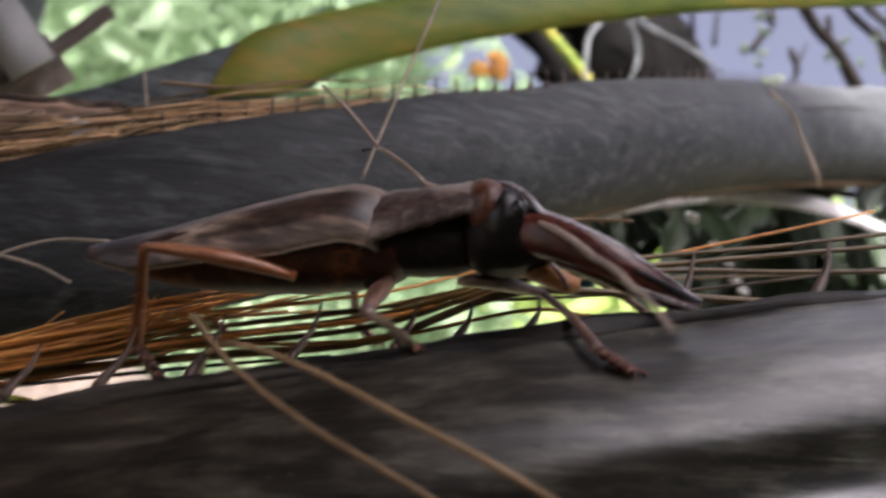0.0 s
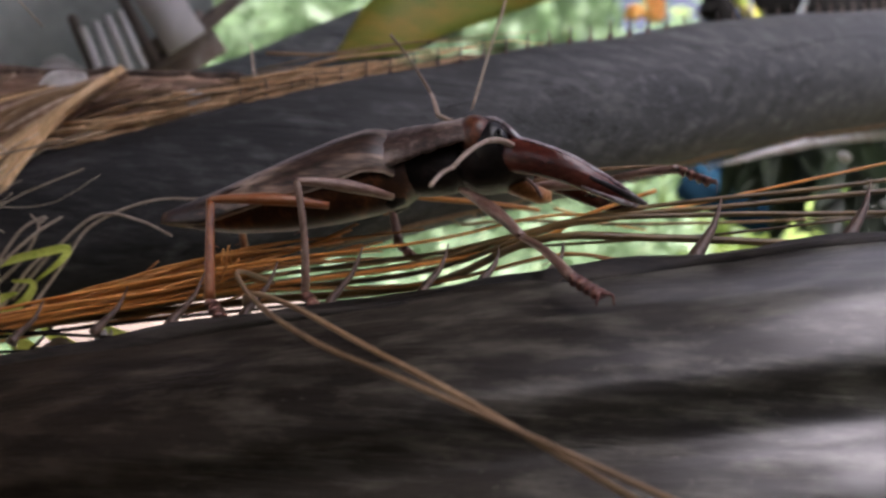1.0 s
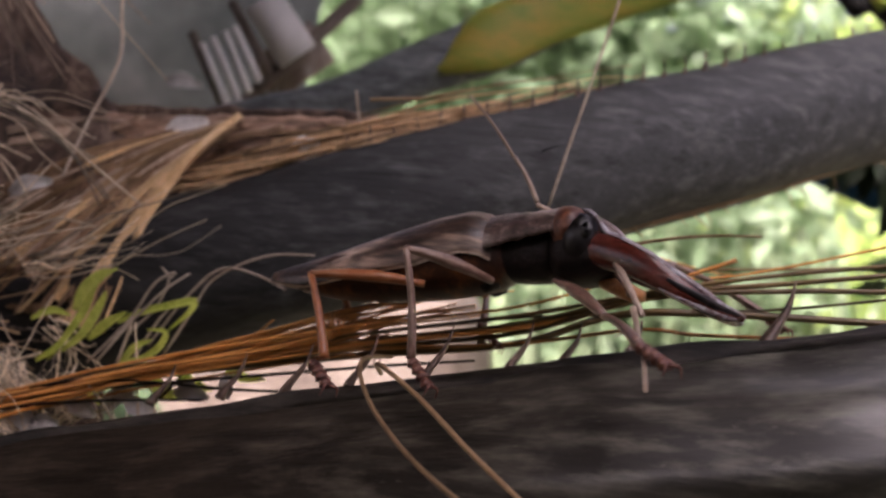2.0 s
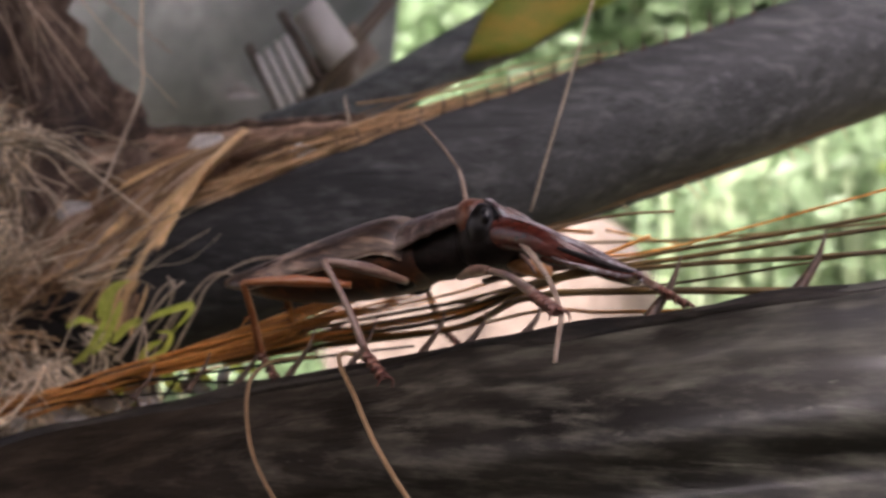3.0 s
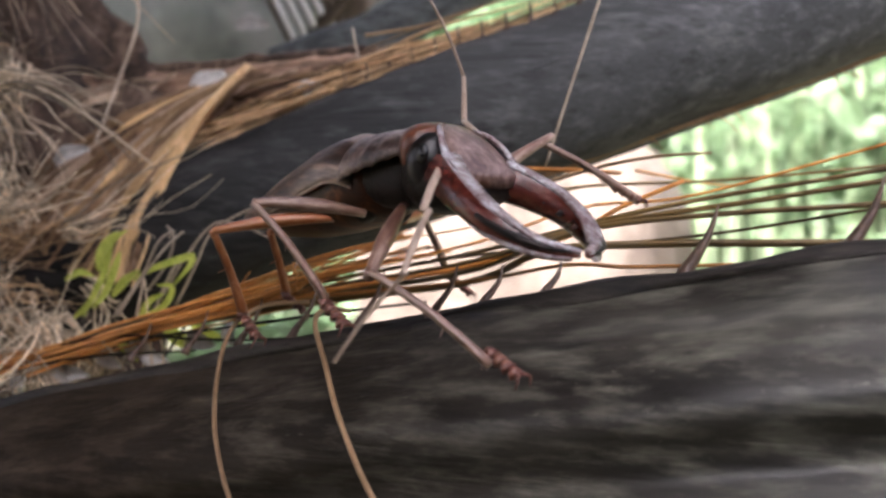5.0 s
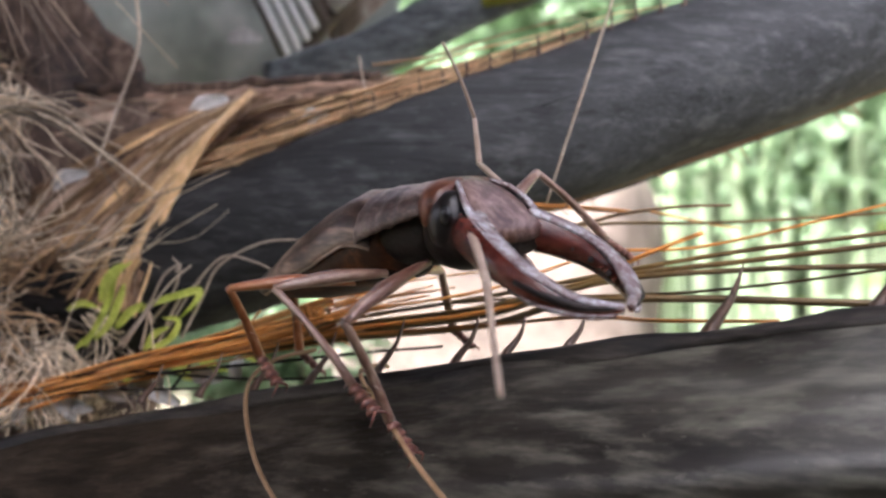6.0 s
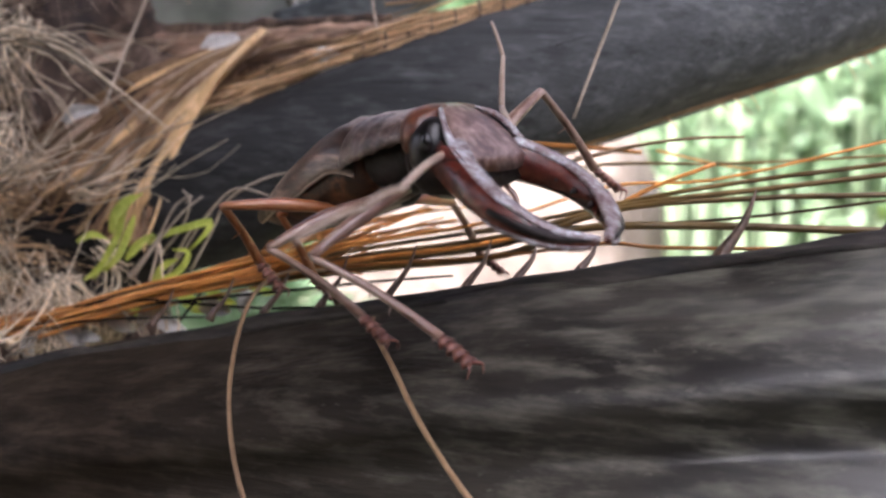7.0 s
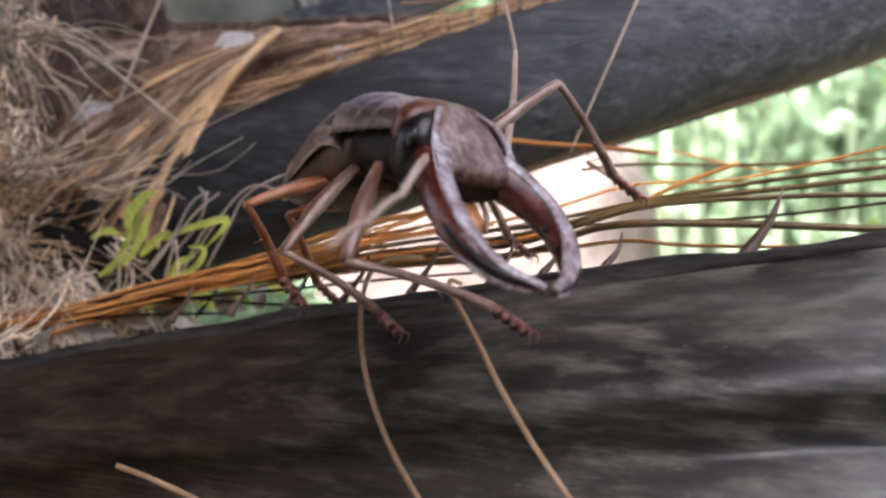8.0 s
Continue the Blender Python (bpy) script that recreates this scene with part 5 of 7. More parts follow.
# ---- loose strands ----
STRAND_LEFT = tagged(strand("hanging_strand", [(0.002, 0.04, 0.002), (0.001, 0.018, 0.004), (0, 0, 0), (-0.0015, -0.015, -0.0115), (0.0, -0.031, -0.028), (0.005, -0.044, -0.05), (0.014, -0.052, -0.095)], FIBRE_TAN, 0.00065, 0.00055, 28, 6), "tan palm strand hanging in front of the stalk", "strand", "hanging strands")
STRAND_RIGHT = tagged(strand("hanging_strand", [(-0.01, 0.04, 0.003), (-0.005, 0.018, 0.004), (0, 0, 0), (0.006, -0.015, -0.0115), (0.012, -0.031, -0.028), (0.020, -0.044, -0.05), (0.034, -0.052, -0.095)], FIBRE_TAN, 0.0007, 0.0006, 28, 6), "tan palm strand hanging in front of the stalk", "strand", "hanging strands")
STRAND_LOW = tagged(strand("loose_strand", [(0, 0, 0), (0.012, 0.001, -0.003), (0.026, 0.002, -0.008), (0.05, 0.003, -0.02)], FIBRE_TAN, 0.0007, 0.0008, 14, 6), "loose tan strand lifting before the stalk", "strand", "hanging strands")
SWINGING = tagged(strand("swinging_strand", [(0, 0, 0), (0.02, -0.001, 0.0015), (0.036, -0.002, 0.001), (0.05, -0.003, -0.001)], FIBRE_TAN, 0.0007, 0.0004, 16, 6), "loose tan fibre swinging beside the bundle", "strand")
FILAMENT = tagged(strand("hanging_filament", [(0, 0, 0), (0.0035, 0, 0.02), (0.009, 0, 0.05), (0.0155, 0.001, 0.09), (0.02, 0.002, 0.13)], FIBRE_PALE, 0.0004, 0.0006, 20, 5), "thin grey filament rising before the stalk", "filament")
tagged(strand("stray_hair", [(-0.0490, 0.118, 0.0735), (-0.0515, 0.116, 0.0845), (-0.0535, 0.115, 0.096)], FIBRE_PALE, 0.0006, 0.0004, 10, 5), "short pale hair on the stalk's edge", "hair")


# ---- movement ----
def aim(a, b):
    """The pose at a whose +x points to b."""
    return Matrix.Translation(a) @ (Vector(b) - Vector(a)).to_track_quat('X', 'Z').to_matrix().to_4x4()


def motions():
    walk(BEETLE, [
        (0, pose(0.0186, 0.0098, 0.0346, 8.1, 6.0, -13.5)),
        (0.5, pose(0.0165, 0.0115, 0.0387, 5.8, 3.8, -15.5)),
        (1, pose(0.0087, 0.0423, 0.0469, 4.2, -4.4, -2.3)),
        (1.5, pose(0.0122, 0.0358, 0.0422, -0.3, 0.8, -7.4)),
        (1.7, pose(0.0149, 0.0321, 0.0403, -1.9, 1.3, -6.8)),
        (2.8, pose(0.0112, 0.0198, 0.0429, -9.1, -1.3, -6.9)),
        (3, pose(0.0155, 0.0213, 0.0385, -7.6, 2.4, -5.1)),
        (3.5, pose(0.0113, 0.0191, 0.0423, -3.8, 1.9, -9.2)),
        (4, pose(0.0117, 0.0134, 0.0433, -9.1, -2.2, -11.3)),
        (5.5, pose(0.0123, -0.0023, 0.0462, -0.2, 2.5, -33.3)),
        (6, pose(0.0110, -0.0054, 0.0450, 3.2, -4.7, -29.8)),
        (6.5, pose(0.0098, -0.0173, 0.0426, 3.2, -3.9, -32.7)),
        (7, pose(0.0060, -0.0115, 0.0430, 5.2, -3.5, -33.4)),
        (7.5, pose(0.0049, -0.0117, 0.0445, 1.0, -3.9, -36.6)),
        (8, pose(0.0026, -0.0181, 0.0454, -6.0, -2.4, -46.9)),
    ])
    walk(PRONOTUM, [
        (0, pose(-0.0010, 0.0003, -0.0006, 0, -7.3, -3.8)),
        (0.5, pose(-0.0004, 0.0003, -0.0002, 0, -2.9, -4.2)),
        (1, pose(-0.0000, 0.0003, -0.0000, 0, -0.2, -4.0)),
        (1.5, pose(0.0003, 0.0015, 0.0000, 0, 0.1, -22.6)),
        (1.7, pose(0.0003, 0.0011, 0.0001, 0, 0.9, -16.6)),
        (2.8, pose(-0.0007, 0.0008, -0.0005, 0, -5.9, -9.0)),
        (3, pose(-0.0010, 0.0007, -0.0006, 0, -8.0, -7.5)),
        (3.5, pose(-0.0002, 0.0012, -0.0002, 0, -2.4, -15.7)),
        (4, pose(0.0009, 0.0008, 0.0003, 0, 5.3, -15.0)),
        (5.5, pose(0.0003, -0.0003, 0.0001, 0, 2.0, 5.4)),
        (6, pose(0.0007, -0.0001, 0.0003, 0, 4.9, 2.1)),
        (6.5, pose(0.0016, -0.0001, 0.0006, 0, 10.9, 3.0)),
        (7, pose(0.0009, -0.0002, 0.0004, 0, 5.9, 3.3)),
        (7.5, pose(0.0007, -0.0001, 0.0003, 0, 5.0, 1.1)),
        (8, pose(0.0023, -0.0004, 0.0008, 0, 15.5, 13.4)),
    ])
    femur, tibia, foot = LEG_SETS["front", "near"]
    walk(femur, [(0, aim((0.0190, -0.0080, -0.0170), (0.0372, 0.0146, -0.0165))), (0.5, aim((0.0190, -0.0080, -0.0170), (0.0360, 0.0153, -0.0204))), (0.75, aim((0.0190, -0.0080, -0.0170), (0.0443, -0.0048, -0.0309))), (1, aim((0.0190, -0.0080, -0.0170), (0.0350, -0.0271, -0.0318))), (1.5, aim((0.0190, -0.0080, -0.0170), (0.0380, -0.0263, -0.0291))), (1.7, aim((0.0190, -0.0080, -0.0170), (0.0344, -0.0307, -0.0265))), (2.8, aim((0.0190, -0.0080, -0.0170), (0.0368, -0.0264, -0.0306))), (3, aim((0.0190, -0.0080, -0.0170), (0.0369, -0.0308, -0.0173))), (3.5, aim((0.0190, -0.0080, -0.0170), (0.0327, -0.0262, -0.0350))), (4, aim((0.0190, -0.0080, -0.0170), (0.0305, -0.0244, -0.0380))), (5.5, aim((0.0190, -0.0080, -0.0170), (0.0340, -0.0295, -0.0294))), (6, aim((0.0190, -0.0080, -0.0170), (0.0228, -0.0350, -0.0270))), (6.5, aim((0.0190, -0.0080, -0.0170), (0.0234, -0.0354, -0.0253))), (7, aim((0.0190, -0.0080, -0.0170), (0.0187, -0.0343, -0.0292))), (7.5, aim((0.0190, -0.0080, -0.0170), (0.0262, -0.0306, -0.0337))), (8, aim((0.0190, -0.0080, -0.0170), (0.0355, -0.0185, -0.0384)))])
    walk(tibia, [(0, aim((0.0372, 0.0146, -0.0165), (0.0494, -0.0131, -0.0269))), (0.5, aim((0.0360, 0.0153, -0.0204), (0.0470, -0.0126, -0.0317))), (1, aim((0.0350, -0.0271, -0.0318), (0.0448, -0.0555, -0.0428))), (1.5, aim((0.0380, -0.0263, -0.0291), (0.0486, -0.0556, -0.0363))), (1.7, aim((0.0344, -0.0307, -0.0265), (0.0449, -0.0601, -0.0335))), (2.8, aim((0.0368, -0.0264, -0.0306), (0.0524, -0.0519, -0.0421))), (3, aim((0.0369, -0.0308, -0.0173), (0.0568, -0.0548, -0.0246))), (3.5, aim((0.0327, -0.0262, -0.0350), (0.0575, -0.0439, -0.0447))), (4, aim((0.0305, -0.0244, -0.0380), (0.0563, -0.0378, -0.0514))), (4.75, aim((0.0323, -0.0269, -0.0337), (0.0569, -0.0189, -0.0525))), (5.5, aim((0.0340, -0.0295, -0.0294), (0.0457, -0.0038, -0.0446))), (6, aim((0.0228, -0.0350, -0.0270), (0.0130, -0.0181, -0.0523))), (6.5, aim((0.0234, -0.0354, -0.0253), (0.0359, -0.0149, -0.0463))), (7, aim((0.0187, -0.0343, -0.0292), (0.0372, -0.0159, -0.0477))), (7.5, aim((0.0262, -0.0306, -0.0337), (0.0378, -0.0036, -0.0462))), (8, aim((0.0355, -0.0185, -0.0384), (0.0407, 0.0125, -0.0445)))])
    walk(foot, [(0, aim((0.0494, -0.0131, -0.0269), (0.0571, -0.0184, -0.0303))), (0.5, aim((0.0470, -0.0126, -0.0317), (0.0546, -0.0177, -0.0356))), (1, aim((0.0448, -0.0555, -0.0428), (0.0510, -0.0619, -0.0473))), (1.5, aim((0.0486, -0.0556, -0.0363), (0.0557, -0.0615, -0.0403))), (1.7, aim((0.0449, -0.0601, -0.0335), (0.0520, -0.0659, -0.0375))), (2.8, aim((0.0524, -0.0519, -0.0421), (0.0597, -0.0566, -0.0470))), (3, aim((0.0568, -0.0548, -0.0246), (0.0645, -0.0597, -0.0286))), (3.5, aim((0.0575, -0.0439, -0.0447), (0.0658, -0.0478, -0.0487))), (4, aim((0.0563, -0.0378, -0.0514), (0.0645, -0.0407, -0.0564))), (5.5, aim((0.0457, -0.0038, -0.0446), (0.0538, -0.0005, -0.0494))), (6, aim((0.0130, -0.0181, -0.0523), (0.0189, -0.0162, -0.0602))), (6.5, aim((0.0359, -0.0149, -0.0463), (0.0435, -0.0125, -0.0524))), (7, aim((0.0372, -0.0159, -0.0477), (0.0452, -0.0139, -0.0534))), (7.5, aim((0.0378, -0.0036, -0.0462), (0.0455, 0.0001, -0.0514))), (8, aim((0.0407, 0.0125, -0.0445), (0.0477, 0.0183, -0.0487)))])
    femur, tibia, foot = LEG_SETS["middle", "near"]
    walk(femur, [(0, aim((0.0039, -0.0342, -0.0262), (0.0040, -0.0095, -0.0195))), (0.5, aim((-0.0024, -0.0322, -0.0076), (0.0040, -0.0095, -0.0195))), (1, aim((-0.0211, -0.0292, -0.0169), (0.0040, -0.0095, -0.0195))), (1.5, aim((-0.0170, -0.0320, -0.0161), (0.0040, -0.0095, -0.0195))), (1.7, aim((-0.0163, -0.0320, -0.0145), (0.0040, -0.0095, -0.0195))), (2.8, aim((-0.0146, -0.0335, -0.0178), (0.0040, -0.0095, -0.0195))), (3, aim((-0.0099, -0.0351, -0.0178), (0.0040, -0.0095, -0.0195))), (3.5, aim((-0.0126, -0.0342, -0.0167), (0.0040, -0.0095, -0.0195))), (4, aim((-0.0109, -0.0349, -0.0181), (0.0040, -0.0095, -0.0195))), (5.5, aim((-0.0009, -0.0357, -0.0186), (0.0040, -0.0095, -0.0195))), (6, aim((-0.0023, -0.0359, -0.0200), (0.0040, -0.0095, -0.0195))), (6.5, aim((0.0013, -0.0351, -0.0255), (0.0040, -0.0095, -0.0195))), (7, aim((0.0005, -0.0347, -0.0279), (0.0040, -0.0095, -0.0195))), (7.2, aim((0.0023, -0.0320, -0.0087), (0.0040, -0.0095, -0.0195))), (7.35, aim((0.0036, -0.0339, -0.0277), (0.0040, -0.0095, -0.0195))), (7.5, aim((0.0019, -0.0318, -0.0339), (0.0040, -0.0095, -0.0195))), (8, aim((0.0090, -0.0241, -0.0385), (0.0040, -0.0095, -0.0195)))])
    walk(tibia, [(0, aim((0.0039, -0.0342, -0.0262), (0.0103, -0.0076, -0.0319))), (0.5, aim((-0.0024, -0.0322, -0.0076), (0.0012, -0.0070, -0.0193))), (0.75, aim((-0.0117, -0.0307, -0.0122), (-0.0085, -0.0154, -0.0354))), (1, aim((-0.0211, -0.0292, -0.0169), (-0.0192, -0.0282, -0.0448))), (1.5, aim((-0.0170, -0.0320, -0.0161), (-0.0118, -0.0302, -0.0436))), (1.7, aim((-0.0163, -0.0320, -0.0145), (-0.0118, -0.0314, -0.0422))), (2.8, aim((-0.0146, -0.0335, -0.0178), (-0.0060, -0.0268, -0.0436))), (3, aim((-0.0099, -0.0351, -0.0178), (0.0056, -0.0338, -0.0411))), (3.5, aim((-0.0126, -0.0342, -0.0167), (-0.0003, -0.0274, -0.0409))), (4, aim((-0.0109, -0.0349, -0.0181), (-0.0001, -0.0249, -0.0419))), (5.5, aim((-0.0009, -0.0357, -0.0186), (0.0115, -0.0218, -0.0395))), (6, aim((-0.0023, -0.0359, -0.0200), (0.0103, -0.0256, -0.0428))), (6.5, aim((0.0013, -0.0351, -0.0255), (0.0165, -0.0171, -0.0407))), (7, aim((0.0005, -0.0347, -0.0279), (0.0043, -0.0140, -0.0464))), (7.1, aim((0.0014, -0.0333, -0.0183), (-0.0121, -0.0196, -0.0386))), (7.2, aim((0.0023, -0.0320, -0.0087), (-0.0225, -0.0313, -0.0218))), (7.35, aim((0.0036, -0.0339, -0.0277), (-0.0070, -0.0129, -0.0427))), (7.5, aim((0.0019, -0.0318, -0.0339), (0.0007, -0.0079, -0.0483))), (8, aim((0.0090, -0.0241, -0.0385), (0.0030, 0.0009, -0.0495)))])
    walk(foot, [(0, aim((0.0103, -0.0076, -0.0319), (0.0195, -0.0061, -0.0358))), (0.5, aim((0.0012, -0.0070, -0.0193), (0.0096, -0.0055, -0.0244))), (1, aim((-0.0192, -0.0282, -0.0448), (-0.0134, -0.0316, -0.0522))), (1.5, aim((-0.0118, -0.0302, -0.0436), (-0.0050, -0.0325, -0.0505))), (1.7, aim((-0.0118, -0.0314, -0.0422), (-0.0051, -0.0339, -0.0492))), (2.8, aim((-0.0060, -0.0268, -0.0436), (0.0009, -0.0279, -0.0507))), (3, aim((0.0056, -0.0338, -0.0411), (0.0132, -0.0359, -0.0472))), (3.5, aim((-0.0003, -0.0274, -0.0409), (0.0074, -0.0286, -0.0473))), (4, aim((-0.0001, -0.0249, -0.0419), (0.0072, -0.0252, -0.0488))), (5.5, aim((0.0115, -0.0218, -0.0395), (0.0196, -0.0197, -0.0451))), (6, aim((0.0103, -0.0256, -0.0428), (0.0178, -0.0246, -0.0493))), (6.5, aim((0.0165, -0.0171, -0.0407), (0.0245, -0.0148, -0.0463))), (7, aim((0.0043, -0.0140, -0.0464), (0.0114, -0.0112, -0.0529))), (7.2, aim((-0.0225, -0.0313, -0.0218), (-0.0176, -0.0308, -0.0306))), (7.35, aim((-0.0070, -0.0129, -0.0427), (-0.0011, -0.0090, -0.0498))), (7.5, aim((0.0007, -0.0079, -0.0483), (0.0073, -0.0038, -0.0546))), (8, aim((0.0030, 0.0009, -0.0495), (0.0089, 0.0069, -0.0549)))])
    femur, tibia, foot = LEG_SETS["hind", "near"]
    walk(femur, [(0, aim((-0.0441, -0.0235, -0.0198), (-0.0110, -0.0105, -0.0215))), (0.5, aim((-0.0407, -0.0280, -0.0209), (-0.0110, -0.0105, -0.0215))), (1, aim((-0.0465, -0.0186, -0.0198), (-0.0110, -0.0105, -0.0215))), (1.5, aim((-0.0455, -0.0212, -0.0218), (-0.0110, -0.0105, -0.0215))), (1.7, aim((-0.0457, -0.0206, -0.0218), (-0.0110, -0.0105, -0.0215))), (2.8, aim((-0.0439, -0.0233, -0.0261), (-0.0110, -0.0105, -0.0215))), (3, aim((-0.0389, -0.0296, -0.0248), (-0.0110, -0.0105, -0.0215))), (3.5, aim((-0.0349, -0.0325, -0.0237), (-0.0110, -0.0105, -0.0215))), (4, aim((-0.0283, -0.0349, -0.0260), (-0.0110, -0.0105, -0.0215))), (5.5, aim((-0.0218, -0.0357, -0.0259), (-0.0110, -0.0105, -0.0215))), (6, aim((-0.0233, -0.0359, -0.0202), (-0.0110, -0.0105, -0.0215))), (6.5, aim((-0.0171, -0.0354, -0.0196), (-0.0110, -0.0105, -0.0215))), (7, aim((-0.0196, -0.0356, -0.0182), (-0.0110, -0.0105, -0.0215))), (7.5, aim((-0.0154, -0.0351, -0.0223), (-0.0110, -0.0105, -0.0215))), (8, aim((-0.0067, -0.0298, -0.0290), (-0.0110, -0.0105, -0.0215)))])
    walk(tibia, [(0, aim((-0.0441, -0.0235, -0.0198), (-0.0487, -0.0075, -0.0410))), (0.5, aim((-0.0407, -0.0280, -0.0209), (-0.0441, -0.0146, -0.0441))), (1, aim((-0.0465, -0.0186, -0.0198), (-0.0447, -0.0244, -0.0462))), (1.5, aim((-0.0455, -0.0212, -0.0218), (-0.0387, -0.0278, -0.0471))), (1.7, aim((-0.0457, -0.0206, -0.0218), (-0.0375, -0.0318, -0.0450))), (2.8, aim((-0.0439, -0.0233, -0.0261), (-0.0437, -0.0111, -0.0502))), (3, aim((-0.0389, -0.0296, -0.0248), (-0.0423, -0.0111, -0.0441))), (3.5, aim((-0.0349, -0.0325, -0.0237), (-0.0372, -0.0186, -0.0467))), (4, aim((-0.0283, -0.0349, -0.0260), (-0.0363, -0.0173, -0.0449))), (5.5, aim((-0.0218, -0.0357, -0.0259), (-0.0309, -0.0227, -0.0477))), (6, aim((-0.0233, -0.0359, -0.0202), (-0.0356, -0.0221, -0.0398))), (6.5, aim((-0.0171, -0.0354, -0.0196), (-0.0336, -0.0191, -0.0334))), (7, aim((-0.0196, -0.0356, -0.0182), (-0.0343, -0.0198, -0.0345))), (7.5, aim((-0.0154, -0.0351, -0.0223), (-0.0285, -0.0193, -0.0397))), (8, aim((-0.0067, -0.0298, -0.0290), (-0.0219, -0.0149, -0.0456)))])
    walk(foot, [(0, aim((-0.0487, -0.0075, -0.0410), (-0.0413, -0.0077, -0.0477))), (0.5, aim((-0.0441, -0.0146, -0.0441), (-0.0370, -0.0148, -0.0511))), (1, aim((-0.0447, -0.0244, -0.0462), (-0.0390, -0.0286, -0.0532))), (1.5, aim((-0.0387, -0.0278, -0.0471), (-0.0319, -0.0312, -0.0536))), (1.7, aim((-0.0375, -0.0318, -0.0450), (-0.0306, -0.0357, -0.0511))), (2.8, aim((-0.0437, -0.0111, -0.0502), (-0.0373, -0.0115, -0.0578))), (3, aim((-0.0423, -0.0111, -0.0441), (-0.0355, -0.0110, -0.0515))), (3.5, aim((-0.0372, -0.0186, -0.0467), (-0.0305, -0.0190, -0.0541))), (4, aim((-0.0363, -0.0173, -0.0449), (-0.0302, -0.0163, -0.0528))), (5.5, aim((-0.0309, -0.0227, -0.0477), (-0.0245, -0.0202, -0.0549))), (6, aim((-0.0356, -0.0221, -0.0398), (-0.0300, -0.0202, -0.0479))), (6.5, aim((-0.0336, -0.0191, -0.0334), (-0.0281, -0.0161, -0.0412))), (7, aim((-0.0343, -0.0198, -0.0345), (-0.0286, -0.0171, -0.0423))), (7.5, aim((-0.0285, -0.0193, -0.0397), (-0.0230, -0.0159, -0.0473))), (8, aim((-0.0219, -0.0149, -0.0456), (-0.0169, -0.0097, -0.0525)))])
    femur, tibia, foot = LEG_SETS["front", "far"]
    walk(femur, [(0, aim((0.0190, 0.0090, -0.0160), (0.0452, 0.0312, -0.0092))), (0.5, aim((0.0190, 0.0090, -0.0160), (0.0421, 0.0346, -0.0101))), (1, aim((0.0190, 0.0090, -0.0160), (0.0538, 0.0059, -0.0150))), (1.5, aim((0.0190, 0.0090, -0.0160), (0.0476, 0.0266, -0.0061))), (1.7, aim((0.0190, 0.0090, -0.0160), (0.0472, 0.0265, -0.0050))), (2.8, aim((0.0190, 0.0090, -0.0160), (0.0528, 0.0137, -0.0084))), (3, aim((0.0190, 0.0090, -0.0160), (0.0522, 0.0160, -0.0074))), (3.5, aim((0.0190, 0.0090, -0.0160), (0.0363, 0.0361, -0.0023))), (4, aim((0.0190, 0.0090, -0.0160), (0.0458, 0.0269, -0.0024))), (4.75, aim((0.0190, 0.0090, -0.0160), (0.0308, 0.0360, 0.0029))), (5.5, aim((0.0190, 0.0090, -0.0160), (0.0125, 0.0377, 0.0030))), (6, aim((0.0190, 0.0090, -0.0160), (0.0121, 0.0380, 0.0024))), (6.5, aim((0.0190, 0.0090, -0.0160), (0.0133, 0.0361, 0.0054))), (7, aim((0.0190, 0.0090, -0.0160), (0.0163, 0.0374, 0.0043))), (7.5, aim((0.0190, 0.0090, -0.0160), (0.0157, 0.0367, 0.0051))), (8, aim((0.0190, 0.0090, -0.0160), (0.0193, 0.0340, 0.0085)))])
    walk(tibia, [(0, aim((0.0452, 0.0312, -0.0092), (0.0673, 0.0498, -0.0173))), (0.25, aim((0.0436, 0.0329, -0.0096), (0.0705, 0.0291, -0.0225))), (0.5, aim((0.0421, 0.0346, -0.0101), (0.0574, 0.0108, -0.0200))), (1, aim((0.0538, 0.0059, -0.0150), (0.0755, -0.0148, -0.0138))), (1.5, aim((0.0476, 0.0266, -0.0061), (0.0736, 0.0167, -0.0173))), (1.7, aim((0.0472, 0.0265, -0.0050), (0.0728, 0.0179, -0.0182))), (2.25, aim((0.0500, 0.0201, -0.0067), (0.0765, 0.0280, -0.0185))), (2.8, aim((0.0528, 0.0137, -0.0084), (0.0721, 0.0356, -0.0153))), (2.9, aim((0.0525, 0.0149, -0.0079), (0.0805, 0.0167, -0.0185))), (3, aim((0.0522, 0.0160, -0.0074), (0.0735, -0.0033, -0.0159))), (3.5, aim((0.0363, 0.0361, -0.0023), (0.0628, 0.0285, -0.0140))), (4, aim((0.0458, 0.0269, -0.0024), (0.0746, 0.0197, -0.0067))), (4.75, aim((0.0291, 0.0323, 0.0003), (0.0522, 0.0460, -0.0133))), (5.5, aim((0.0125, 0.0377, 0.0030), (0.0154, 0.0638, -0.0115))), (6, aim((0.0121, 0.0380, 0.0024), (0.0154, 0.0601, -0.0175))), (6.5, aim((0.0133, 0.0361, 0.0054), (0.0179, 0.0540, -0.0183))), (7, aim((0.0163, 0.0374, 0.0043), (0.0133, 0.0585, -0.0168))), (7.5, aim((0.0157, 0.0367, 0.0051), (0.0104, 0.0605, -0.0124))), (8, aim((0.0193, 0.0340, 0.0085), (0.0129, 0.0568, -0.0100)))])
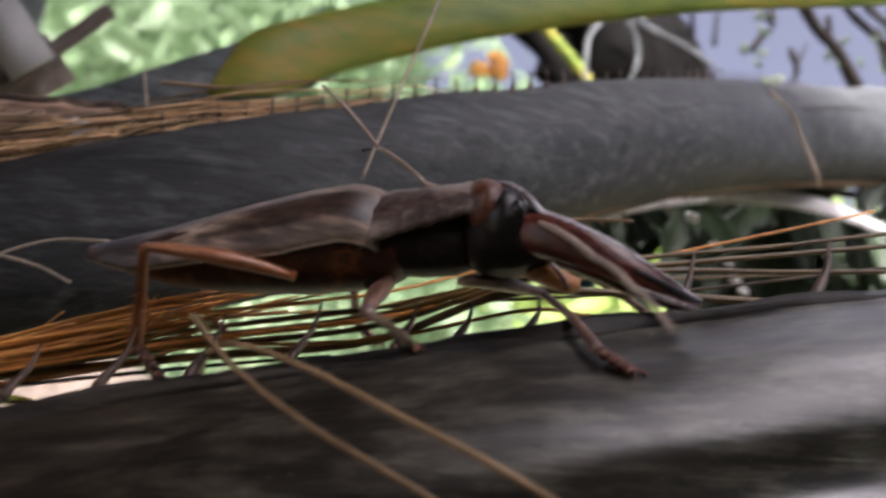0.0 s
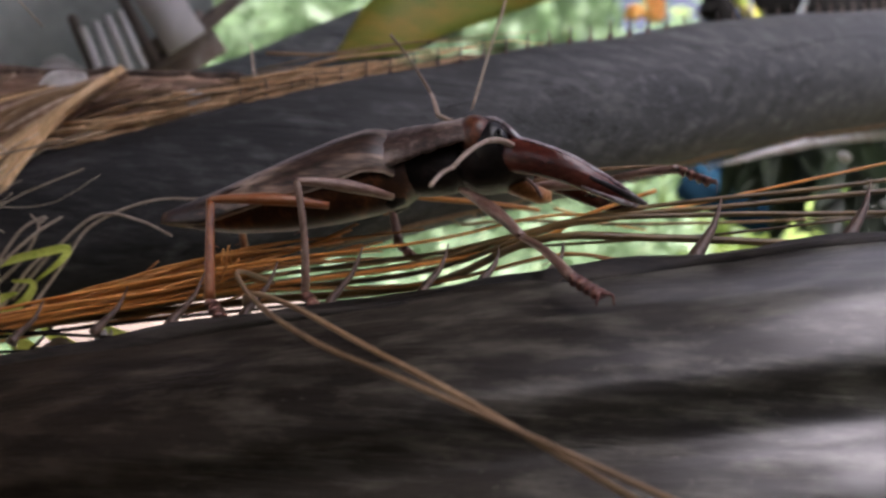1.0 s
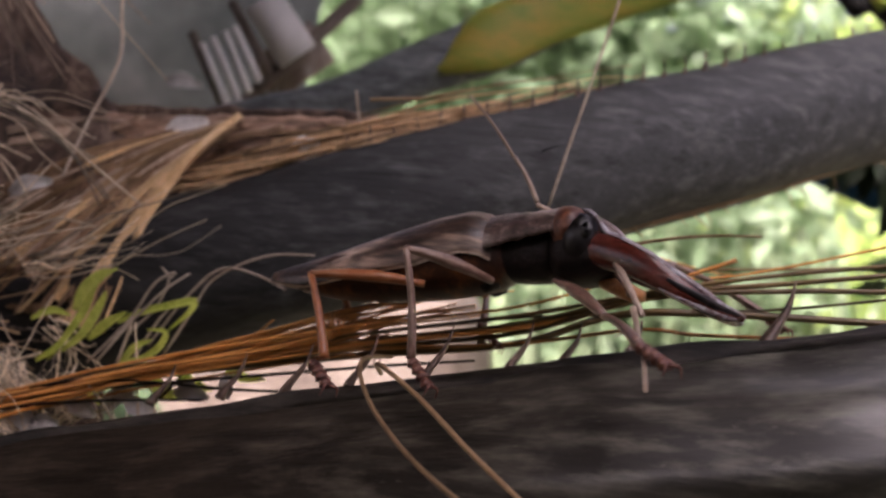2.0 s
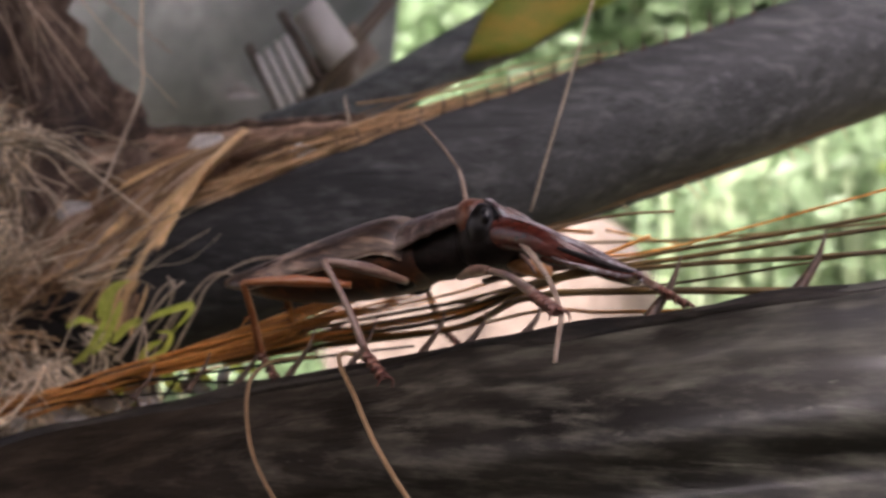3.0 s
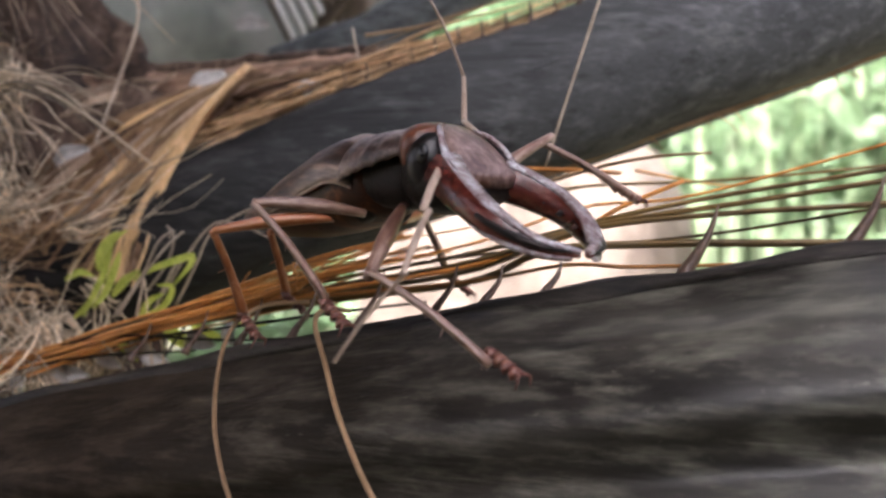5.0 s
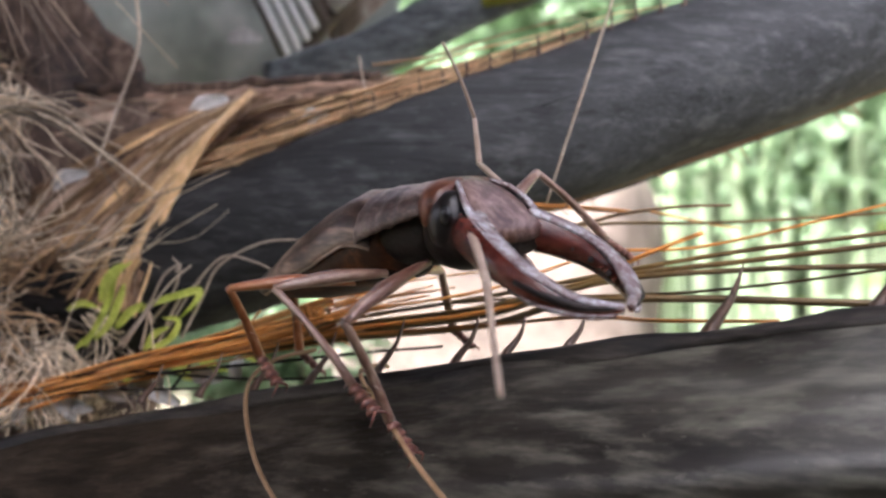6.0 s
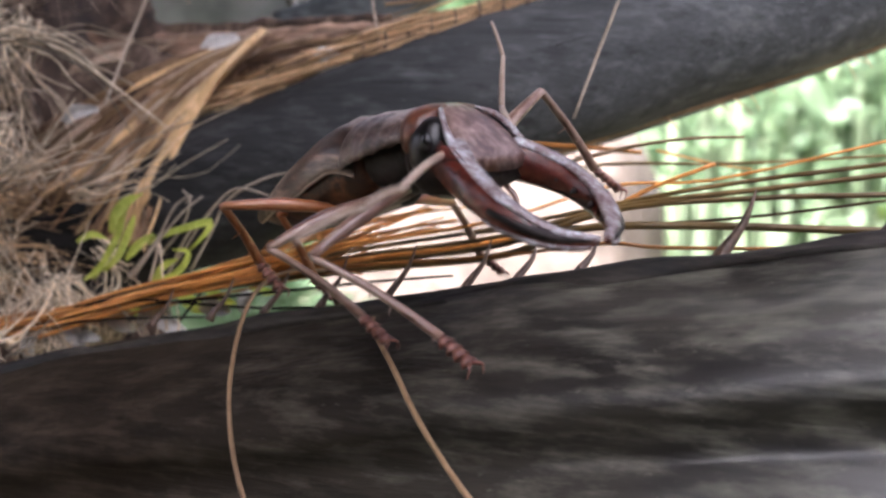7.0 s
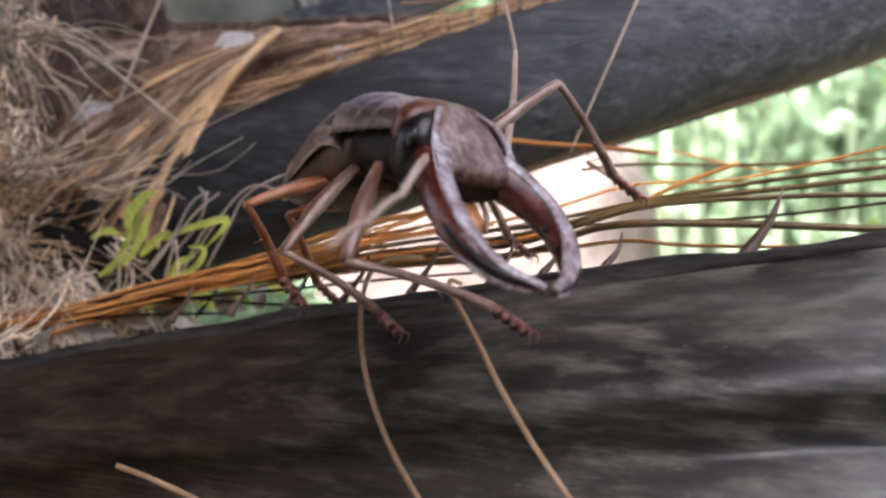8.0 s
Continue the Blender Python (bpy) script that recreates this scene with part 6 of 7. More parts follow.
    walk(foot, [(0, aim((0.0673, 0.0498, -0.0173), (0.0756, 0.0535, -0.0214))), (0.5, aim((0.0574, 0.0108, -0.0200), (0.0660, 0.0099, -0.0251))), (1, aim((0.0755, -0.0148, -0.0138), (0.0844, -0.0166, -0.0181))), (1.5, aim((0.0736, 0.0167, -0.0173), (0.0824, 0.0171, -0.0220))), (1.7, aim((0.0728, 0.0179, -0.0182), (0.0815, 0.0184, -0.0231))), (2.8, aim((0.0721, 0.0356, -0.0153), (0.0799, 0.0402, -0.0194))), (3, aim((0.0735, -0.0033, -0.0159), (0.0825, -0.0038, -0.0203))), (3.5, aim((0.0628, 0.0285, -0.0140), (0.0717, 0.0295, -0.0186))), (4, aim((0.0746, 0.0197, -0.0067), (0.0836, 0.0214, -0.0107))), (5.5, aim((0.0154, 0.0638, -0.0115), (0.0205, 0.0708, -0.0165))), (6, aim((0.0154, 0.0601, -0.0175), (0.0203, 0.0661, -0.0239))), (6.5, aim((0.0179, 0.0540, -0.0183), (0.0226, 0.0596, -0.0250))), (7, aim((0.0133, 0.0585, -0.0168), (0.0174, 0.0647, -0.0236))), (7.5, aim((0.0104, 0.0605, -0.0124), (0.0139, 0.0676, -0.0185))), (8, aim((0.0129, 0.0568, -0.0100), (0.0156, 0.0648, -0.0154)))])
    femur, tibia, foot = LEG_SETS["middle", "far"]
    walk(femur, [(0, aim((-0.0040, 0.0100, -0.0210), (-0.0123, 0.0341, -0.0161))), (0.5, aim((-0.0040, 0.0100, -0.0210), (-0.0114, 0.0345, -0.0165))), (1, aim((-0.0040, 0.0100, -0.0210), (-0.0057, 0.0353, -0.0153))), (1.5, aim((-0.0040, 0.0100, -0.0210), (-0.0107, 0.0334, -0.0119))), (1.7, aim((-0.0040, 0.0100, -0.0210), (-0.0077, 0.0335, -0.0104))), (2.8, aim((-0.0040, 0.0100, -0.0210), (-0.0156, 0.0289, -0.0074))), (3, aim((-0.0040, 0.0100, -0.0210), (-0.0138, 0.0321, -0.0115))), (3.5, aim((-0.0040, 0.0100, -0.0210), (-0.0254, 0.0229, -0.0138))), (4, aim((-0.0040, 0.0100, -0.0210), (-0.0240, 0.0246, -0.0132))), (5.5, aim((-0.0040, 0.0100, -0.0210), (-0.0197, 0.0307, -0.0218))), (6, aim((-0.0040, 0.0100, -0.0210), (-0.0206, 0.0299, -0.0229))), (6.5, aim((-0.0040, 0.0100, -0.0210), (-0.0190, 0.0307, -0.0257))), (7, aim((-0.0040, 0.0100, -0.0210), (-0.0170, 0.0323, -0.0235))), (7.5, aim((-0.0040, 0.0100, -0.0210), (-0.0174, 0.0323, -0.0211))), (8, aim((-0.0040, 0.0100, -0.0210), (-0.0138, 0.0335, -0.0158)))])
    walk(tibia, [(0, aim((-0.0123, 0.0341, -0.0161), (-0.0124, 0.0578, -0.0311))), (0.5, aim((-0.0114, 0.0345, -0.0165), (-0.0164, 0.0602, -0.0263))), (0.667, aim((-0.0095, 0.0348, -0.0161), (-0.0112, 0.0472, -0.0411))), (0.833, aim((-0.0076, 0.0350, -0.0157), (-0.0051, 0.0276, -0.0426))), (1, aim((-0.0057, 0.0353, -0.0153), (-0.0003, 0.0119, -0.0297))), (1.5, aim((-0.0107, 0.0334, -0.0119), (-0.0024, 0.0119, -0.0277))), (1.7, aim((-0.0077, 0.0335, -0.0104), (-0.0032, 0.0132, -0.0292))), (2.25, aim((-0.0117, 0.0312, -0.0089), (-0.0100, 0.0312, -0.0369))), (2.8, aim((-0.0156, 0.0289, -0.0074), (-0.0179, 0.0492, -0.0265))), (3, aim((-0.0138, 0.0321, -0.0115), (-0.0131, 0.0543, -0.0286))), (3.5, aim((-0.0254, 0.0229, -0.0138), (-0.0298, 0.0389, -0.0363))), (4, aim((-0.0240, 0.0246, -0.0132), (-0.0340, 0.0427, -0.0320))), (5.5, aim((-0.0197, 0.0307, -0.0218), (-0.0275, 0.0502, -0.0403))), (6, aim((-0.0206, 0.0299, -0.0229), (-0.0348, 0.0449, -0.0419))), (6.5, aim((-0.0190, 0.0307, -0.0257), (-0.0330, 0.0517, -0.0378))), (7, aim((-0.0170, 0.0323, -0.0235), (-0.0289, 0.0511, -0.0407))), (7.5, aim((-0.0174, 0.0323, -0.0211), (-0.0323, 0.0471, -0.0396))), (8, aim((-0.0138, 0.0335, -0.0158), (-0.0301, 0.0528, -0.0279)))])
    walk(foot, [(0, aim((-0.0124, 0.0578, -0.0311), (-0.0059, 0.0629, -0.0367))), (0.5, aim((-0.0164, 0.0602, -0.0263), (-0.0105, 0.0663, -0.0317))), (1, aim((-0.0003, 0.0119, -0.0297), (0.0067, 0.0094, -0.0363))), (1.5, aim((-0.0024, 0.0119, -0.0277), (0.0054, 0.0106, -0.0339))), (1.7, aim((-0.0032, 0.0132, -0.0292), (0.0042, 0.0121, -0.0358))), (2.8, aim((-0.0179, 0.0492, -0.0265), (-0.0120, 0.0542, -0.0328))), (3, aim((-0.0131, 0.0543, -0.0286), (-0.0065, 0.0592, -0.0343))), (3.5, aim((-0.0298, 0.0389, -0.0363), (-0.0238, 0.0433, -0.0430))), (4, aim((-0.0340, 0.0427, -0.0320), (-0.0291, 0.0482, -0.0387))), (5.5, aim((-0.0275, 0.0502, -0.0403), (-0.0235, 0.0571, -0.0464))), (6, aim((-0.0348, 0.0449, -0.0419), (-0.0317, 0.0509, -0.0492))), (6.5, aim((-0.0330, 0.0517, -0.0378), (-0.0300, 0.0589, -0.0442))), (7, aim((-0.0289, 0.0511, -0.0407), (-0.0258, 0.0576, -0.0476))), (7.5, aim((-0.0323, 0.0471, -0.0396), (-0.0299, 0.0538, -0.0466))), (8, aim((-0.0301, 0.0528, -0.0279), (-0.0287, 0.0612, -0.0330)))])
    femur, tibia, foot = LEG_SETS["hind", "far"]
    walk(femur, [(0, aim((-0.0220, 0.0100, -0.0220), (-0.0469, 0.0171, -0.0193))), (0.5, aim((-0.0220, 0.0100, -0.0220), (-0.0459, 0.0202, -0.0220))), (1, aim((-0.0220, 0.0100, -0.0220), (-0.0479, 0.0116, -0.0206))), (1.5, aim((-0.0220, 0.0100, -0.0220), (-0.0479, 0.0084, -0.0209))), (1.7, aim((-0.0220, 0.0100, -0.0220), (-0.0479, 0.0080, -0.0205))), (2.8, aim((-0.0220, 0.0100, -0.0220), (-0.0444, -0.0030, -0.0235))), (3, aim((-0.0220, 0.0100, -0.0220), (-0.0468, 0.0023, -0.0212))), (3.5, aim((-0.0220, 0.0100, -0.0220), (-0.0419, -0.0067, -0.0235))), (4, aim((-0.0220, 0.0100, -0.0220), (-0.0408, -0.0077, -0.0252))), (5.5, aim((-0.0220, 0.0100, -0.0220), (-0.0366, -0.0112, -0.0257))), (6, aim((-0.0220, 0.0100, -0.0220), (-0.0423, -0.0059, -0.0254))), (6.5, aim((-0.0220, 0.0100, -0.0220), (-0.0341, -0.0130, -0.0222))), (7, aim((-0.0220, 0.0100, -0.0220), (-0.0338, -0.0132, -0.0221))), (7.5, aim((-0.0220, 0.0100, -0.0220), (-0.0327, -0.0136, -0.0247))), (8, aim((-0.0220, 0.0100, -0.0220), (-0.0328, -0.0124, -0.0296)))])
    walk(tibia, [(0, aim((-0.0469, 0.0171, -0.0193), (-0.0486, 0.0390, -0.0349))), (0.5, aim((-0.0459, 0.0202, -0.0220), (-0.0503, 0.0425, -0.0366))), (1, aim((-0.0479, 0.0116, -0.0206), (-0.0505, 0.0335, -0.0363))), (1.5, aim((-0.0479, 0.0084, -0.0209), (-0.0510, 0.0300, -0.0368))), (1.7, aim((-0.0479, 0.0080, -0.0205), (-0.0484, 0.0300, -0.0361))), (2.8, aim((-0.0444, -0.0030, -0.0235), (-0.0507, 0.0176, -0.0398))), (3, aim((-0.0468, 0.0023, -0.0212), (-0.0538, 0.0235, -0.0364))), (3.5, aim((-0.0419, -0.0067, -0.0235), (-0.0524, 0.0118, -0.0400))), (4, aim((-0.0408, -0.0077, -0.0252), (-0.0539, 0.0121, -0.0381))), (5.5, aim((-0.0366, -0.0112, -0.0257), (-0.0507, 0.0000, -0.0459))), (6, aim((-0.0423, -0.0059, -0.0254), (-0.0588, 0.0046, -0.0439))), (6.5, aim((-0.0341, -0.0130, -0.0222), (-0.0429, 0.0023, -0.0426))), (7, aim((-0.0338, -0.0132, -0.0221), (-0.0425, 0.0012, -0.0432))), (7.5, aim((-0.0327, -0.0136, -0.0247), (-0.0446, 0.0002, -0.0446))), (8, aim((-0.0328, -0.0124, -0.0296), (-0.0470, 0.0021, -0.0474)))])
    walk(foot, [(0, aim((-0.0486, 0.0390, -0.0349), (-0.0423, 0.0441, -0.0407))), (0.5, aim((-0.0503, 0.0425, -0.0366), (-0.0445, 0.0480, -0.0426))), (1, aim((-0.0505, 0.0335, -0.0363), (-0.0445, 0.0375, -0.0432))), (1.5, aim((-0.0510, 0.0300, -0.0368), (-0.0449, 0.0349, -0.0430))), (1.7, aim((-0.0484, 0.0300, -0.0361), (-0.0419, 0.0349, -0.0420))), (2.8, aim((-0.0507, 0.0176, -0.0398), (-0.0451, 0.0230, -0.0460))), (3, aim((-0.0538, 0.0235, -0.0364), (-0.0477, 0.0288, -0.0424))), (3.5, aim((-0.0524, 0.0118, -0.0400), (-0.0470, 0.0171, -0.0465))), (4, aim((-0.0539, 0.0121, -0.0381), (-0.0492, 0.0183, -0.0444))), (5.5, aim((-0.0507, 0.0000, -0.0459), (-0.0473, 0.0064, -0.0529))), (6, aim((-0.0588, 0.0046, -0.0439), (-0.0561, 0.0103, -0.0516))), (6.5, aim((-0.0429, 0.0023, -0.0426), (-0.0395, 0.0084, -0.0498))), (7, aim((-0.0425, 0.0012, -0.0432), (-0.0391, 0.0070, -0.0506))), (7.5, aim((-0.0446, 0.0002, -0.0446), (-0.0418, 0.0067, -0.0517))), (8, aim((-0.0470, 0.0021, -0.0474), (-0.0454, 0.0099, -0.0534)))])
    walk(FEELERS["near"][0], [(0, aim((0.0328, -0.0119, -0.0027), (0.0438, -0.0367, -0.0099))), (0.5, aim((0.0331, -0.0122, -0.0050), (0.0473, -0.0356, -0.0109))), (1, aim((0.0332, -0.0121, -0.0064), (0.0266, -0.0391, -0.0098))), (1.5, aim((0.0279, -0.0208, -0.0066), (0.0255, -0.0419, -0.0247))), (1.7, aim((0.0299, -0.0181, -0.0070), (0.0380, -0.0381, -0.0248))), (2.8, aim((0.0318, -0.0145, -0.0034), (0.0458, -0.0256, -0.0249))), (3, aim((0.0319, -0.0138, -0.0023), (0.0509, -0.0277, -0.0175))), (3.5, aim((0.0301, -0.0177, -0.0053), (0.0413, -0.0394, -0.0190))), (4, aim((0.0304, -0.0174, -0.0093), (0.0402, -0.0373, -0.0263))), (5.5, aim((0.0348, -0.0071, -0.0076), (0.0551, -0.0246, -0.0159))), (5.8, aim((0.0346, -0.0082, -0.0085), (0.0547, -0.0245, -0.0191))), (6, aim((0.0344, -0.0089, -0.0091), (0.0551, -0.0243, -0.0198))), (6.2, aim((0.0343, -0.0087, -0.0103), (0.0572, -0.0238, -0.0160))), (6.4, aim((0.0343, -0.0085, -0.0116), (0.0557, -0.0236, -0.0215))), (6.5, aim((0.0342, -0.0084, -0.0122), (0.0522, -0.0289, -0.0188))), (6.6, aim((0.0343, -0.0084, -0.0117), (0.0480, -0.0327, -0.0145))), (6.7, aim((0.0344, -0.0084, -0.0112), (0.0503, -0.0313, -0.0120))), (6.8, aim((0.0344, -0.0083, -0.0107), (0.0502, -0.0312, -0.0145))), (6.9, aim((0.0345, -0.0083, -0.0101), (0.0508, -0.0310, -0.0113))), (7, aim((0.0345, -0.0083, -0.0096), (0.0492, -0.0313, -0.0158))), (7.2, aim((0.0344, -0.0087, -0.0094), (0.0539, -0.0242, -0.0223))), (7.4, aim((0.0343, -0.0092, -0.0092), (0.0542, -0.0237, -0.0225))), (7.5, aim((0.0342, -0.0094, -0.0091), (0.0541, -0.0251, -0.0210))), (7.6, aim((0.0345, -0.0081, -0.0102), (0.0465, -0.0324, -0.0170))), (7.7, aim((0.0347, -0.0068, -0.0113), (0.0480, -0.0314, -0.0128))), (7.8, aim((0.0349, -0.0055, -0.0124), (0.0473, -0.0302, -0.0167))), (7.9, aim((0.0349, -0.0042, -0.0135), (0.0512, -0.0249, -0.0229))), (8, aim((0.0348, -0.0029, -0.0146), (0.0566, -0.0170, -0.0251)))])
    walk(FEELERS["near"][1], [(0, aim((0.0438, -0.0367, -0.0099), (0.0491, -0.0573, -0.0153))), (0.5, aim((0.0473, -0.0356, -0.0109), (0.0572, -0.0547, -0.0152))), (1, aim((0.0266, -0.0391, -0.0098), (0.0195, -0.0578, -0.0189))), (1.5, aim((0.0255, -0.0419, -0.0247), (0.0259, -0.0602, -0.0371))), (1.7, aim((0.0380, -0.0381, -0.0248), (0.0403, -0.0578, -0.0345))), (2.8, aim((0.0458, -0.0256, -0.0249), (0.0522, -0.0411, -0.0392))), (3, aim((0.0509, -0.0277, -0.0175), (0.0605, -0.0443, -0.0283))), (3.5, aim((0.0413, -0.0394, -0.0190), (0.0473, -0.0576, -0.0297))), (4, aim((0.0402, -0.0373, -0.0263), (0.0472, -0.0517, -0.0414))), (5.5, aim((0.0551, -0.0246, -0.0159), (0.0687, -0.0384, -0.0262))), (5.8, aim((0.0547, -0.0245, -0.0191), (0.0696, -0.0373, -0.0291))), (6, aim((0.0551, -0.0243, -0.0198), (0.0701, -0.0383, -0.0277))), (6.2, aim((0.0572, -0.0238, -0.0160), (0.0712, -0.0367, -0.0271))), (6.4, aim((0.0557, -0.0236, -0.0215), (0.0703, -0.0364, -0.0319))), (6.5, aim((0.0522, -0.0289, -0.0188), (0.0654, -0.0458, -0.0235))), (6.6, aim((0.0480, -0.0327, -0.0145), (0.0594, -0.0515, -0.0138))), (6.7, aim((0.0503, -0.0313, -0.0120), (0.0631, -0.0493, -0.0113))), (6.8, aim((0.0502, -0.0312, -0.0145), (0.0612, -0.0502, -0.0147))), (6.9, aim((0.0508, -0.0310, -0.0113), (0.0635, -0.0490, -0.0116))), (7, aim((0.0492, -0.0313, -0.0158), (0.0625, -0.0487, -0.0179))), (7.2, aim((0.0539, -0.0242, -0.0223), (0.0665, -0.0389, -0.0327))), (7.4, aim((0.0542, -0.0237, -0.0225), (0.0672, -0.0368, -0.0344))), (7.5, aim((0.0541, -0.0251, -0.0210), (0.0672, -0.0387, -0.0324))), (7.6, aim((0.0465, -0.0324, -0.0170), (0.0612, -0.0485, -0.0206))), (7.7, aim((0.0480, -0.0314, -0.0128), (0.0614, -0.0488, -0.0130))), (7.8, aim((0.0473, -0.0302, -0.0167), (0.0622, -0.0462, -0.0195))), (7.9, aim((0.0512, -0.0249, -0.0229), (0.0676, -0.0382, -0.0292))), (8, aim((0.0566, -0.0170, -0.0251), (0.0740, -0.0291, -0.0312)))])
    walk(FEELERS["near"][2], [(0, aim((0.0491, -0.0573, -0.0153), (0.0526, -0.0782, -0.0212))), (0.5, aim((0.0572, -0.0547, -0.0152), (0.0643, -0.0751, -0.0196))), (1, aim((0.0195, -0.0578, -0.0189), (0.0163, -0.0785, -0.0257))), (1.5, aim((0.0259, -0.0602, -0.0371), (0.0257, -0.0802, -0.0462))), (1.7, aim((0.0403, -0.0578, -0.0345), (0.0414, -0.0782, -0.0426))), (2.8, aim((0.0522, -0.0411, -0.0392), (0.0561, -0.0585, -0.0521))), (3, aim((0.0605, -0.0443, -0.0283), (0.0655, -0.0628, -0.0391))), (3.5, aim((0.0473, -0.0576, -0.0297), (0.0554, -0.0761, -0.0385))), (4, aim((0.0472, -0.0517, -0.0414), (0.0508, -0.0674, -0.0565))), (5.5, aim((0.0687, -0.0384, -0.0262), (0.0550, -0.0406, -0.0433))), (5.65, aim((0.0692, -0.0378, -0.0277), (0.0709, -0.0499, -0.0460))), (5.8, aim((0.0696, -0.0373, -0.0291), (0.0855, -0.0508, -0.0361))), (6, aim((0.0701, -0.0383, -0.0277), (0.0859, -0.0527, -0.0330))), (6.2, aim((0.0712, -0.0367, -0.0271), (0.0866, -0.0503, -0.0350))), (6.4, aim((0.0703, -0.0364, -0.0319), (0.0863, -0.0501, -0.0381))), (6.5, aim((0.0654, -0.0458, -0.0235), (0.0802, -0.0620, -0.0258))), (6.6, aim((0.0594, -0.0515, -0.0138), (0.0722, -0.0687, -0.0188))), (6.65, aim((0.0612, -0.0504, -0.0126), (0.0542, -0.0684, -0.0230))), (6.7, aim((0.0631, -0.0493, -0.0113), (0.0424, -0.0524, -0.0181))), (6.8, aim((0.0612, -0.0502, -0.0147), (0.0408, -0.0549, -0.0215))), (6.9, aim((0.0635, -0.0490, -0.0116), (0.0434, -0.0531, -0.0198))), (6.95, aim((0.0630, -0.0489, -0.0147), (0.0556, -0.0675, -0.0239))), (7, aim((0.0625, -0.0487, -0.0179), (0.0734, -0.0676, -0.0210))), (7.2, aim((0.0665, -0.0389, -0.0327), (0.0796, -0.0544, -0.0411))), (7.4, aim((0.0672, -0.0368, -0.0344), (0.0803, -0.0515, -0.0443))), (7.5, aim((0.0672, -0.0387, -0.0324), (0.0798, -0.0521, -0.0445))), (7.6, aim((0.0612, -0.0485, -0.0206), (0.0783, -0.0621, -0.0232))), (7.7, aim((0.0614, -0.0488, -0.0130), (0.0754, -0.0656, -0.0152))), (7.8, aim((0.0622, -0.0462, -0.0195), (0.0790, -0.0602, -0.0220))), (7.9, aim((0.0676, -0.0382, -0.0292), (0.0856, -0.0499, -0.0340))), (8, aim((0.0740, -0.0291, -0.0312), (0.0921, -0.0408, -0.0356)))])
    walk(FEELERS["far"][0], [(0, aim((0.0342, 0.0080, -0.0027), (0.0074, 0.0031, 0.0038))), (0.5, aim((0.0345, 0.0078, -0.0050), (0.0080, 0.0014, 0.0015))), (1, aim((0.0346, 0.0079, -0.0064), (0.0114, 0.0142, 0.0079))), (1.5, aim((0.0355, -0.0023, -0.0066), (0.0105, -0.0020, 0.0060))), (1.7, aim((0.0356, 0.0010, -0.0070), (0.0106, -0.0056, 0.0037))), (2.8, aim((0.0349, 0.0052, -0.0034), (0.0114, 0.0111, 0.0107))), (3, aim((0.0345, 0.0061, -0.0023), (0.0096, 0.0118, 0.0091))), (3.5, aim((0.0355, 0.0015, -0.0053), (0.0140, 0.0128, 0.0087))), (4, aim((0.0356, 0.0019, -0.0093), (0.0148, 0.0122, 0.0065))), (5.5, aim((0.0330, 0.0128, -0.0076), (0.0088, 0.0186, 0.0054))), (6, aim((0.0336, 0.0111, -0.0091), (0.0108, 0.0185, 0.0053))), (6.5, aim((0.0332, 0.0115, -0.0122), (0.0123, 0.0250, 0.0007))), (7, aim((0.0334, 0.0117, -0.0096), (0.0125, 0.0271, 0.0009))), (7.5, aim((0.0338, 0.0106, -0.0091), (0.0129, 0.0253, 0.0022))), (8, aim((0.0302, 0.0165, -0.0146), (0.0115, 0.0269, 0.0035)))])
    walk(FEELERS["far"][1], [(0, aim((0.0074, 0.0031, 0.0038), (-0.0069, 0.0172, 0.0127))), (0.5, aim((0.0080, 0.0014, 0.0015), (-0.0048, 0.0163, 0.0112))), (1, aim((0.0114, 0.0142, 0.0079), (0.0078, 0.0328, 0.0191))), (1.5, aim((0.0105, -0.0020, 0.0060), (0.0026, 0.0130, 0.0201))), (1.7, aim((0.0106, -0.0056, 0.0037), (0.0004, 0.0067, 0.0189))), (2.8, aim((0.0114, 0.0111, 0.0107), (0.0013, 0.0229, 0.0263))), (3, aim((0.0096, 0.0118, 0.0091), (-0.0004, 0.0263, 0.0223))), (3.5, aim((0.0140, 0.0128, 0.0087), (0.0030, 0.0268, 0.0216))), (4, aim((0.0148, 0.0122, 0.0065), (0.0038, 0.0252, 0.0204))), (5.5, aim((0.0088, 0.0186, 0.0054), (-0.0048, 0.0285, 0.0195))), (6, aim((0.0108, 0.0185, 0.0053), (-0.0022, 0.0305, 0.0184))), (6.5, aim((0.0123, 0.0250, 0.0007), (0.0038, 0.0360, 0.0177))), (7, aim((0.0125, 0.0271, 0.0009), (0.0008, 0.0392, 0.0151))), (7.5, aim((0.0129, 0.0253, 0.0022), (0.0001, 0.0367, 0.0160))), (8, aim((0.0115, 0.0269, 0.0035), (-0.0027, 0.0332, 0.0191)))])
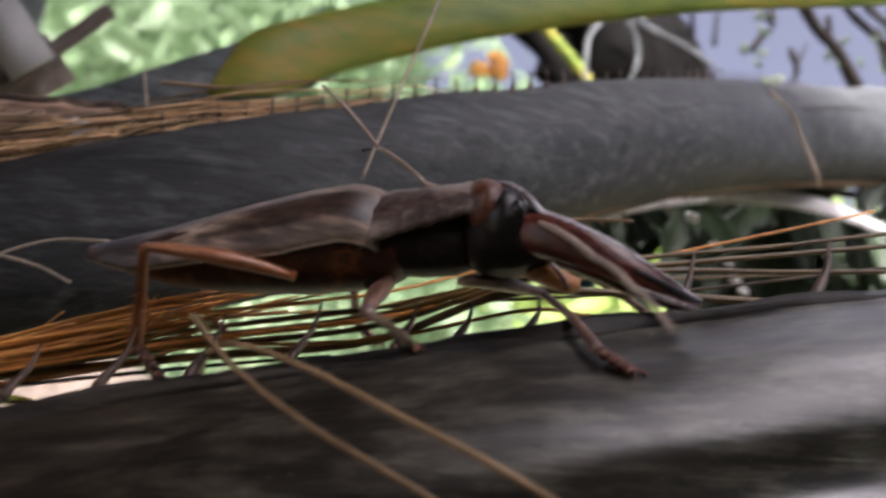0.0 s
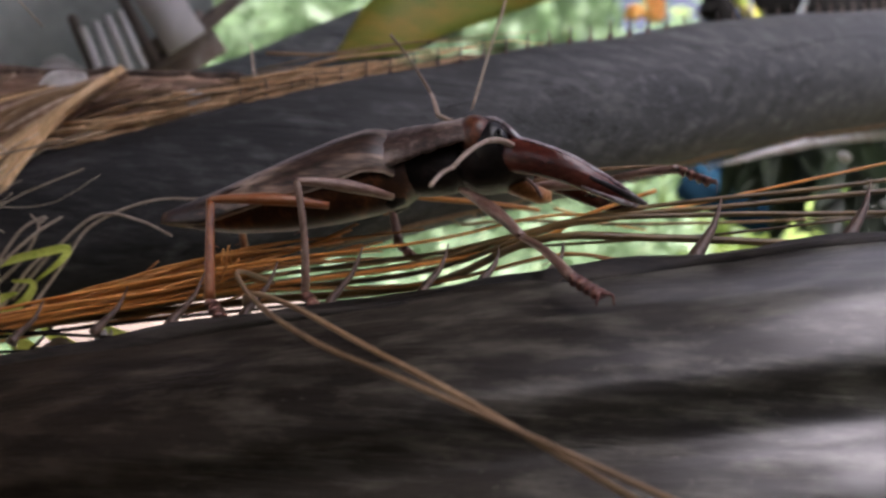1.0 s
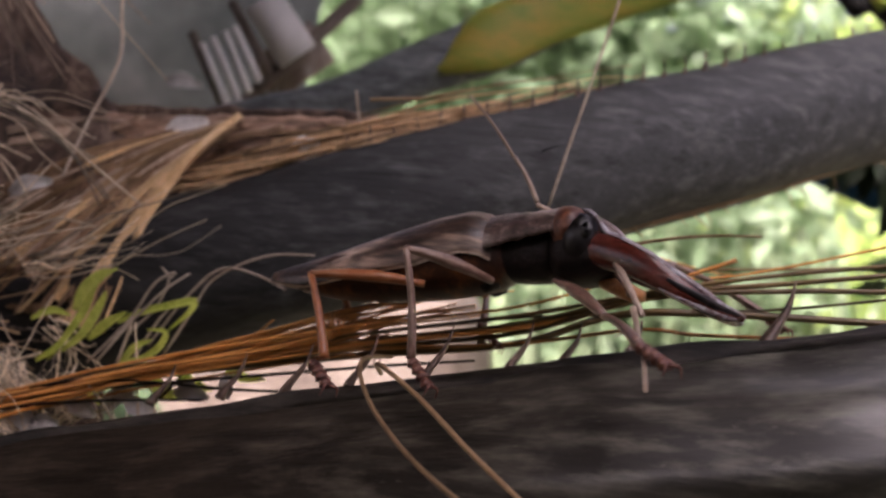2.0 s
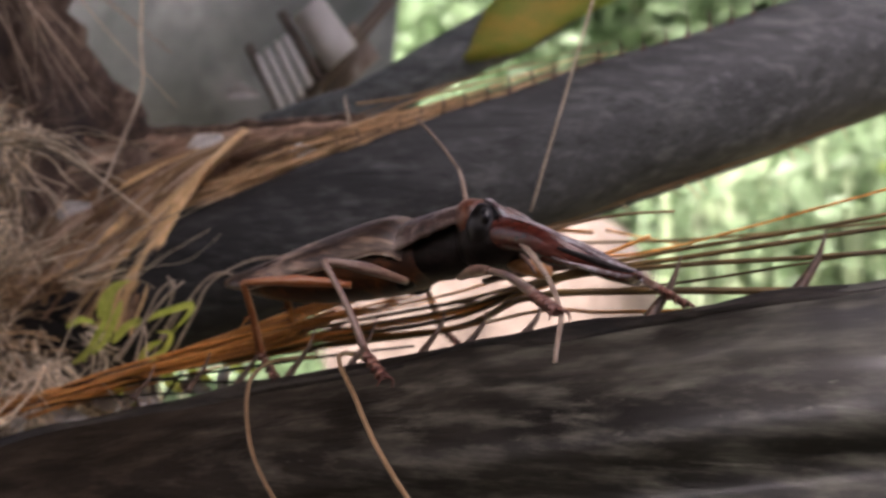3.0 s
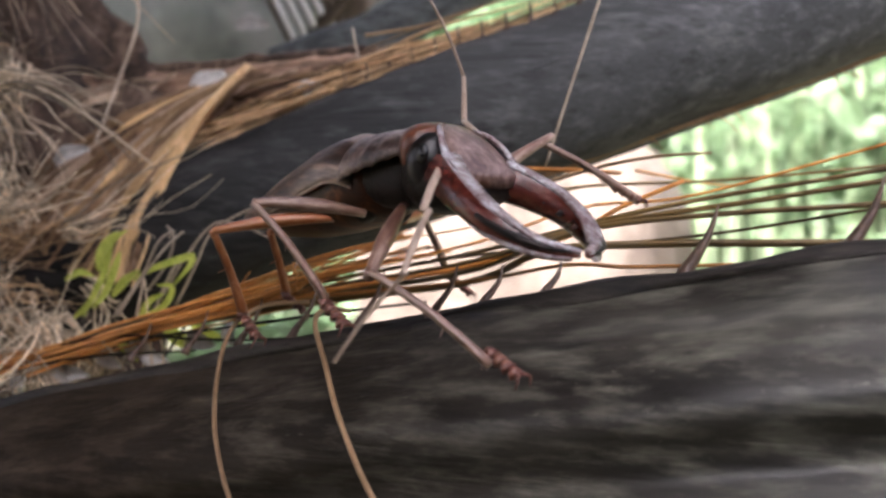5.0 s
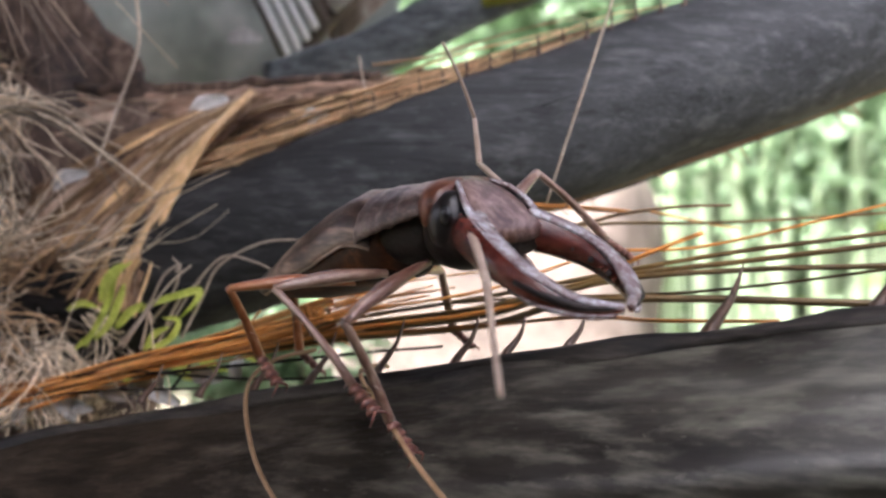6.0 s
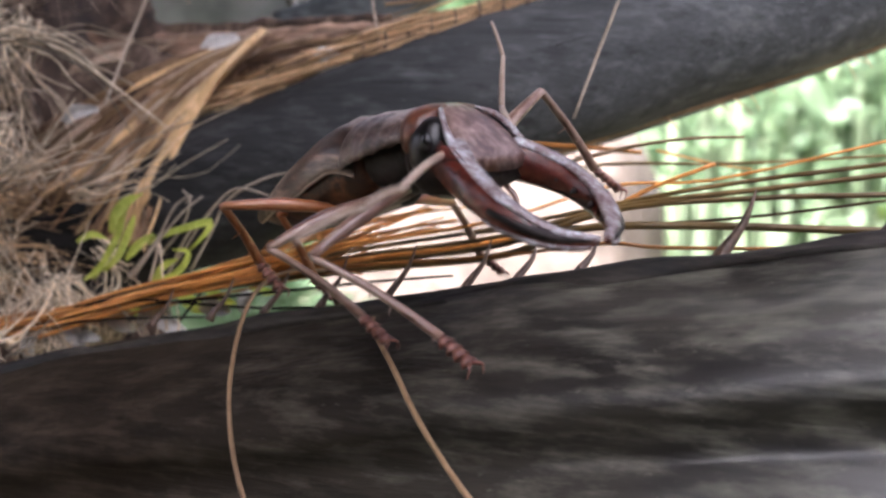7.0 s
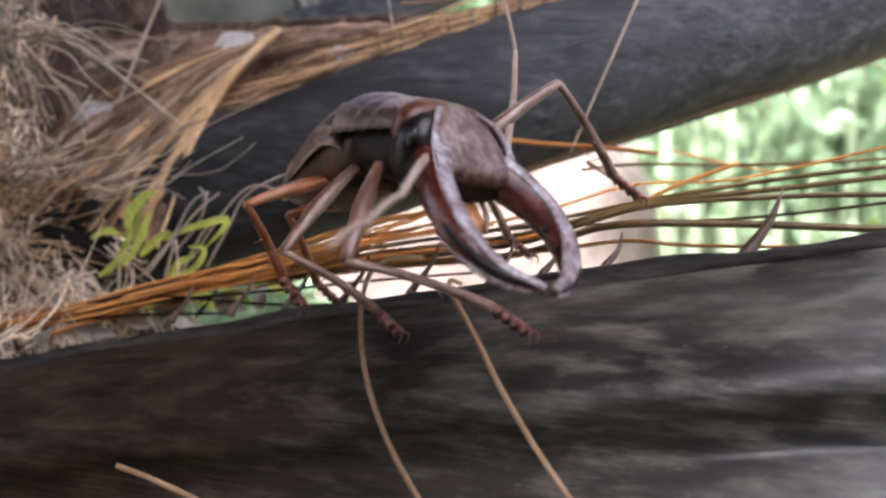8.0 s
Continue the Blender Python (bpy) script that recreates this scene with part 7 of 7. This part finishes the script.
    walk(FEELERS["far"][2], [(0, aim((-0.0069, 0.0172, 0.0127), (-0.0237, 0.0196, 0.0267))), (0.5, aim((-0.0048, 0.0163, 0.0112), (-0.0201, 0.0282, 0.0217))), (1, aim((0.0078, 0.0328, 0.0191), (-0.0041, 0.0261, 0.0364))), (1.5, aim((0.0026, 0.0130, 0.0201), (-0.0113, 0.0040, 0.0346))), (1.7, aim((0.0004, 0.0067, 0.0189), (-0.0121, -0.0022, 0.0347))), (2.8, aim((0.0013, 0.0229, 0.0263), (-0.0144, 0.0235, 0.0417))), (3, aim((-0.0004, 0.0263, 0.0223), (-0.0126, 0.0150, 0.0367))), (3.5, aim((0.0030, 0.0268, 0.0216), (-0.0123, 0.0312, 0.0369))), (4, aim((0.0038, 0.0252, 0.0204), (-0.0112, 0.0242, 0.0364))), (5.5, aim((-0.0048, 0.0285, 0.0195), (-0.0064, 0.0203, 0.0399))), (6, aim((-0.0022, 0.0305, 0.0184), (-0.0037, 0.0226, 0.0388))), (6.25, aim((0.0008, 0.0333, 0.0181), (-0.0079, 0.0345, 0.0382))), (6.5, aim((0.0038, 0.0360, 0.0177), (-0.0097, 0.0461, 0.0319))), (7, aim((0.0008, 0.0392, 0.0151), (-0.0147, 0.0496, 0.0267))), (7.5, aim((0.0001, 0.0367, 0.0160), (-0.0141, 0.0463, 0.0298))), (8, aim((-0.0027, 0.0332, 0.0191), (-0.0173, 0.0352, 0.0354)))])
    walk(STRAND_LEFT, [
        (0, pose(-0.0185, -0.0080, 0.0010, 0, -48.8, 0)),
        (0.5, pose(-0.0157, -0.0080, -0.0025, 0, -52.0, 0)),
        (1, pose(-0.0185, -0.0080, -0.0008, 0, -59.2, 0)),
        (1.5, pose(-0.0145, -0.0080, 0.0004, 0, -52.9, 0)),
        (1.7, pose(-0.0101, -0.0080, -0.0005, 0, -53.4, 0)),
        (2.8, pose(-0.0304, -0.0080, -0.0114, 0, -50.9, 0)),
        (3, pose(-0.0233, -0.0080, -0.0076, 0, -48.3, 0)),
        (3.5, pose(-0.0281, -0.0080, -0.0095, 0, -47.8, 0)),
        (4, pose(-0.0286, -0.0080, -0.0068, 0, -41.3, 0)),
        (5.5, pose(-0.0283, -0.0080, -0.0040, 0, -34.8, 0)),
        (6, pose(-0.0294, -0.0080, -0.0062, 0, -56.0, 0)),
        (6.5, pose(-0.0298, -0.0080, -0.0011, 0, -27.2, 0)),
        (7, pose(-0.0313, -0.0080, -0.0036, 0, -25.3, 0)),
        (7.3, pose(-0.0336, -0.0080, -0.0031, 0, -25.4, 0)),
        (7.5, pose(-0.0258, -0.0080, -0.0080, 0, -44.4, 0)),
        (8, pose(-0.0059, -0.0080, 0.0008, 0, -33.6, 0)),
    ])
    walk(STRAND_RIGHT, [
        (0, pose(-0.0107, -0.0080, -0.0027, 0, -42.7, 0)),
        (0.5, pose(-0.0093, -0.0080, -0.0030, 0, -47.6, 0)),
        (1, pose(-0.0144, -0.0080, -0.0043, 0, -46.6, 0)),
        (1.5, pose(-0.0061, -0.0080, -0.0030, 0, -39.4, 0)),
        (1.7, pose(-0.0071, -0.0080, -0.0029, 0, -39.9, 0)),
        (2.8, pose(-0.0057, -0.0080, -0.0000, 0, -32.0, 0)),
        (3, pose(0.0039, -0.0080, -0.0016, 0, -32.7, 0)),
        (3.5, pose(0.0010, -0.0080, -0.0027, 0, -30.9, 0)),
        (4, pose(0.0004, -0.0080, 0.0017, 0, -24.5, 0)),
        (5.5, pose(-0.0049, -0.0080, -0.0025, 0, -35.5, 0)),
        (6, pose(0.0030, -0.0080, -0.0021, 0, -43.4, 0)),
        (6.5, pose(-0.0003, -0.0080, -0.0060, 0, -40.7, 0)),
        (7, pose(0.0030, -0.0080, -0.0096, 0, -35.4, 0)),
        (7.5, pose(0.0072, -0.0080, -0.0022, 0, -36.2, 0)),
        (7.75, pose(0.0125, -0.0080, -0.0015, 0, -31.5, 0)),
        (8, pose(0.0170, -0.0080, -0.0010, 0, -28.8, 0)),
    ])
    walk(FILAMENT, [
        (0, pose(0.0181, 0.0850, 0.0584, 0, 8.2, 0)),
        (0.5, pose(0.0199, 0.0850, 0.0628, 0, 5.1, 0)),
        (1, pose(0.0292, 0.0850, 0.0676, 0, 2.6, 0)),
        (1.5, pose(0.0265, 0.0850, 0.0562, 0, 4.6, 0)),
        (1.7, pose(0.0235, 0.0850, 0.0523, 0, 4.4, 0)),
        (2.8, pose(0.0347, 0.0850, 0.0536, 0, 4.2, 0)),
        (3, pose(0.0345, 0.0850, 0.0453, 0, 5.8, 0)),
        (3.5, pose(0.0360, 0.0850, 0.0438, 0, 7.3, 0)),
        (4, pose(0.0333, 0.0850, 0.0424, 0, 9.0, 0)),
        (5.5, pose(0.0309, 0.0850, 0.0406, 0, 7.1, 0)),
        (6, pose(0.0284, 0.0850, 0.0413, 0, 6.9, 0)),
        (6.5, pose(0.0278, 0.0850, 0.0384, 0, 9.5, 0)),
        (7, pose(0.0333, 0.0850, 0.0488, 0, 8.5, 0)),
        (7.5, pose(0.0311, 0.0850, 0.0499, 0, 8.8, 0)),
        (8, pose(0.0268, 0.0850, 0.0375, 0, 10.7, 0)),
    ])
    walk(STRAND_LOW, [
        (0, pose(-0.0477, -0.052, -0.0713)),
        (7.5, pose(-0.0477, -0.052, -0.0713)),
        (7.7, pose(-0.0477, -0.052, -0.0613)),
        (7.9, pose(-0.0477, -0.052, -0.0423)),
        (8, pose(-0.0477, -0.052, -0.0413)),
    ])
    walk(SWINGING, [
        (0, pose(0.0394, 0.0450, 0.0339, 0, -11, 0)),
        (6.2, pose(0.0394, 0.0450, 0.0339, 0, -11, 0)),
        (6.3, pose(0.0394, 0.0450, 0.0339, 0, 12, 0)),
        (6.4, pose(0.0394, 0.0450, 0.0339, 0, 30, 0)),
        (6.5, pose(0.0394, 0.0450, 0.0339, 0, 36, 0)),
        (6.6, pose(0.0394, 0.0450, 0.0339, 0, 28, 0)),
        (6.75, pose(0.0394, 0.0450, 0.0339, 0, -11, 0)),
        (7.6, pose(0.0394, 0.0450, 0.0339, 0, -11, 0)),
        (7.7, pose(0.0394, 0.0450, 0.0339, 0, 22, 0)),
        (7.8, pose(0.0394, 0.0450, 0.0339, 0, 46, 0)),
        (7.9, pose(0.0394, 0.0450, 0.0339, 0, 55, 0)),
        (8, pose(0.0394, 0.0450, 0.0339, 0, 35, 0)),
    ])


motions()
